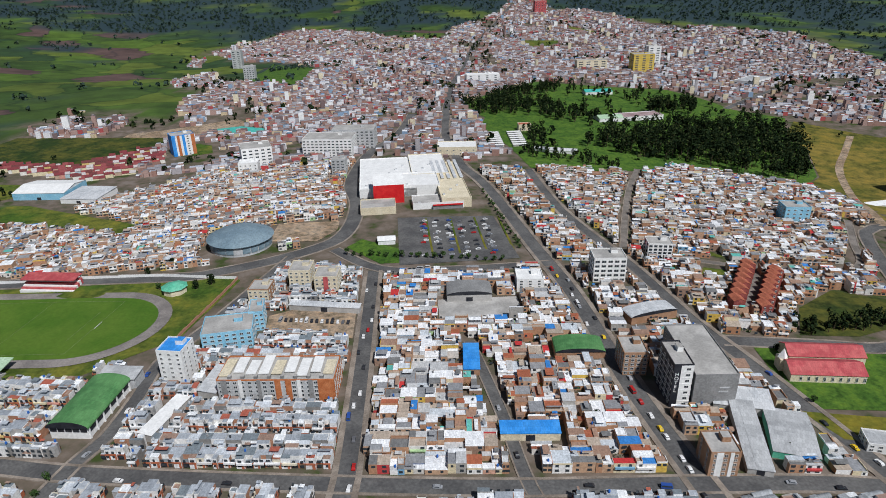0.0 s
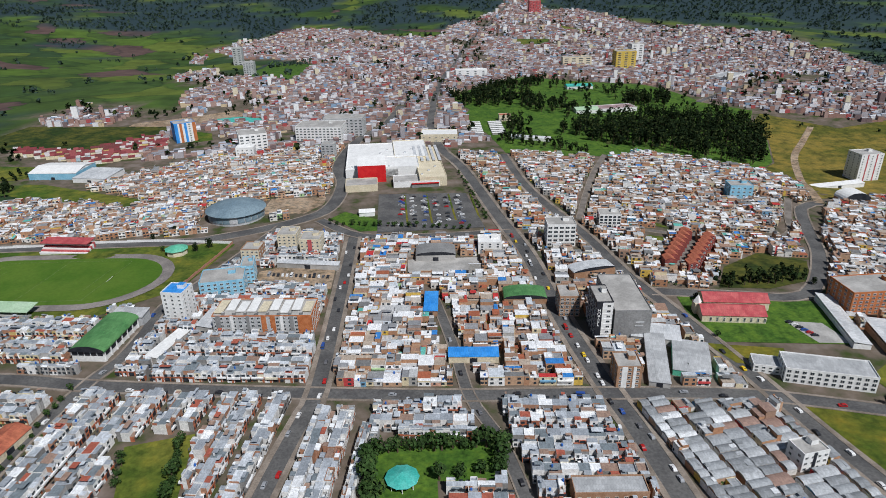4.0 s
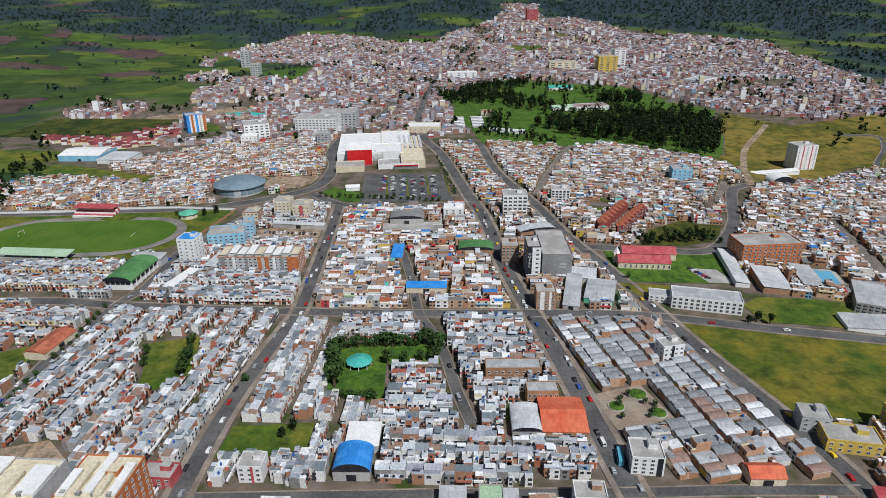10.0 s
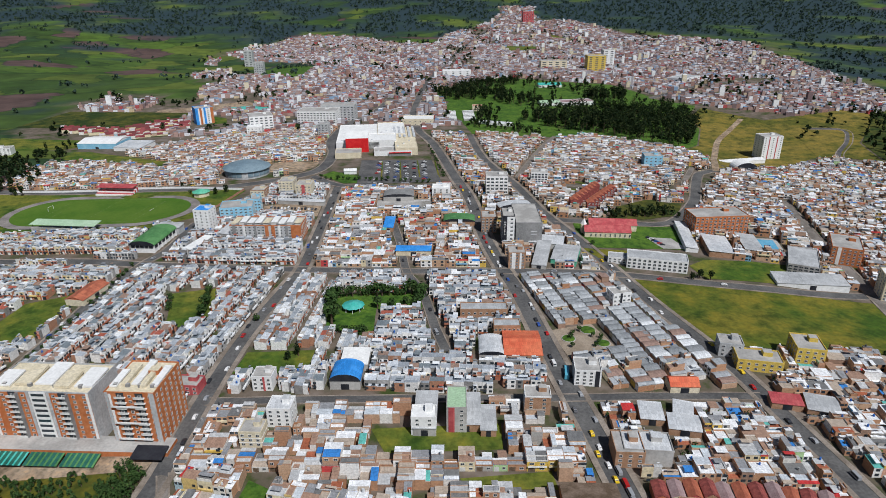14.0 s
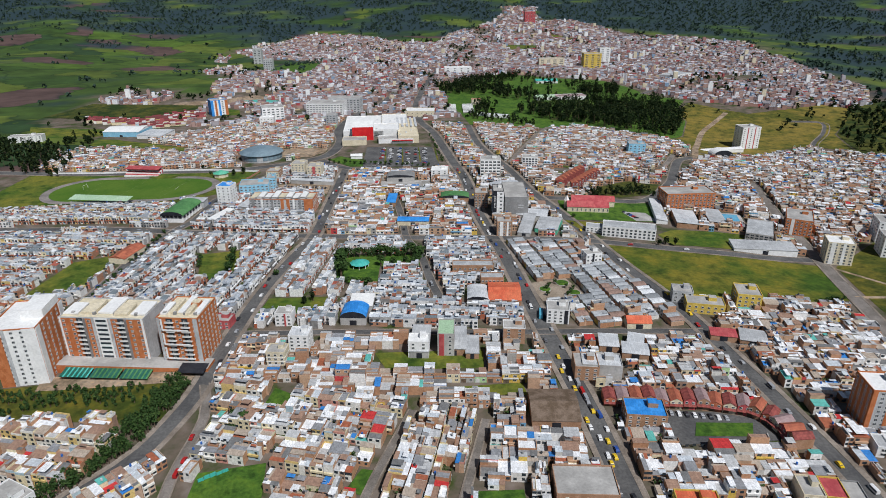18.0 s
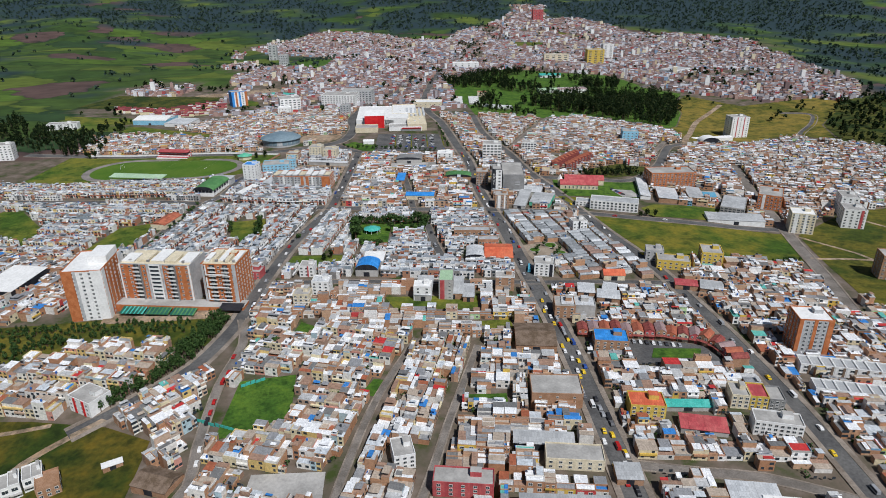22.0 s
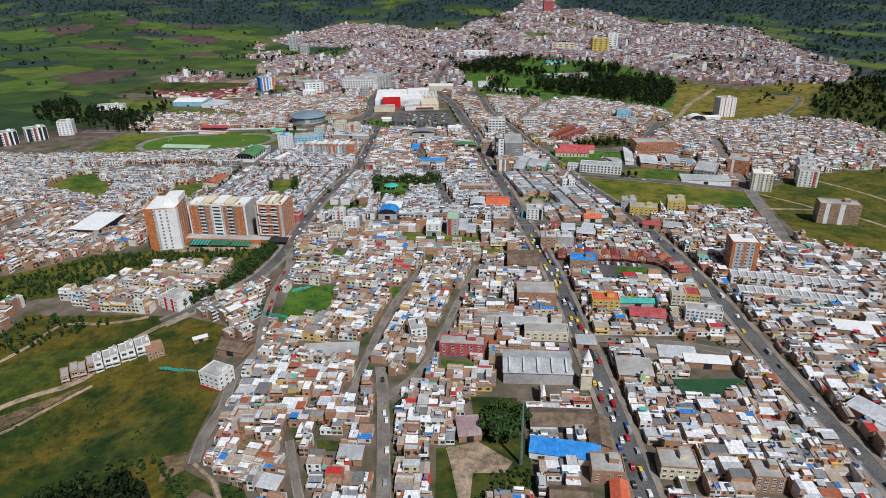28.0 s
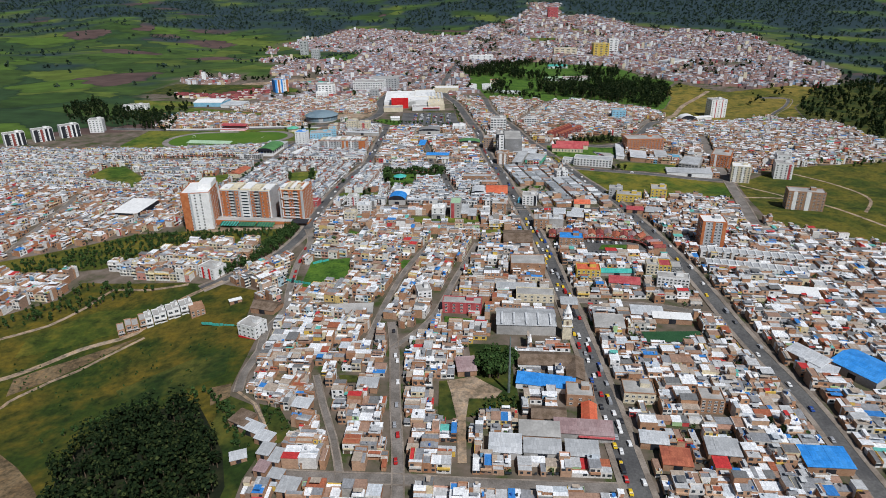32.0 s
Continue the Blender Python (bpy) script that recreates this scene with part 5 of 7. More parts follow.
for x, y, turn, w, d, h, rf, lab in ((-160, -484, -28, 10, 9, 4.5, "brownroof", "dark-roofed brick house on the slope's rim"), (-154, -490, -28, 12, 6, 4, "zinc", "brick house under a pale sheet roof"), (-146, -497, -24, 8, 6, 4, "zinc", "small brick house with white roof"),
                                  (-155, -508, 20, 7, 5, 3, "zinc", "small shack with white sheet roof"), (-143, -506, -14, 6, 7, 4.5, "zincgrey", "narrow brick house with grey roof"), (-137, -510, -14, 5, 8, 4.5, "zincgrey", "narrow brick house with grey roof"),
                                  (-142, -516, -14, 5.5, 6, 4, "dullpink", "small house with faded pink roof"), (-135, -520, -14, 6, 5, 3.5, "zincgrey", "small brick house with grey sheet roof"), (-128, -527, -10, 8, 8, 4, "zincgrey", "grey-roofed house by the street")):
    shed("rim_house", lab, x, y, turn, w, d, h, rf, "brownbrick", "pitch", 0.6, "house")
shed("white_roof_hall", "hall under a wide white roof", -356, -173, -8, 26, 36, 7, "whitepaint", "blackwall", "pitch", 1.5)
shed("white_barn_row", "long white shed above the meadow", 330, 308, 10, 60, 8, 4, "whitepaint", "whitepaint")
shed("bow_hall", "white hall with a bowed roof", 292, 232, 0, 24, 16, 6, "whitepaint", "brownbrick", "vault", 7)
shed("pool_house", "low white building by the pool", 192, -66, -10, 46, 16, 5, "zincgrey", "whitepaint")
shed("greenhouse_row", "long white glass-roofed row", 137, 12, 78, 56, 9, 4, "zinc", "whitepaint")
shed("row_sheds", "row of zinc-roofed sheds", 153, -9, 78, 34, 18, 5, "zinc", "brownbrick")
shed("row_sheds", "row of zinc-roofed sheds", 180, -5, 78, 34, 14, 5, "zincgrey", "brownbrick")
shed("tan_warehouse", "warehouse with an angular grey roof", 31, -399, -6, 17, 14, 5, "concrete", "brownbrick")
shed("teal_roof", "shed with teal sheet roof by the court", 52, -329, -3, 22, 4, 3, "teal", "concrete")
shed("red_roof_shop", "shop with a red stepped roof", 54, -343, -12, 20, 9, 3, "pinkred", "concrete")
shed("brown_tin_house", "house with brown tin roof", -10, -266, -4, 22, 24, 5, "brownroof", "brownbrick", "gable", 2)
shed("grey_hangar", "grey sheet-roofed hangar of brick", -72, -206, -4, 10, 26, 5, "zincgrey", "concrete")
shed("grey_hangar", "grey sheet-roofed hangar of brick", -54, -206, -4, 14, 22, 5, "zincgrey", "brownbrick")
claim(-115, -99, 1, 1)
ob = root("park_pavilion", -115, -98, 0, "round open park pavilion with teal roof", "pavilion")
me = Mesh(["teal"])
me.tube(0, 0, 3.2, 7, 2.4, "teal", 10, 0.2)
part("roof", me, ob, "teal pointed roof")
for k in range(8):
    me = Mesh(["whitepaint"])
    me.tube(6 * math.cos(k * 0.785), 6 * math.sin(k * 0.785), 0, 0.2, 3.3, "whitepaint", 6)
    part("post", me, ob)
ob = root("swimming_pool", 198, 0, 76, "light blue swimming pool with concrete deck", "pool")
claim(198, 0, 26, 18, 76)
me = Mesh(["concrete"])
me.slab(0, 0, -1, 26, 18, 1.6, "concrete")
part("deck", me, ob)
me = Mesh(["poolblue"])
me.slab(0, 0, 0.6, 20, 12, 0.1, "poolblue")
part("water", me, ob)
# tall mast beside the copse
ob = root("mast", -33, -462, 0, "tall grey-green telephone mast", "mast")
for k in range(6):
    me = Mesh(["metalpole"])
    me.tube(0, 0, 5.4 * k - (1 if k == 0 else 0), 0.75 - 0.07 * k, 5.4 + (1 if k == 0 else 0), "metalpole", 10, 0.69 - 0.07 * k)
    part("mast_section", me, ob)
# unfinished white row on the slope
for k in range(11):
    t = k / 10
    done = k > 3
    hh = (5.2, 6.2, 5.4, 6.8, 7.6, 6.6, 7.8, 7.0, 8.0, 6.8, 7.4)[k]
    lab = "white flat-roofed terrace house on the slope" if done else "unfinished raw brick terrace house on the slope"
    ob = block("white_terrace" if done else "raw_terrace", lab, -272 + 36 * t, -379 + 22 * t + 1.2 * (k % 2), 31, 4.1, 10, hh, "whitepaint" if done else "brownbrick", "concrete", storeys=2, cols=(1, 0, 0, 0), win=(2.4, 1.8), category="house", penthouse=done and k % 2 == 0, extra=0.2, group="white terrace")
    me = Mesh(["concrete"])
    me.slab(0, -5.6, 2.6, 3.9, 1.4, 0.25, "concrete")
    part("balcony", me, ob)
block("raw_end_house", "raw brick house at the terrace's end", -229, -362, 31, 9, 11, 6, "brownbrick", "brownbrick", storeys=2, cols=(3, 2, 0, 2), category="house", penthouse=False, extra=0.2)
# green netting fences
for x, y, turn, w in ((-207, -382, -10, 25), (-158, -299, 30, 14), (-168, -331, -20, 26)):
    ob = root("net_fence", x, y, turn, "turquoise netting fence on wooden posts", "fence")
    for k in range(int(w / 2.5)):
        me = Mesh(["teal"])
        me.slab(0, 0, 0.1, 2.4, 0.08, 1.7 + 0.2 * (k % 3), "teal")
        part("net", me, ob, at=pose(-w / 2 + 1.25 + 2.5 * k, 0.25 * math.sin(k * 1.3), 0, 0, 0, 6 * math.sin(k)))
        me = Mesh(["trunk"])
        me.tube(0, 0, -0.5, 0.08, 2.5, "trunk", 5)
        part("post", me, ob, at=pose(-w / 2 + 2.5 * k, 0, 0))
# white row houses with brown bays
for k in range(13):
    block("bay_row_house", "white row house with brown bays", 122 + 5.2 * k, -300 - 1.15 * k, -13, 5.1, 9, 5.6, "whitepaint", "zincgrey", storeys=2, cols=(1, 0, 0, 0), win=(2.2, 1.6), stripes=((0.3, 0.22, "brownroof"),), category="house", penthouse=False, extra=0.2, group="white row houses")
    block("plain_row_house", "plain white row house with grey roof", 119 + 4.9 * k, -319 - 1.2 * k, -13, 4.8, 9, 4.6, "whitepaint", "zincgrey", storeys=2, cols=(1, 0, 0, 0), win=(1.4, 1.2), category="house", penthouse=False, extra=0.2, group="plain row houses")
# red row houses round the oval green
ARC = [Vector(p) for p in ((18, -259), (43, -262), (65, -265.5), (80, -270.5), (88, -278), (90.5, -288), (91, -300))]
RED, left_over = [], 0.0
for a, b in zip(ARC, ARC[1:]):
    s = left_over
    while s < (b - a).length:
        q = a.lerp(b, s / (b - a).length)
        RED.append((q.x, q.y, math.degrees(math.atan2(b.y - a.y, b.x - a.x))))
        s += 6.1
    left_over = s - (b - a).length
for k, (x, y, turn) in enumerate(RED):
    claim(x, y, 6, 10, turn, 0.2)
    ob = root("red_row_house", x, y, turn, "small row house with red tile roof", "house", "red row houses")
    ob.scale = (1, 1, 0.86 + 0.09 * (k * 5 % 4))
    me = Mesh(["redtile"], Matrix.Rotation(radians(90), 4, "Z"))
    me.gable(0, 0, -1, 9, 5.6, 5.6, 1.5, ("redbrick", "creamwall", "pinkred", "brownbrick")[k % 4], ("maroon", "redtile", "dullpink")[k * 2 % 3], 0.1)
    part("wall", me, ob)
    me = Mesh(["maroon"])
    me.slab(0, -5, 2.4, 5.8, 1.6, 0.2, "maroon", 0.6)
    part("porch_roof", me, ob)
    me = Mesh(["brownroof"])
    me.slab(-1.3, -4.56, -0.6, 2.3, 0.14, 2.7, "brownroof")
    part("garage_door", me, ob)
    face_windows(ob, 5.8, 9, 0, 3.2, 1, 2, 2, 1.2, 1.2)
block("blue_top_house", "raw brick building with a blue roof", 30, -274, -8, 18, 13, 8, "brownbrick", "blueroof", storeys=3, cols=(5, 0, 0, 3), win=(1.4, 1.2), category="house")
block("mustard_shop", "mustard yellow corner shop", 100, -173, -14, 22, 12, 7, "yellow", "concrete", storeys=2, cols=(6, 0, 0, 3), category="house")
block("peach_flats", "peach apartment house with balconies", 128, -168, -14, 14, 16, 11, "yellow", "concrete", storeys=4, cols=(4, 0, 0, 4), category="apartment building")
block("white_house_corner", "white corner house at the meadow", 91, -160, -14, 12, 10, 9, "midgrey", "concrete", storeys=3, cols=(3, 0, 0, 3), category="house")
block("red_white_house", "white house with bright red panels", -236, -310, -28, 16, 12, 9, "whitepaint", "concrete", storeys=3, cols=(4, 0, 0, 0), stripes=((-0.2, 0.1, "red"), (0.2, 0.1, "red")), category="house")
ob = block("corner_house", "white house with a red painted foot", -181, -397, -25, 13, 11, 9.5, "whitepaint", "concrete", storeys=3, cols=(4, 3, 0, 0), category="house")
me = Mesh(["red"])
me.slab(0, -5.62, -1.2, 13.1, 0.2, 1.9, "red")
part("painted_foot", me, ob, "red painted foot of the wall")
shed("dark_roof_house", "old house under a wide dark brown roof", -181, -366, -18, 17, 12, 4, "brownroof", "brownbrick", "gable", 2.2, "house")
shed("white_hut", "small hut with a white roof by the terrace", -206, -353, 30, 8, 3, 3, "whitepaint", "brownbrick", "pitch", 0.3, "hut")
block("white_tall_house", "tall plastered house with flat white roof", -73, -214, -4, 11, 9, 11, "whitepaint", "whitepaint", storeys=4, cols=(2, 0, 0, 0), category="house")
block("brick_tall_house", "raw brick house with concrete roof", 12, -236, -6, 12, 14, 9, "brownbrick", "concrete", storeys=3, cols=(3, 0, 0, 0), category="house")
block("pink_house", "pink and red painted town house", -55, -376, -6, 24, 9, 8, "pinkred", "concrete", storeys=3, cols=(5, 0, 0, 0), category="house")
block("orange_house", "orange house with terracotta roof", 32, -330, -6, 16, 11, 8, "yellow", "orangeroof", storeys=3, cols=(5, 0, 0, 0), category="house")
block("white_school", "white school of three storeys", 85, -346, -14, 20, 9, 8, "whitepaint", "concrete", storeys=3, cols=(8, 0, 0, 0), category="school")
block("brick_gable_block", "large raw brick block beside the avenue", -8, -318, -4, 24, 16, 9, "brownbrick", "concrete", storeys=3, cols=(3, 0, 0, 0), win=(1.2, 1.0), category="house", penthouse=False)
block("cream_corner", "cream two-storey corner building", -8, -362, -6, 24, 10, 6, "creamwall", "concrete", storeys=2, cols=(6, 0, 0, 0), category="building", penthouse=False)
shed("blue_carport", "long carport under a blue-grey roof", -19, -351, -6, 26, 7, 4, "zincgrey", "blackwall")
block("tan_shop", "tan shop house with tall windows", 77, -325, -10, 8, 11, 8, "creamwall", "concrete", storeys=3, cols=(3, 0, 0, 0), category="house")
block("yellow_shop", "yellow shop house with a red roof", 85, -326.5, -10, 8, 11, 8, "yellow", "pinkred", storeys=3, cols=(3, 0, 0, 0), category="house", penthouse=False)
block("dark_shop", "dark glazed shop house", 92.6, -328, -10, 7, 11, 7, "greywall", "concrete", storeys=3, cols=(3, 0, 0, 0), category="house", penthouse=False)
block("white_villa", "white villa with wide balconies", -80, -358, 12, 9, 12, 8, "whitepaint", "concrete", storeys=3, cols=(3, 3, 0, 0), category="house")
block("black_trim_house", "white house with black corner trim", 9, -180, -8, 13, 12, 10, "whitepaint", "concrete", storeys=4, cols=(4, 0, 0, 4), stripes=((0.36, 0.16, "blackwall"),), category="house")
block("brick_house_tower", "raw brick house of four storeys", -20, -202, -6, 12, 9, 11, "brownbrick", "concrete", storeys=4, cols=(2, 0, 0, 3), category="house", ends="whitepaint")
block("teal_roof_tower", "narrow concrete house with a teal roof", -58, -209, -4, 9, 16, 13, "concrete", "palegreen", storeys=5, cols=(2, 0, 0, 0), stripes=((-0.25, 0.3, "pinkred"),), category="house", penthouse=False)
block("meadow_office", "white office beside the meadow", 50, -98, 10, 12, 9, 9, "whitepaint", "concrete", storeys=3, cols=(4, 0, 0, 2), stripes=((-0.05, 0.12, "blackwall"),), category="office building")
block("magenta_shop", "magenta shop with red awnings", -190, -176, -8, 14, 9, 6, "pinkred", "concrete", storeys=2, cols=(4, 0, 0, 0), category="shop")
block("white_flat_house", "white three-storey house with balconies", -152, -176, -5, 10, 9, 9, "whitepaint", "concrete", storeys=3, cols=(3, 0, 0, 0), stripes=((0.1, 0.1, "pinkred"),), category="house")
block("white_stepped_house", "white house of four stepped storeys", -138, -204, -5, 11, 10, 11, "whitepaint", "zinc", storeys=4, cols=(3, 2, 0, 0), category="house")
block("cream_stack_house", "cream house with stacked balconies", -148, -217, -5, 10, 9, 9, "creamwall", "concrete", storeys=3, cols=(3, 0, 0, 0), bands="whitepaint", category="house")
block("avenue_shops", "grey concrete shop block by the avenue", 20, -236, -8, 20, 12, 9, "concrete", "zinc", storeys=3, cols=(0, 0, 0, 4), category="building")
block("raw_brick_flats", "raw brick building of four storeys", 62, -474, -6, 11, 10, 9, "brownbrick", "concrete", storeys=4, cols=(4, 0, 0, 3), category="house")
block("tan_flat_block", "tan shop block beside the avenue", 30, -466, -6, 15, 11, 7, "creamwall", "concrete", storeys=2, cols=(5, 0, 0, 4), ends="brownbrick", category="building")
block("brown_row_flats", "row of brown flats with balconies", -36, -112, -3, 28, 9, 7, "brownbrick", "zincgrey", storeys=2, cols=(8, 0, 0, 0), bands="brownbrick", category="apartment building", penthouse=False)
block("brown_row_flats", "row of brown flats with balconies", -25, -133, -3, 15, 8, 7, "brownbrick", "zincgrey", storeys=2, cols=(6, 0, 0, 0), bands="brownbrick", category="apartment building", penthouse=False)
for x, y, t, w, d, roof, lab in ((31, -211, -10, 12, 14, "zinc", "shed with a bright white sheet roof"), (43, -220, -14, 16, 12, "zinc", "shed with a bright white sheet roof"), (46, -211, -20, 10, 14, "zinc", "shed with a bright white sheet roof"), (97, -206, -14, 16, 9, "pinkred", "shop with a pink sheet roof"), (112, -210, -20, 16, 14, "zincgrey", "hall with a grey curved roof"),
                              (57, -385, -8, 22, 12, "zinc", "shed with a wide pale roof"), (70, -392, -8, 26, 8, "whitepaint", "long shed with a white roof"), (130, -447, -40, 16, 12, "zinc", "store with a white roof"), (162, -362, -14, 22, 12, "whitepaint", "open shed with a white roof"), (56, -506, -8, 16, 12, "zincgrey", "store with a grey roof"), (34, -512, -8, 14, 12, "redtile", "house with a rusty roof"),
                              (28, -500, -8, 14, 9, "zinc", "store with pale sheets"), (-104, -458, -4, 12, 9, "zincgrey", "brick house with grey sheets"), (-134, -474, -14, 10, 8, "zinc", "house with pale sheet roofs"), (12, -372, -4, 12, 10, "zincgrey", "store beside the avenue"), (-44, -212, -4, 8, 20, "zincgrey", "narrow grey hangar of brick")):
    shed("sheet_shed", lab, x, y, t, w * 0.86, d * 0.86, 4.2, roof, "brownbrick", "pitch", 0.7)
shed("orange_gable_house", "orange house with a gabled roof", 54, -190, -4, 14, 9, 5, "orangeroof", "creamwall", "gable", 2.5, "house")

# two maroon rows facing each other across a lane
for x0, y0, x1, y1, turn in ((66, 92, 99, 142, 237), (79, 84, 112, 131, 57)):
    for k in range(8):
        x, y = x0 + (x1 - x0) * k / 7, y0 + (y1 - y0) * k / 7
        claim(x, y, 7.2, 8, turn, 0.1)
        ob = root("maroon_row_house", x, y, turn + 90 - 147, "narrow three-storey row house in dark red", "house", "maroon rows")
        me = Mesh(["maroon"], Matrix.Rotation(radians(90), 4, "Z"))
        me.gable(0, 0, -1, 8, 7.0, 8.6, 1.4, "maroon", "redtile", 0.1)
        part("wall", me, ob)
        face_windows(ob, 7, 8, 0, 1.2, 3, 2.4, 2, 1.3, 1.3)
# park buildings
block("park_hall", "low pale hall with a wide tan roof", 190, 622, 8, 62, 26, 5, "whitepaint", "dullpink", storeys=1, cols=(8, 0, 0, 3), win=(3, 1.6), category="hall", penthouse=False)
shed("park_pool_hall", "sports hall with a pale teal roof", 146, 612, 4, 34, 24, 6, "palegreen", "whitepaint", "gable", 2.5, "hall")
shed("park_glasshouse", "long low white glasshouse row", 40, 464, -22, 48, 12, 4, "zinc", "whitepaint", "gable", 1.6, "glasshouse")
shed("park_teal_court", "open court under a teal roof", 182, 795, 0, 44, 24, 6, "teal", "whitepaint", "gable", 2.5, "hall")
for k in range(7):
    for x, y in ((-24, 488), (4, 490)):
        shed("white_vault_row", "low row of white burial vaults", x + 0.3 * k, y + 10 * k, 4, 17, 4.2, 3, "whitepaint", "concrete", "pitch", 0.2, "vault row")
block("cemetery_chapel", "small chapel with a tan front", 22, 566, 0, 16, 12, 8, "creamwall", "redtile", storeys=1, cols=(3, 0, 0, 0), win=(1.5, 3), category="chapel", penthouse=False)
block("edge_warehouse", "long white warehouse at the old town's edge", 462, 838, 40, 70, 34, 9, "whitepaint", "zincgrey", storeys=2, cols=(8, 0, 0, 4), win=(4, 1.6), category="warehouse", penthouse=False)
# sheds round the white tower and the vehicle yard
shed("long_white_canopy", "long narrow canopy with a white sheet roof", -243, 11, 72, 28, 7, 4.4, "whitepaint", "concrete", "pitch", 0.4)
shed("blue_grey_shed", "shed with blue-grey sheets behind the flats", -226, 36, 80, 22, 9, 5, "zinc", "concrete")
shed("yard_canopy", "long open canopy with a pale roof over the yard", -181, 111, -11, 44, 5, 4.6, "zinc", "concrete", "pitch", 0.6)
shed("white_depot_roof", "depot with a bowed white roof beside the east street", 11, 86, 13, 30, 11, 6, "zinc", "brownbrick", "vault", 2.2, "depot")
block("brick_corner_flats", "raw brick flats beside the hotel", -17, 36, -4, 12, 16, 13, "brownbrick", "concrete", storeys=5, cols=(4, 0, 0, 4), win=(1.8, 1.4), bands="concrete", category="apartment building")
shed("red_estate_roof", "long house with an orange tile roof", -292, -64, 78, 26, 13, 5, "redtile", "creamwall", "gable", 2, "house")

# ---- trees ----
rng = random.Random(7)


def leaves(me, x, y, z, rx, rz, count, size, mat, r):
    """A crown of small leaf clumps round a few uneven centres."""
    centres = [(x + r.uniform(-0.55, 0.55) * rx, y + r.uniform(-0.55, 0.55) * rx, z + r.uniform(-0.5, 0.6) * rz, r.uniform(0.35, 0.6)) for _ in range(max(3, count // 12))]
    for _ in range(count):
        a, b, c, k = r.choice(centres)
        d = Vector((r.gauss(0, 1), r.gauss(0, 1), r.gauss(0, 1))).normalized()
        p = Vector((a, b, c)) + Vector((d.x * rx, d.y * rx, d.z * rz)) * k
        n = (d + Vector((r.uniform(-0.6, 0.6), r.uniform(-0.6, 0.6), r.uniform(0, 0.9)))).normalized()
        u = n.orthogonal().normalized()
        u.rotate(Matrix.Rotation(r.uniform(0, 6.28), 3, n))
        v = n.cross(u)
        s = size * r.uniform(0.6, 1.3)
        me.add([p + u * s, p + v * s * 0.8 + n * s * 0.25, p - u * s * 0.9, p - v * s * 0.8 + n * s * 0.2], [(0, 1, 2, 3)], mat)


def tree_data(seed, h, rx, rz, count, size, mat):
    r = random.Random(seed)
    t = Mesh(["trunk"])
    t.tube(0, 0, -0.5, h * 0.05 + 0.08, h * 0.6, "trunk", 7, h * 0.025 + 0.04)
    for k in range(4):
        a = k * 1.6 + r.uniform(0, 1)
        p, q = Vector((0, 0, h * (0.35 + 0.06 * k))), Vector((math.cos(a) * rx * 0.55, math.sin(a) * rx * 0.55, h * (0.6 + 0.06 * k)))
        w = Vector((0.06, 0, 0))
        g = Vector((0, 0.06, 0))
        t.add([p + w, p + g, p - w, q, q], [(0, 1, 3), (1, 2, 3), (2, 0, 3)], "trunk")
    c = Mesh([mat])
    leaves(c, 0, 0, h - rz, rx, rz, count, size, mat, r)
    return t.data("trunk"), c.data("crown")


TREES = [tree_data(k, 5 + k % 3, 2.2 + 0.4 * (k % 2), 2.2, 170, 0.55, "leaf") for k in range(4)] + [tree_data(9 + k, 12 + 2 * k, 3.6, 5, 240, 0.9, "darkleaf") for k in range(2)]


def tree(x, y, kind, scale=1.0, label="small round-crowned street tree", group="street trees"):
    ob = root("tree", x, y, rng.uniform(0, 360), label, "tree", group)
    ob.scale = (scale,) * 3
    t, c = TREES[kind]
    part("trunk", t, ob)
    part("crown", c, ob, "dark green leafy crown")


def tree_row(a, b, n, kind=0, scale=1.0, label="small round-crowned street tree", group="street trees"):
    for k in range(n):
        p = Vector(a).lerp(Vector(b), (k + 0.5) / n)
        tree(p.x + rng.uniform(-0.8, 0.8), p.y + rng.uniform(-0.8, 0.8), (kind + k) % 4, scale * rng.uniform(0.7, 1.15), label, group)


tree_row((-128, -80), (-72, -79), 12, 0, 1.59, "leafy tree in the small park", "park trees")
tree_row((-129, -84), (-126, -120), 7, 0, 1.89, "leafy tree in the small park", "park trees")
tree_row((-124, -127), (-104, -130), 4, 1, 1.30, "leafy tree in the small park", "park trees")
tree_row((-72, -80), (-76, -98), 4, 2, 1.74, "leafy tree in the small park", "park trees")
tree_row((-104, -98), (-80, -95), 3, 2, 1.16, "leafy tree in the small park", "park trees")
tree_row((-212, -64), (-206, -102), 9, 1, 1.30, "clipped tree on the court lawn", "court trees")
tree_row((-236, -70), (-230, -92), 4, 1, 0.8, "clipped tree on the court lawn", "court trees")
tree_row((-178, 194), (-60, 172), 20, 2, 0.8, "small tree before the car park", "car park trees")
tree_row((-60, 330), (-46, 190), 16, 1, 0.7, "small tree beside the avenue", "avenue trees")
tree_row((-284, -80), (-279, -20), 9, 1, 0.7, "small tree on the park street", "park street trees")
tree_row((-290, -150), (-285, -90), 9, 1, 0.7, "small tree on the park street", "park street trees")
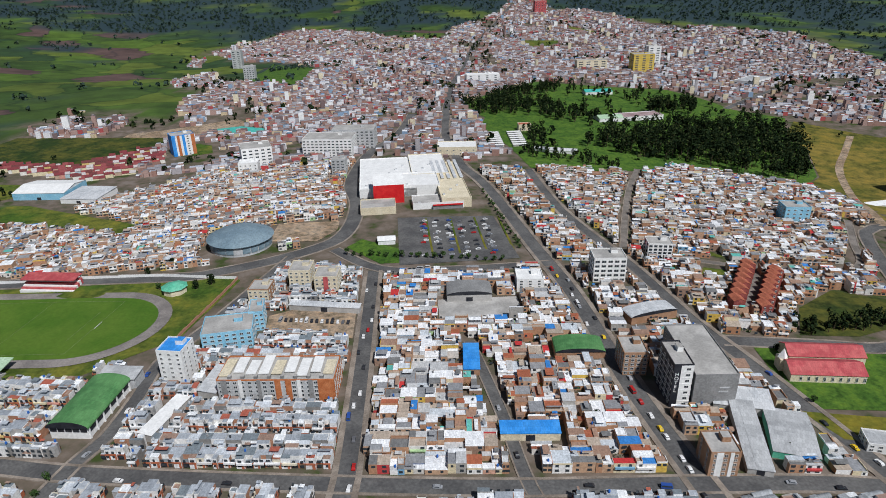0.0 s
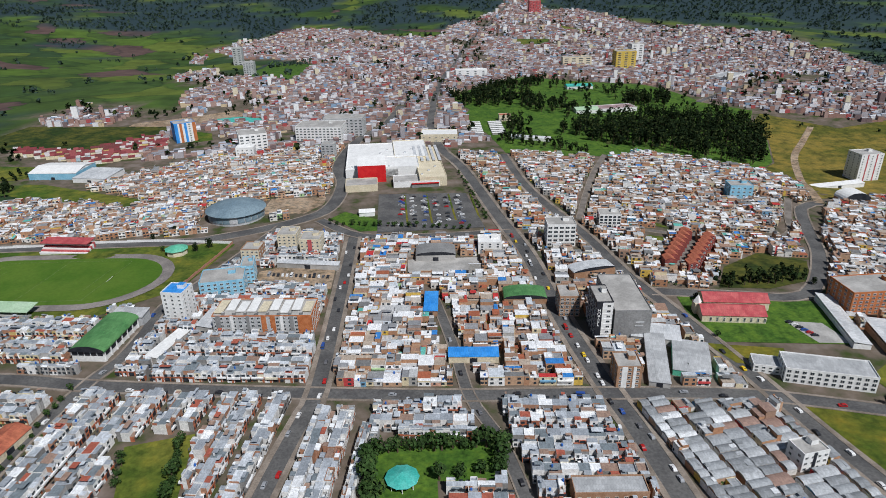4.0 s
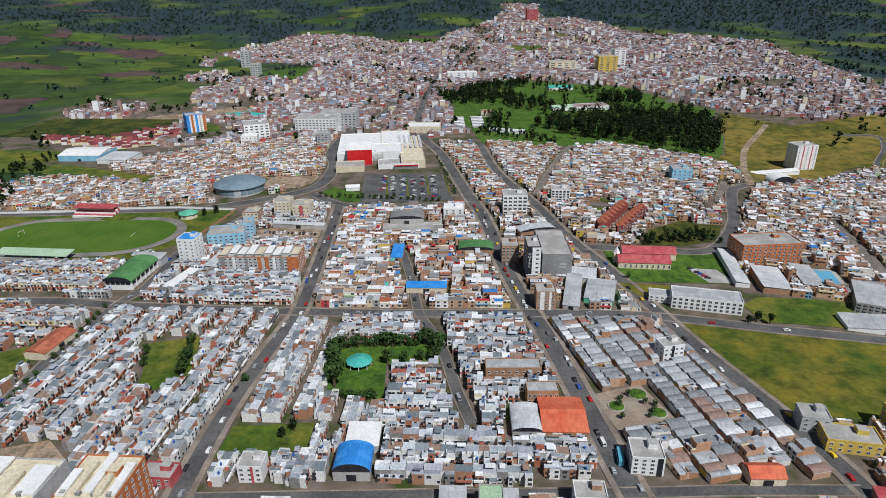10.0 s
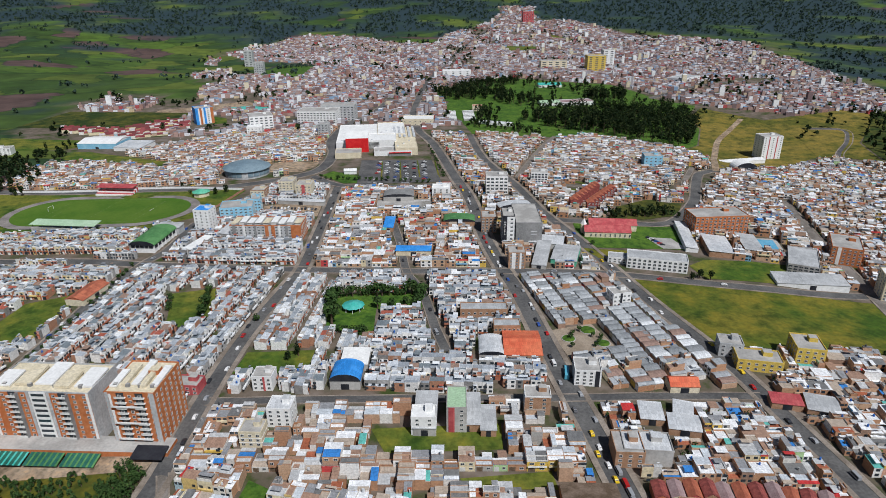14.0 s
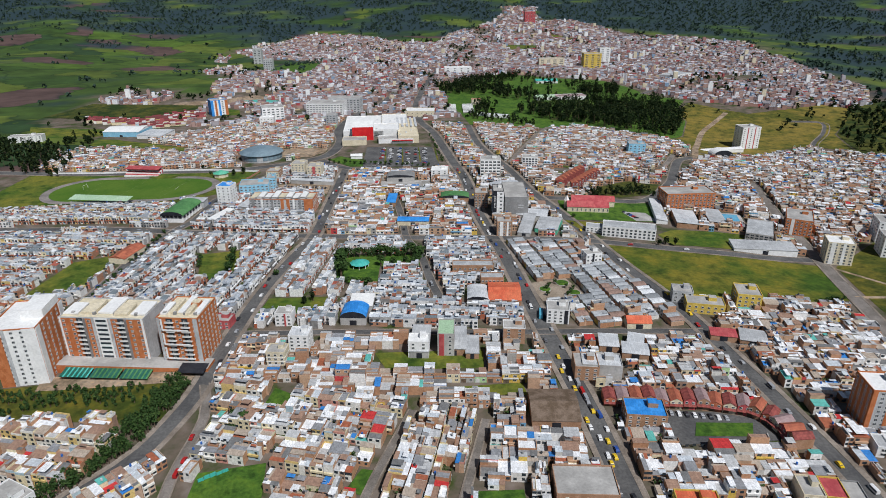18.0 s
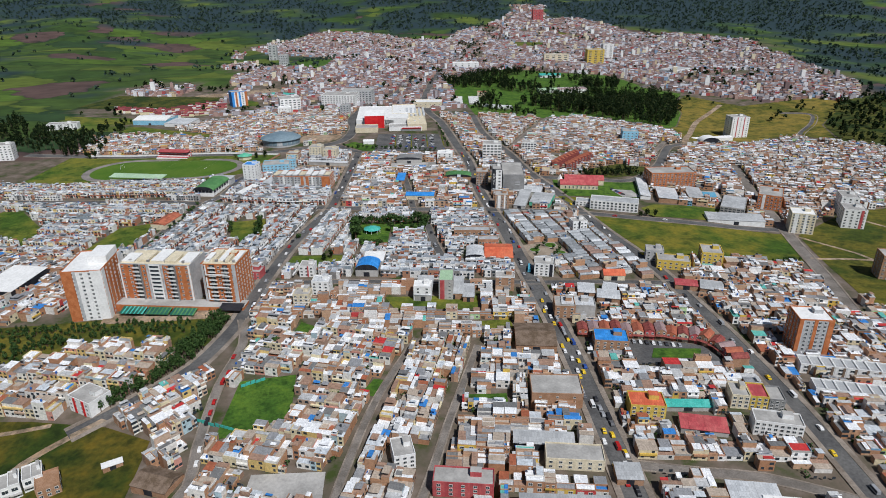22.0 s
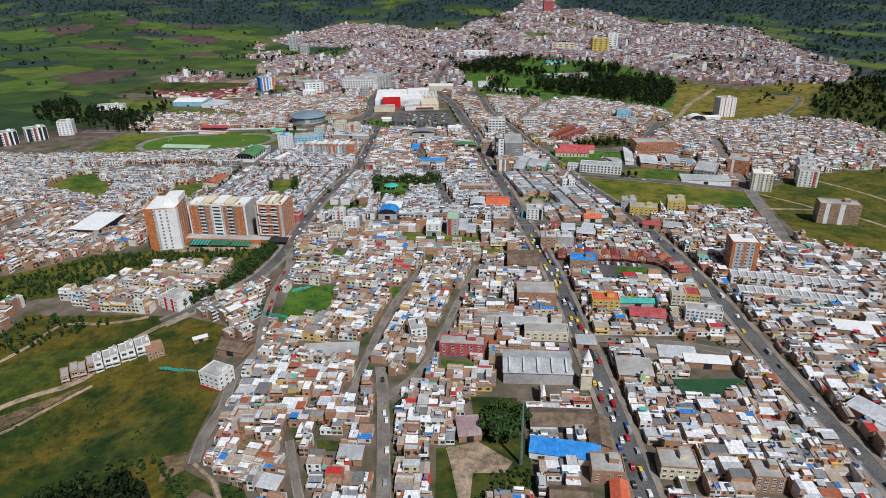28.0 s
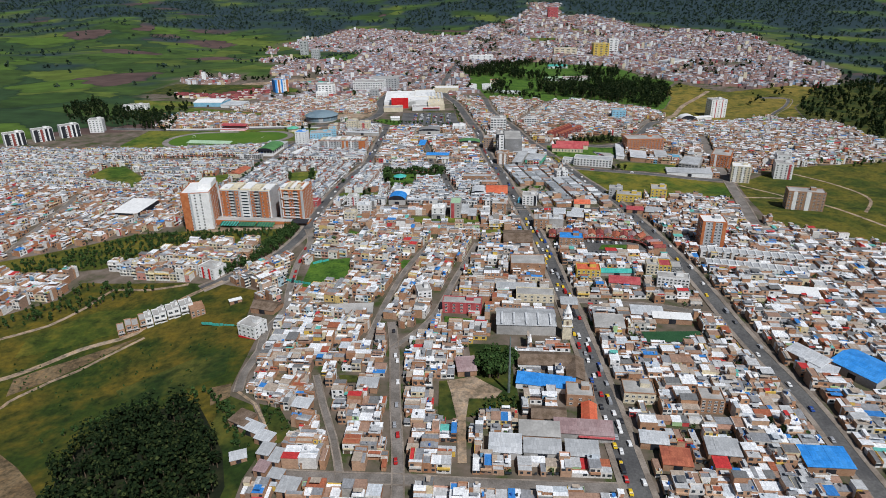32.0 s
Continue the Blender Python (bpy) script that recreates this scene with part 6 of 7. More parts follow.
for x, y, k, s in ((-298, 188, 4, 0.6), (-304, 184, 4, 0.5), (-311, 176, 4, 0.5), (-270, 150, 4, 0.6), (-262, 156, 4, 0.7), (-295, 152, 1, 0.8), (-172, -108, 3, 0.9), (-140, -150, 5, 0.5), (-145, -154, 4, 0.5),
                   (118, -60, 4, 0.6), (124, -64, 5, 0.55), (112, -62, 4, 0.5), (30, -30, 4, 0.4), (-46, -4, 4, 0.45), (150, 60, 4, 0.5), (126, 62, 5, 0.5), (112, 66, 4, 0.5), (100, 70, 5, 0.5), (88, 66, 4, 0.45), (140, 66, 4, 0.5),
                   (150, -262, 4, 0.6), (156, -268, 5, 0.5), (84, -488, 4, 0.5), (88, -494, 5, 0.4), (-160, -262, 3, 0.9), (-154, -266, 2, 1.0), (-158, -272, 3, 0.8), (-100, -220, 2, 0.5), (60, 2, 1, 0.7), (66, 46, 4, 0.4)):
    tree(x, y, k, s, "dark leafy tree between the houses", "yard trees")
for k in range(34):
    tree(-36 + rng.uniform(-10, 7), -440 + rng.uniform(-10, 10), rng.choice((1, 2, 3)), rng.uniform(1.0, 1.5), "dark bushy tree of the copse", "copse")
for x, y, rr in ((9, -141, 4.0), (22, -132, 4.6), (27, -147, 4.0)):
    ob = root("planting_bed", x, y, 0, "round planting bed with a pale kerb", "planting bed")
    me = Mesh(["concrete"])
    me.tube(0, 0, -0.4, rr, 0.95, "concrete", 16)
    part("kerb", me, ob)
    me = Mesh(["lawn"])
    me.tube(0, 0, 0.5, rr - 0.4, 0.12, "lawn", 16)
    part("turf", me, ob)
for x, y in ((10, -140), (12, -136), (17, -133), (22, -150), (25, -146), (27, -142), (23, -140), (9, -150)):
    tree(x, y, rng.randrange(4), 0.6, "small shrub tree on the plaza", "plaza trees")


def wood(name, label, area, count, h, size, clumps, mat="darkleaf", seed=1, spread_h=0.4):
    """Woodland too dense to count."""
    r = random.Random(seed)
    me = Mesh([mat, "trunk"])
    lo, hi = np.min(area, 0), np.max(area, 0)
    k = 0
    while k < count:
        x, y = r.uniform(lo[0], hi[0]), r.uniform(lo[1], hi[1])
        if not inside(x, y, area):
            continue
        k += 1
        z, s = gz(x, y), r.uniform(1 - spread_h, 1 + spread_h)
        me.tube(x, y, z - 1, 0.35, h * s * 0.6, "trunk", 4, 0.2)
        leaves(me, x, y, z + h * s * 0.6, h * s * 0.24, h * s * 0.42, clumps, size, mat, r)
    me.thing(name, label, "trees", "stuff")


wood("forest", "dense dark eucalyptus wood in the park", [(85, 500), (140, 535), (220, 570), (290, 560), (330, 590), (352, 545), (345, 480), (305, 400), (275, 372), (223, 380), (163, 425), (116, 455), (78, 478)], 460, 20, 1.35, 64, seed=2)
wood("park_wood", "dark trees between the park lawns", [(-50, 735), (-25, 660), (40, 650), (85, 600), (129, 592), (140, 640), (102, 670), (70, 720), (16, 750), (-40, 755)], 150, 17, 1.5, 50, seed=3)
wood("park_far_trees", "line of dark trees along the park's far edge", [(9, 785), (60, 830), (139, 866), (129, 824), (60, 780), (8, 745)], 70, 17, 1.6, 46, seed=15)
wood("park_middle_wood", "clump of dark trees behind the park hall", [(205, 640), (275, 640), (300, 690), (240, 690)], 60, 18, 1.6, 46, seed=16)
wood("park_scattered", "single trees on the park lawns", [(130, 690), (240, 710), (320, 600), (340, 660), (300, 790), (200, 830), (110, 880), (60, 850), (150, 760)], 60, 13, 1.3, 44, seed=17)
wood("park_edge", "line of trees along the park lawn", [(6, 478), (60, 450), (101, 398), (89, 390), (43, 422), (0, 445)], 46, 11, 1.1, 46, seed=4)
wood("park_edge_west", "trees along the park's west edge", [(18, 555), (43, 550), (36, 482), (12, 484)], 26, 13, 1.2, 46, seed=5)
wood("slope_wood", "dark pine wood on the valley slope", [(-226, -530), (-236, -508), (-236, -492), (-226, -482), (-214, -473), (-203, -466), (-188, -470), (-177, -487), (-166, -503), (-158, -524), (-160, -640), (-250, -640)], 620, 13, 0.85, 74, seed=6)
wood("gully_bushes", "dark bushes along the gully", [(-330, -238), (-262, -234), (-210, -232), (-198, -250), (-262, -250), (-340, -292), (-400, -300), (-400, -282)], 520, 3.6, 0.6, 36, "leaf", 7)
wood("hedge", "thick dark hedge along the street", [(-200, -230), (-188, -236), (-197, -276), (-216, -302), (-230, -316), (-236, -312), (-214, -282), (-206, -258)], 300, 6, 0.55, 46, "leaf", 8)
wood("valley_bushes", "dark scrub in the valley", [(-330, -314), (-262, -326), (-330, -366), (-440, -420), (-470, -370), (-410, -352), (-366, -364), (-336, -340)], 240, 5, 0.65, 36, "leaf", 9)
wood("slope_tufts", "tufts of rank grass and low scrub on the slope", [(-196, -384), (-186, -450), (-240, -466), (-300, -446), (-400, -500), (-420, -440), (-330, -405), (-260, -396)], 160, 1.2, 0.5, 12, "leaf", 30)
wood("yard_weeds", "weeds and low bushes on the mast yard", [(-48, -468), (-30, -464), (-29, -478), (-52, -482)], 60, 2.4, 0.5, 16, "leaf", 31)
wood("lot_weeds", "low bushes on the weedy lots", [(-157, -470), (-146, -474), (-136, -488), (-136, -494), (-149, -485)], 30, 2.2, 0.5, 14, "leaf", 32)
wood("rim_bushes", "bushes along the wood's upper rim", [(-270, -486), (-240, -470), (-203, -456), (-184, -462), (-172, -480), (-160, -500), (-152, -500), (-170, -470), (-190, -452), (-240, -464)], 110, 3, 0.7, 20, "leaf", 33)
wood("west_wood", "dark wood west of the stadium", [(-720, 345), (-690, 400), (-640, 335), (-560, 300), (-480, 232), (-463, 165), (-530, 190), (-592, 205), (-653, 240)], 240, 12, 1.3, 44, seed=10)
wood("meadow_trees", "trees beside the west meadow", [(-562, 300), (-530, 376), (-511, 378), (-495, 300), (-521, 262)], 40, 9, 1.5, 24, seed=34)
wood("east_wood", "dark wood on the east slope", [(529, 378), (600, 470), (645, 530), (760, 600), (860, 540), (660, 250), (560, 110), (480, 70), (500, 150), (513, 233), (495, 269)], 420, 13, 1.5, 40, seed=11)
wood("east_scrub", "scrub on the east slope", [(330, 0), (420, -20), (600, 60), (600, -200), (420, -160)], 90, 7, 1.3, 20, "leaf", 12)
wood("meadow_bushes", "bushes at the meadow's corner", [(196, -150), (206, -152), (186, -164), (172, -164)], 26, 3, 0.6, 26, "leaf", 13)
wood("chapel_trees", "trees below the ring street", [(84, 58), (150, 66), (146, 80), (112, 72), (86, 76)], 36, 8, 0.9, 34, "darkleaf", 14)
# woods and hedgerows of the far hills, distance haze mixed into their leaf colour
r = random.Random(20)
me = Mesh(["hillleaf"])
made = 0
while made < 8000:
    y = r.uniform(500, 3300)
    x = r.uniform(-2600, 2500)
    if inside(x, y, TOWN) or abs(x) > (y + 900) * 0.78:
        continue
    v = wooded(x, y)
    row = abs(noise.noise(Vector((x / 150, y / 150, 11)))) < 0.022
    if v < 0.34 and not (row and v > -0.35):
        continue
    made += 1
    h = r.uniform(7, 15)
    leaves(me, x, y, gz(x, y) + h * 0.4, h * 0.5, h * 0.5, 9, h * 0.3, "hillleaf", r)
me.thing("hill_woods", "dark haze-tinted woods and hedgerows on the hills", "trees", "stuff")

r = random.Random(21)
me = Mesh(["darkleaf"])
made = 0
while made < 900:
    x, y = r.uniform(-650, 950), r.uniform(420, 2300)
    if not inside(x, y, TOWN) or noise.noise(Vector((x / 110, y / 110, 5))) > -0.05:
        continue
    made += 1
    h = r.uniform(6, 13)
    leaves(me, x, y, gz(x, y) + h * 0.5, h * 0.45, h * 0.5, 9, h * 0.28, "darkleaf", r)
me.thing("town_trees", "scattered dark trees between the far houses", "trees", "stuff")

# ---- cars ----
def car_parts(paint, length=4.2, width=1.75, height=1.45, van=False):
    b = Mesh([paint])
    prof = [(-length / 2, 0.35), (-length / 2, 0.8), (-length * 0.28, 0.92), (-length * 0.12, height), (length * 0.28, height), (length * 0.44, 0.98), (length / 2, 0.9), (length / 2, 0.35)]
    if van:
        prof = [(-length / 2, 0.35), (-length / 2, 1.1), (-length * 0.42, height), (length / 2, height), (length / 2, 0.35)]
    n = len(prof)
    def half(x, z):
        return width / 2 * (0.84 if z > height - 0.05 else 1)
    p = [(s * half(x, z), x, z) for s in (-1, 1) for x, z in prof]
    b.add(p, [(k, (k + 1) % n, n + (k + 1) % n, n + k) for k in range(n)] + [tuple(range(n))[::-1], tuple(range(n, 2 * n))], paint)
    g = Mesh(["glass"])
    if not van:
        for y0, z0, y1, z1 in ((-length * 0.27, 0.95, -length * 0.13, height - 0.06), (length * 0.42, 1.02, length * 0.29, height - 0.06)):
            o = -0.02 if y0 < 0 else 0.02
            g.add([(-width * 0.44, y0 + o, z0), (width * 0.44, y0 + o, z0), (width * 0.39, y1 + o, z1), (-width * 0.39, y1 + o, z1)], [(0, 1, 2, 3)], "glass")
        for s in (-1, 1):
            g.add([(s * width * 0.505, -length * 0.22, 0.98), (s * width * 0.505, length * 0.38, 1.0), (s * width * 0.44, length * 0.26, height - 0.1), (s * width * 0.44, -length * 0.12, height - 0.1)], [(0, 1, 2, 3)], "glass")
    else:
        for s in (-1, 1):
            g.add([(s * width * 0.505, -length * 0.4, height * 0.55), (s * width * 0.505, length * 0.45, height * 0.55), (s * width * 0.46, length * 0.45, height * 0.88), (s * width * 0.46, -length * 0.38, height * 0.88)], [(0, 1, 2, 3)], "glass")
        g.add([(-width * 0.44, -length / 2 - 0.02, 1.15), (width * 0.44, -length / 2 - 0.02, 1.15), (width * 0.4, -length * 0.425 - 0.02, height - 0.1), (-width * 0.4, -length * 0.425 - 0.02, height - 0.1)], [(0, 1, 2, 3)], "glass")
    w = Mesh(["tyre"], Matrix.Rotation(radians(90), 4, "Y"))
    w.tube(0, 0, -0.11, 0.32, 0.22, "tyre", 8)
    return b.data("body"), g.data("glazing"), w.data("wheel"), length, width


CARS = {"car": car_parts("carpaint", 3.9, 1.65, 1.38), "taxi": car_parts("taxipaint", 3.8, 1.62, 1.38), "van": car_parts("carpaint", 4.6, 1.8, 1.95, True), "bus": car_parts("buspaint", 9.5, 2.4, 3.0, True)}
CAR_LABELS = {"car": "small parked or driving passenger car", "taxi": "yellow taxi car on the street", "van": "boxy van on the street", "bus": "light blue city bus"}


def car(kind, x, y, turn, z=None, group="street traffic"):
    bd, gl, wh, ln, wd = CARS[kind]
    ob = root(kind, x, y, turn, CAR_LABELS[kind], "bus" if kind == "bus" else "car", group, (gz(x, y) + 0.29) if z is None else z)
    part("body", bd, ob)
    part("glazing", gl, ob)
    for sx in (-1, 1) if y < -420 else ():
        for sy in (-0.31, 0.31):
            part("wheel", wh, ob, at=pose(sx * wd * 0.45, sy * ln, 0.32))


def traffic(road, t0, t1, n, seed, taxis=0.2):
    r = random.Random(seed)
    pts = road.pts
    for k in range(n):
        s = t0 + (t1 - t0) * (k + r.uniform(0.1, 0.9)) / n
        for a, b in zip(pts, pts[1:]):
            if (a.y - s) * (b.y - s) <= 0 and a.y != b.y:
                p = a.lerp(b, (s - a.y) / (b.y - a.y))
                d = (b - a).normalized()
                side = r.choice((-1, 1))
                o = Vector((d.y, -d.x)) * side * (r.choice((0.3, 0.72)) * road.half)
                u = r.random()
                car("taxi" if u < taxis else "van" if u < taxis + 0.1 else "car", p.x + o.x, p.y + o.y, math.degrees(math.atan2(d.y, d.x)) - 90 + (0 if side < 0 else 180))
                break


traffic(ROADS[0], -530, -230, 84, 1, 0.25)
traffic(ROADS[0], -230, 160, 40, 2, 0.15)
traffic(ROADS[1], -220, 150, 26, 3, 0.1)
traffic(ROADS[2], -520, 40, 30, 4, 0.1)
traffic(ROADS[13], -520, -400, 8, 5, 0)
traffic(ROADS[10], -140, 140, 8, 6, 0)
traffic(ROADS[17], -360, -270, 8, 7, 0)
traffic(ROADS[9], -140, 60, 6, 8, 0.1)
car("bus", 0, -176, 170)
for k, (x, y) in enumerate(((-250, -26), (-205, -31), (-120, -40), (-60, -44), (-30, -47), (20, -48), (38, -52), (90, -62), (130, -72))):
    car("van" if k == 4 else "car", x, y, 80 + 180 * (k % 2))
for k in range(6):
    car("car", 108 + 1.2 * k, 14 - 3.0 * k, 80, gz(108, 10) + 0.2, "church cars")
for k in range(8):
    car("car", 44 + 3.4 * k, -271 - 0.7 * k, 0, gz(50, -272) + 0.2, "court cars")
r = random.Random(14)
for k in range(14):
    car("van" if k % 5 == 0 else "car", -206 + 3.1 * k, 100 - 0.5 * k, r.uniform(-8, 8), gz(-180, 95) + 0.2, "yard vehicles")
for k in range(5):
    car("car", -263 + 5.5 * k, -158 - 1.2 * k, 20 + 40 * (k % 3), gz(-252, -160) + 0.2, "yard vehicles")
r = random.Random(5)
for row in range(6):
    for k in range(18):
        if r.random() < 0.72:
            x, y = -118 + 10 * row, 186 + 4.2 * k * 0.95
            car("car", x + 2.2 * (k % 2), y, 90 if k % 2 else -90, gz(x, y) + 0.16, "car park")

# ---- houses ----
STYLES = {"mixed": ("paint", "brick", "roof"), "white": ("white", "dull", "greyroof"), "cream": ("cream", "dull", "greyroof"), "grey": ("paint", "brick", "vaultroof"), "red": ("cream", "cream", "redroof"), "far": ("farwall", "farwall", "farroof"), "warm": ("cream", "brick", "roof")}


def cells(w, d, r, estate=False):
    """How a lot is built over: pieces (x, y, width, depth, height step, kind)."""
    out = []
    if estate:
        a = w * r.uniform(0.45, 0.6)
        s = r.choice((-1, 1))
        out.append((s * (w - a) / 2, -d * 0.36, a, d * 0.28, r.uniform(0.2, 0.7), "bay"))
        out.append((-s * a / 2, -d * 0.33, w - a, d * 0.22, -2.3, "garage"))
        out.append((0, 0.02 * d, w, d * 0.48, r.uniform(-0.3, 0.3), "roofed"))
        t = w * r.uniform(0.4, 0.9)
        out.append((r.choice((-1, 1)) * (w - t) / 2, 0.38 * d, t, d * 0.24, r.choice((-2.4, 0.2, 0.4)), "roofed"))
        return out
    v = -d / 2
    n = r.choice((2, 2, 3, 3))
    cuts = sorted(r.uniform(0.2, 0.8) for _ in range(n - 1))
    cuts = [0] + cuts + [1]
    for k in range(n):
        dd = (cuts[k + 1] - cuts[k]) * d
        if dd < 0.8:
            continue
        y = -d / 2 + cuts[k] * d + dd / 2
        parts = [(0, w)] if r.random() < 0.6 else [(-w / 2 * (1 - q), w * q) if e else (w / 2 * q, w * (1 - q)) for q in (r.uniform(0.3, 0.7),) for e in (1, 0)]
        for x, ww in parts:
            u = r.random()
            step = -99 if (u < 0.09 and k) else -2.3 if u < 0.25 and k else 2.2 if u > 0.94 else r.uniform(-0.35, 0.35)
            out.append((x, y, ww, dd, step, "front" if k == 0 else "back"))
    return out


def house(me, w, d, storeys, style, r, z=0.0, near=True):
    """One house in its own frame, the street at -y."""
    front, side, roof = STYLES[style]
    h = 2.4 * storeys + 0.3
    if style == "red":
        me.gable(0, 0, z - 2, w - 0.1, d * 0.8, h + 1.2, 1.8, front, roof, 0.25)
        return
    if not near:
        dd = d * r.uniform(0.45, 1)
        if r.random() < 0.012:
            h, front = h + r.uniform(5, 13), r.choice(("whitepaint", "creamwall", front))
        me.box(0, (dd - d) / 2, z - 2, w, dd, h + 2, front, roof, None, r.uniform(-0.5, 0.5))
        if r.random() < 0.5:
            me.box(w * r.uniform(-0.2, 0.2), d * 0.2, z - 2, w * r.uniform(0.4, 0.8), d * 0.5, h + 2 + r.uniform(-2, 2.6), front, roof)
        return
    if style == "grey" and r.random() < 0.75:
        hh = 3.0 + r.uniform(-0.2, 0.3)
        me.box(0, 0, z - 2, w, d, hh + 2, front, "concrete", side)
        n = 6
        p = [(-w / 2 + w * k / n, yy, z + hh + 1.1 * math.sin(math.pi * (0.12 + 0.76 * k / n))) for yy in (-d / 2, d / 2) for k in range(n + 1)]
        me.add(p, [(k, k + 1, n + 2 + k, n + 1 + k) for k in range(n)], roof)
        me.add(p, [tuple(range(n + 1))], front)
        if r.random() < 0.3:
            me.slab(w * 0.1, d * 0.3, z + hh + 1.1, w * 0.5, d * 0.3, 0.1, roof)
        return
    estate = style in ("white", "cream")
    for x, y, ww, dd, step, kind in cells(w, d, r, estate):
        hh = h + step
        if hh < 1.5:
            if r.random() < 0.6:
                leaves(me, x, y, z + 1.4, min(ww, dd) * 0.55, r.uniform(1.0, 2.2), 16, 0.6, "leaf", r)
            continue
        wall = front if kind in ("front", "bay") else side
        lift = r.uniform(-0.5, 0.5) if kind != "bay" else 0
        if kind == "garage":
            me.box(x, y, z - 2, ww, dd, hh + 2, "redbrick", roof)
            me.slab(x, y - dd / 2 - 0.03, z, ww * 0.8, 0.1, hh * 0.8, "blackwall" if r.random() < 0.6 else "brownroof")
        else:
            me.box(x, y, z - 2, ww - 0.02, dd - 0.02, hh + 2, wall, roof, side, lift)
        if kind == "bay":
            me.slab(x, y - dd / 2 - 0.06, z + 2.3, ww - 0.1, 0.2, 0.9, "redbrick")
            me.slab(x + ww * 0.3, y - dd / 2 - 0.03, z, ww * 0.3, 0.1, 2.2, "redbrick")
        q = r.random()
        if kind in ("front", "back") and q < 0.45:
            me.slab(x, y, z + hh + 0.05, ww + 0.25, dd + 0.3, 0.1, roof, lift)
        elif q < (0.2 if estate else 0.7) and kind != "garage":
            t = r.uniform(0.3, 0.9)
            for a, b2, c, e in ((x, y - dd / 2 + 0.1, ww, 0.2), (x - ww / 2 + 0.1, y, 0.2, dd), (x + ww / 2 - 0.1, y, 0.2, dd)):
                me.slab(a, b2, z + hh - 0.4, c, e, t + 0.4, wall)
        if r.random() < (0.15 if kind != "garage" else 0):
            me.tube(x + r.uniform(-0.3, 0.3) * ww, y + r.uniform(-0.3, 0.3) * dd, z + hh + 0.3, 0.5, 1.0, "tankblue", 6, 0.44)
        if r.random() < 0.2:
            me.slab(x, y, z + hh + 1.5, ww * r.uniform(0.4, 0.9), dd * r.uniform(0.4, 0.9), 0.08, roof, r.uniform(-0.4, 0.4))
    for f, sgn in ((-d / 2, -1), (d / 2, 1)):
        for s in range(storeys):
            for u in (-0.27, 0.25):
                if r.random() < 0.8:
                    a, b2, ww, hh = u * w, z + 0.9 + 2.4 * s, r.uniform(1.0, 1.9) / 2, 1.3
                    f2 = f + sgn * 0.04
                    q = [(a - ww, f2, b2), (a + ww, f2, b2), (a + ww, f2, b2 + hh), (a - ww, f2, b2 + hh)]
                    me.add(q if sgn < 0 else q[::-1], [(0, 1, 2, 3)], "glass")
            if s and r.random() < 0.3:
                me.slab(0, f + sgn * 0.4, z + 2.4 * s, w * 0.9, 0.8, 0.9, front)


def proto(seed, storeys, style, w=6.4, d=10.5):
    """A house whose parts are meshes of their own, as data for many copies."""
    r = random.Random(seed)
    front, side, roof = (k + "_one" for k in STYLES[style])
    h = 2.4 * storeys + 0.3
    out = []
    walls = Mesh([front])
    estate = style == "white"
    for n, (x, y, ww, dd, step, kind) in enumerate(cells(w, d, r, estate)):
        hh = h + step
        if hh < 1.5:
            continue
        lift = r.uniform(-0.45, 0.45)
        wall = front if kind in ("front", "bay") else side
        walls.box(x, y, -2, ww - 0.02, dd - 0.02, hh + 2, "redbrick" if kind == "garage" else wall, roof, None if kind == "garage" else side, lift)
        m = Mesh([roof])
        m.slab(x, y, hh + 0.04, ww + (0.15 if n % 2 else -0.3), dd + (0.2 if n % 2 else -0.3), 0.12, roof, lift)
        out.append(("roof_sheet", m.data("roof_sheet"), None))
        if kind == "bay":
            m = Mesh(["redbrick"])
            m.slab(x, y - dd / 2 - 0.06, 2.3, ww - 0.1, 0.2, 0.9, "redbrick")
            out.append(("brick_band", m.data("brick_band"), None))
    out.insert(0, ("wall", walls.data("wall"), None))
    if seed % 3:
        m = Mesh([side])
        parapet(m, w + 0.04, d * 0.35, h - 0.4, side, 0.2, 1.1, 0, -d * 0.32)
        out.append(("parapet", m.data("parapet"), None))
    if seed % 5 == 0:
        m = Mesh(["tankblue"])
        m.tube(r.uniform(-0.3, 0.3) * w, r.uniform(-0.3, 0.3) * d, h + 0.5, 0.5, 1.0, "tankblue", 10, 0.52)
        out.append(("water_tank", m.data("water_tank"), None))
    wd = window_data(1.5, 1.3)
    for s in range(storeys):
        for k, u in enumerate((-0.26, 0.24)):
            if s == 0 and k == 0:
                m = Mesh(["brownroof" if seed % 2 else "frame"])
                m.slab(u * w, -d / 2 - 0.04, 0, 2.2, 0.1, 2.2, m.mats[0])
                out.append(("door", m.data("door"), None))
            else:
                out.append(("window", wd, pose(u * w, -d / 2, 0.9 + 2.4 * s)))
    if storeys > 1 and seed % 2 and not estate:
        m = Mesh([front])
        m.slab(0, -d / 2 - 0.45, 2.55, w * 0.9, 0.9, 0.18, front)
        m.slab(0, -d / 2 - 0.85, 2.7, w * 0.9, 0.1, 0.8, front)
        out.append(("balcony", m.data("balcony"), None))
    return out


PROTOS = {"mixed": [proto(k, (2, 1, 1, 2, 2, 1, 3)[k % 7], "mixed") for k in range(20)], "white": [proto(30 + k, 2, "white") for k in range(6)]}
HOUSE_LABELS = {"mixed": "{} house of brick and plaster with a patched roof", "white": "{} white row house with red brick bands and grey roof"}
FLOORS = {1: "single-storey", 2: "two-storey", 3: "three-storey"}
count_near = {"mixed": 0, "white": 0}


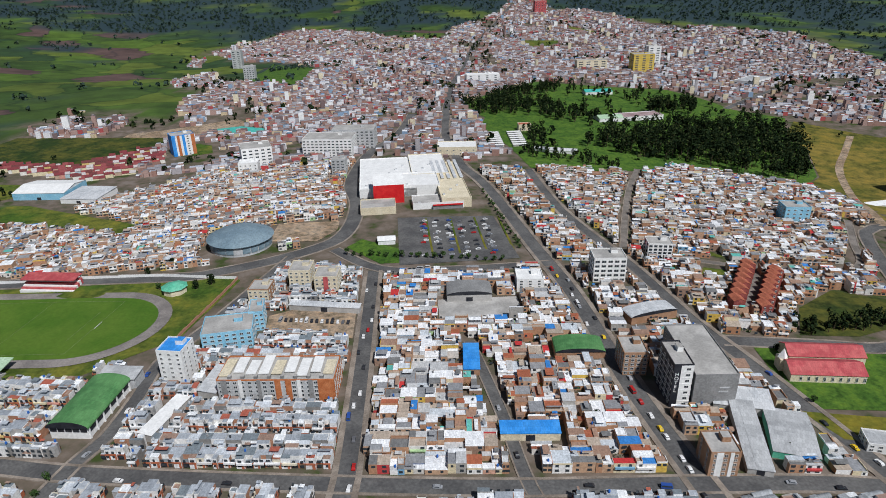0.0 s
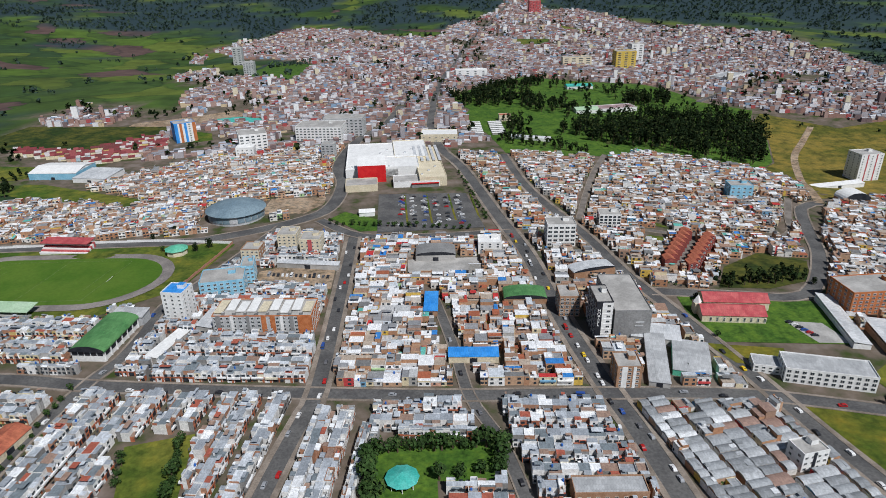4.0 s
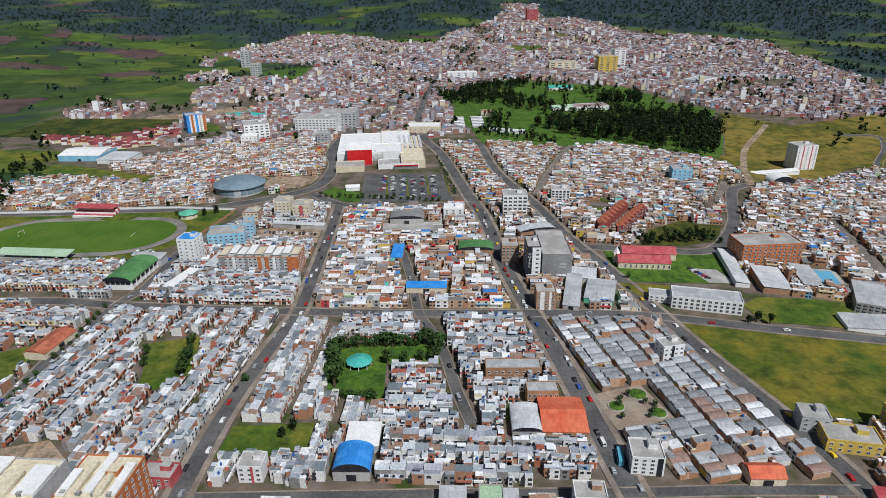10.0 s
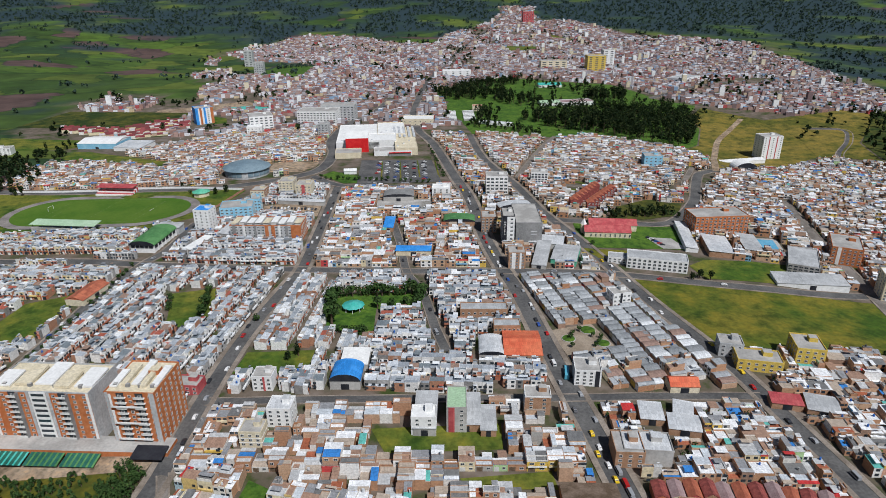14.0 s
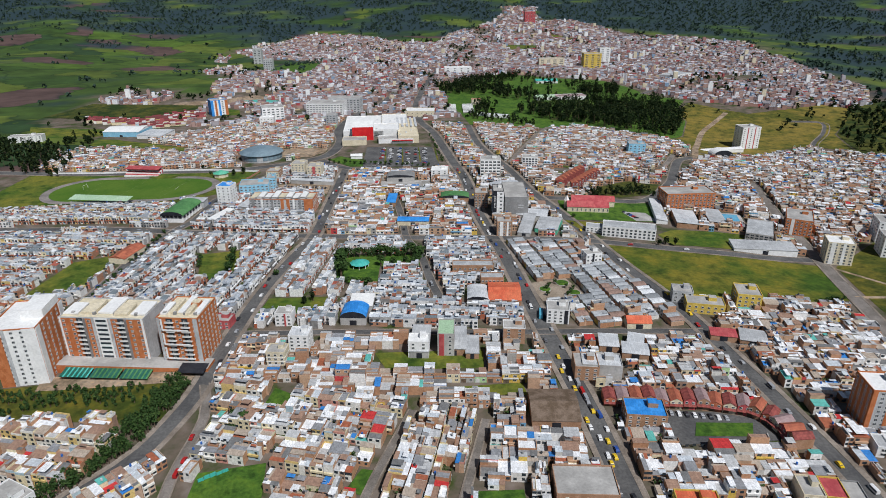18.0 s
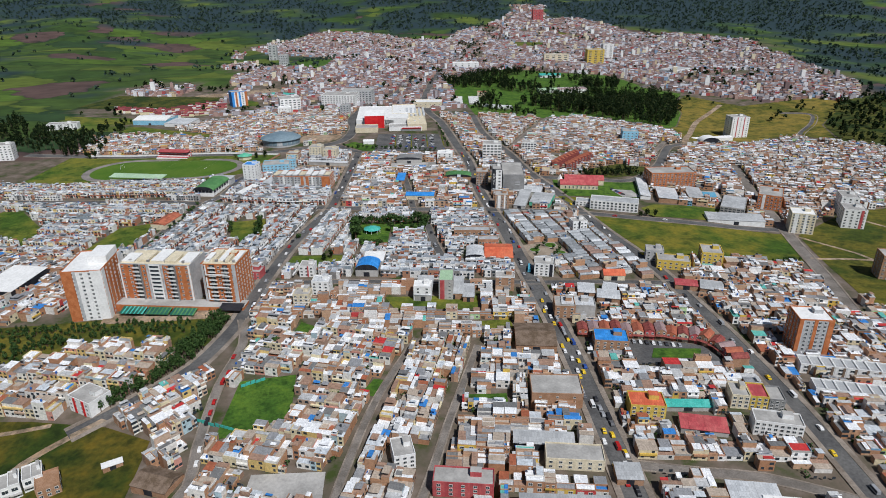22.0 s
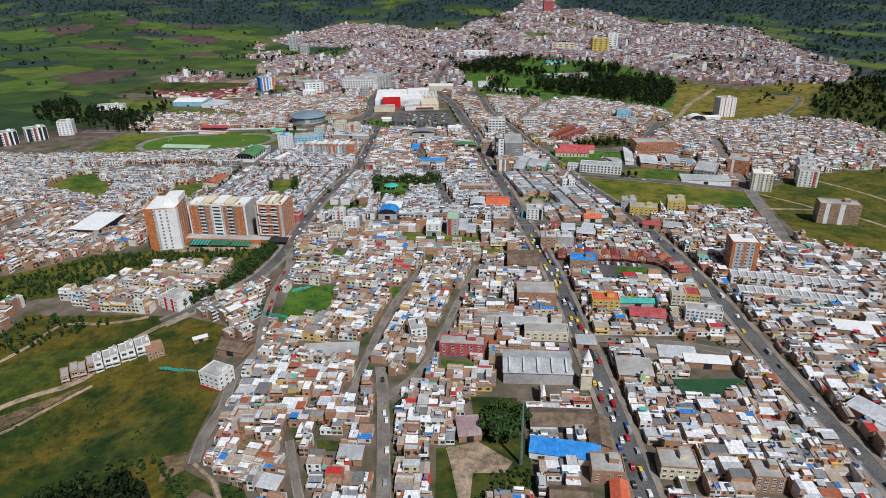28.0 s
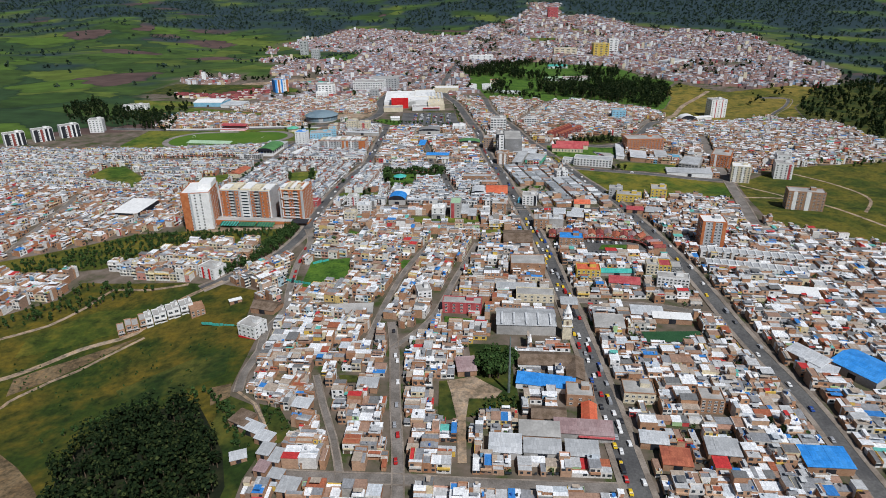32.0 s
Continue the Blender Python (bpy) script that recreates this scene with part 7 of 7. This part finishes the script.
def near_zone(x, y, style):
    if style == "white":
        return count_near["white"] < 60 and -160 < x < -20 and -152 < y < -48
    return count_near["mixed"] < 168 and ((-150 < x < 0 and -512 < y < -330) or (20 < x < 95 and -512 < y < -430) or (-150 < x < -10 and -260 < y < -200))


TOWN_A = np.array(TOWN, float)
TOWN_D = np.roll(TOWN_A, 1, 0) - TOWN_A
TOWN_L = (TOWN_D ** 2).sum(1)


def edge_depth(x, y):
    """Below zero near the town's rim, so that it frays out."""
    p = np.array((x, y)) - TOWN_A
    t = np.clip((p * TOWN_D).sum(1) / TOWN_L, 0, 1)
    return min(0.0, float(np.sqrt(((p - TOWN_D * t[:, None]) ** 2).sum(1)).min()) / 90 - 0.45)


def fits_in(x, y, ww, dd, c, s, near, patchy):
    """Whether a lot keeps clear of all that is there."""
    if patchy and noise.noise(Vector((x / 110, y / 110, 5))) + 0.5 * noise.noise(Vector((x / 35, y / 35, 8))) + edge_depth(x, y) < -0.36:
        return False
    if not free(x, y, 2.0):
        return False
    if near:
        for a, b in ((-0.48, -0.46), (0.48, -0.46), (-0.48, 0.46), (0.48, 0.46)):
            if not free(x + a * ww * c - b * dd * s, y + a * ww * s + b * dd * c, 1.2):
                return False
    return True


def fill(poly, turn, w, d, gap, style, seed, storeys=(1, 2, 2, 3), near=True, keep=1.0, name="houses", label="dense low houses of brick and plaster", back=0.3, sheet=None, patchy=False):
    """Rows of house lots back to back over an area, clear of streets, greens and larger buildings."""
    r = random.Random(seed)
    c, s = math.cos(radians(turn)), math.sin(radians(turn))
    q = [(x * c + y * s, y * c - x * s) for x, y in poly]
    lo, hi = np.min(q, 0), np.max(q, 0)
    me = sheet or Mesh(["paint"])
    v, row = lo[1], 0
    while v < hi[1]:
        flip = row % 2
        u, k = lo[0] + r.uniform(0, w), 0
        while u < hi[0]:
            ww, dd = w * r.uniform(0.8, 1.45), d * r.uniform(0.9, 1.03)
            k += 1
            if r.random() > keep:
                u += ww
                continue
            fits = []
            for part_w in ((0, 1),), ((0, 0.5), (0.5, 0.5)), ((0, 0.25), (0.25, 0.25), (0.5, 0.25), (0.75, 0.25)):
                for p0, pw in part_w:
                    mu, mv = u + (p0 + pw / 2) * ww, v + d / 2
                    x, y = mu * c - mv * s, mu * s + mv * c
                    if inside(x, y, poly) and fits_in(x, y, pw * ww, dd, c, s, near, patchy):
                        fits.append((x, y, pw * ww))
                if fits or not near:
                    break
            if not fits and near:  # shallow houses fill what is left along streets
                for off in (0.25, -0.25):
                    mu, mv = u + ww / 2, v + d / 2 + off * d
                    x, y = mu * c - mv * s, mu * s + mv * c
                    if inside(x, y, poly) and fits_in(x, y, ww, dd * 0.5, c, s, near, patchy):
                        fits, dd = [(x, y, ww)], dd * 0.5
                        break
            u += ww + 0.05
            if len(fits) > 1:  # neighbours grow together again
                xs, ys = sum(f[0] for f in fits) / len(fits), sum(f[1] for f in fits) / len(fits)
                span = math.hypot(fits[-1][0] - fits[0][0], fits[-1][1] - fits[0][1]) + fits[0][2]
                if abs(span - sum(f[2] for f in fits)) < 0.1:
                    fits = [(xs, ys, span)]
            if not fits or fits[0][2] < 2.2:
                continue
            x, y, ww = fits[0]
            z = gz(x, y)
            ang = turn + (180 if flip else 0)
            st = r.choice(storeys)
            if near and style in count_near and near_zone(x, y, style):
                count_near[style] += 1
                pr = r.choice(PROTOS[style])
                fl = 1 + sum(1 for nme, _, m in pr if nme == "window") // 2
                ob = root("house", x, y, ang, HOUSE_LABELS[style].format(FLOORS[min(3, fl)]), "house", "row houses" if style == "white" else "town houses", z)
                ob.scale = (ww / 6.4, dd / 10.5, r.uniform(0.92, 1.1))
                for nme, data, m in pr:
                    part(nme, data, ob, at=m)
                continue
            me.m = pose(x, y, z, 0, 0, ang)
            house(me, ww, dd, st, style, r, near=near)
        v += d + (gap if flip else back)
        row += 1
    if sheet is None:
        me.thing(name, label, "houses", "stuff")
    return me


fill([(-152, -30), (-24, -38), (-34, 158), (-152, 158)], -4, 6.6, 10.5, 1, "mixed", 1, (1, 1, 2, 2, 2), label="town houses between avenue and west street")
fill([(-162, -52), (-130, -54), (-133, -125), (-100, -140), (-128, -186), (-176, -186)], 83, 5.1, 9, 5, "white", 2, (2, 2, 2), label="white row houses with grey roofs")
fill([(-130, -51), (-78, -51), (-74, -76), (-128, -76)], -5, 5.1, 9.5, 3, "white", 27, (2, 2, 2), label="white row houses above the small park")
fill([(-100, -99), (-72, -99), (-64, -142), (-100, -138)], -5, 5.1, 9.5, 3, "white", 28, (2, 2, 2), label="white row houses beside the small park")
fill([(-68, -52), (-18, -54), (-6, -190), (-176, -188), (-128, -170), (-100, -142), (-64, -142)], -5, 5.2, 9.5, 2, "white", 23, (2, 2, 2), label="white row houses near the avenue")
fill([(-270, -28), (-162, -38), (-180, -190), (-292, -195)], 82, 5.1, 9, 5, "white", 3, (2, 2, 2), label="white row houses with grey roofs")
fill([(-268, -12), (-160, -26), (-158, 160), (-215, 180), (-262, 60)], -5, 5.2, 9, 4, "white", 4, (2, 2, 2), label="white row houses with red fronts")
fill([(-330, -130), (-294, -140), (-282, -12), (-275, 55), (-300, 55), (-470, 60), (-700, 60), (-700, -60)], -8, 5.1, 9, 5, "cream", 5, (2, 2, 2), label="cream row houses with grey roofs")
fill([(-700, -280), (-430, -275), (-340, -240), (-300, -215), (-294, -140), (-330, -130), (-700, -60)], 76, 5.2, 9, 4, "mixed", 26, (1, 1, 2, 2, 2), label="mixed houses west of the flats")
fill([(-178, -198), (2, -200), (6, -262), (-80, -260), (-180, -234)], -3, 6, 9.5, 0.6, "mixed", 6, (1, 1, 2, 2, 2), label="brick houses south of the market street")
fill([(-178, -234), (-80, -258), (-96, -320), (-112, -412), (-170, -370), (-170, -290)], -14, 5.2, 8.8, 3.2, "warm", 7, (1, 2, 2, 2), label="dense town houses above the field")
fill([(-78, -262), (-42, -266), (-56, -330), (-95, -415), (-108, -400), (-98, -320)], 77, 5.4, 8.2, 0.5, "warm", 24, (2, 2, 2, 1), label="dense town houses between the slope streets")
fill([(-42, -262), (6, -262), (12, -412), (-92, -412), (-74, -380)], -6, 5.6, 9.2, 1, "mixed", 25, (1, 2, 2, 1), label="dense town houses beside the avenue")
fill([(-184, -290), (-174, -350), (-192, -375), (-232, -330), (-205, -296)], 48, 5, 8.5, 1.5, "warm", 8, (2, 3, 3), label="terraced houses along the slanting street")
fill([(-262, -256), (-215, -262), (-205, -292), (-228, -318), (-262, -316), (-330, -292)], -12, 5.4, 9, 3.5, "warm", 9, (2, 3, 3), label="house cluster above the valley")
fill([(-404, -304), (-345, -302), (-340, -333), (-366, -357), (-398, -342)], -8, 5.6, 9, 3, "mixed", 42, (2, 2, 3), label="houses on the valley's far bank")
fill([(-168, -436), (-134, -446), (-116, -497), (-112, -514), (-136, -512), (-147, -484), (-160, -466)], -14, 4.8, 7.6, 0.4, "mixed", 41, (1, 1, 2), label="ragged brick houses at the slope's rim")
fill([(-168, -370), (-95, -405), (14, -412), (14, -600), (-150, -600), (-172, -450)], -3, 5.6, 9.2, 0.6, "mixed", 10, (1, 1, 1, 2, 2), label="dense houses at the town's south end")
fill([(14, -600), (110, -600), (106, -342), (98, -200), (2, -200), (10, -300)], -4, 5.8, 9.4, 0.8, "mixed", 11, (1, 1, 1, 2, 2), label="mixed houses between the avenue and the east street")
fill([(-12, -54), (64, -60), (86, -160), (90, -194), (0, -192)], 99, 4.8, 9, 2, "grey", 12, (1, 1, 2), label="low grey-roofed row houses")
fill([(-22, -38), (57, -44), (50, 40), (24, 160), (-27, 160)], -6, 6, 10, 1.5, "mixed", 13, (1, 1, 2, 2, 2), label="houses around the hotel")
fill([(100, -165), (200, -225), (240, -260), (420, -310), (420, -600), (110, -600), (106, -400), (98, -250)], -6, 6, 9.6, 2, "mixed", 14, (1, 1, 1, 2, 2), label="houses east of the east street")
fill([(86, -152), (190, -164), (188, -230), (98, -240)], -10, 6, 9.4, 1.5, "mixed", 15, (1, 1, 2, 2, 2), label="houses below the meadow")
fill([(26, 60), (150, 66), (230, 220), (275, 240), (275, 345), (262, 352), (223, 366), (152, 404), (112, 386), (-4, 396), (4, 280)], -12, 5.6, 9, 2.5, "mixed", 16, (1, 1, 2, 2, 2), label="old quarter below the park")
fill([(150, 50), (240, 20), (262, 100), (330, 40), (430, 40), (500, 240), (460, 320), (344, 262), (262, 220), (215, 150)], -18, 5.6, 9, 2.5, "mixed", 17, (1, 1, 2, 2, 2), label="houses on the east side")
fill([(120, 5), (225, -75), (235, 10), (240, 60), (140, 45)], -18, 7, 10, 3, "mixed", 18, (1, 2, 3), label="houses by the orange flats")
fill([(-186, 215), (-182, 440), (-330, 440), (-440, 300), (-500, 190), (-320, 184), (-262, 190)], 12, 5.4, 9, 3, "mixed", 19, (1, 2, 2), label="houses west of the market hall")
fill([(-617, 539), (-572, 568), (-507, 546), (-458, 557), (-422, 532), (-405, 483), (-427, 442), (-462, 420), (-575, 465)], 18, 5.6, 8.5, 4, "red", 20, (1, 2, 2), label="estate of red-roofed houses")
fill([(-505, 212), (-515, 262), (-475, 285), (-383, 262), (-290, 246), (-262, 190), (-304, 188), (-387, 196), (-460, 188)], 8, 6, 10, 5, "mixed", 21, (1, 2, 2), keep=0.9, label="houses west of the stadium")
fill([(-34, 172), (24, 172), (10, 240), (-2, 300), (-8, 395), (-60, 400), (-42, 330)], -8, 6, 10, 2, "mixed", 22, (1, 1, 2, 2, 2), label="houses beside the market hall")
fill([(236, 15), (230, -78), (300, -42), (420, -26), (560, 30), (560, 230), (515, 250), (465, 230), (430, 40), (330, 40), (262, 100)], -18, 5.8, 9, 2.5, "mixed", 40, (1, 1, 2, 2, 2), label="houses at the town's east rim")
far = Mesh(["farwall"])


def old_town(poly, turn, seed, w=6.2, d=8.6, keep=0.95):
    fill(poly, turn, w, d, 4.5, "far", seed, (1, 1, 2, 2, 2, 3, 3), near=False, sheet=far, keep=keep, patchy=True)


old_town([(-656, 677), (-653, 751), (-633, 789), (-530, 735), (-513, 687), (-534, 626), (-550, 575), (-611, 604)], 14, 30)
old_town([(-720, 1640), (-690, 1660), (-660, 1500), (-700, 1510)], 10, 37)
old_town([(-445, 690), (-487, 778), (-497, 914), (-540, 976), (-606, 1107), (-613, 1317), (-592, 1381), (-499, 1130), (-414, 1031), (-337, 993), (-321, 1067), (-330, 1150), (-20, 1150), (-20, 760), (-190, 760), (-190, 450), (-420, 430), (-430, 520)], 14, 31)
old_town([(-188, 470), (-190, 760), (-20, 760), (-30, 600), (-10, 460), (-60, 430)], -6, 38)
old_town([(-343, 1319), (-417, 1488), (-489, 1556), (-589, 1599), (-666, 1719), (-729, 1774), (-686, 1870), (-635, 1960), (-578, 2051), (-475, 2133), (-313, 2087), (-156, 1895), (-21, 1750), (-20, 1150), (-330, 1150)], 8, 32, 8, 10)
old_town([(-20, 790), (20, 838), (108, 930), (165, 892), (222, 853), (305, 812), (345, 735), (362, 672), (405, 622), (500, 560), (640, 430), (790, 720), (830, 985), (880, 1153), (-20, 1153)], -10, 33)
old_town([(-20, 1153), (880, 1153), (929, 1373), (985, 1540), (900, 1718), (-21, 1750)], -6, 36, 7.5, 9.5)
old_town([(-21, 1750), (900, 1718), (855, 1840), (741, 1875), (685, 1939), (662, 2169), (587, 2355), (470, 2380), (450, 2557), (500, 2760), (311, 2760), (311, 2572), (238, 2383), (151, 2205), (35, 2033)], 4, 34, 9, 12)
far.thing("old_town", "dense far town of brick and white houses in haze-tinted colours", "houses", "stuff")
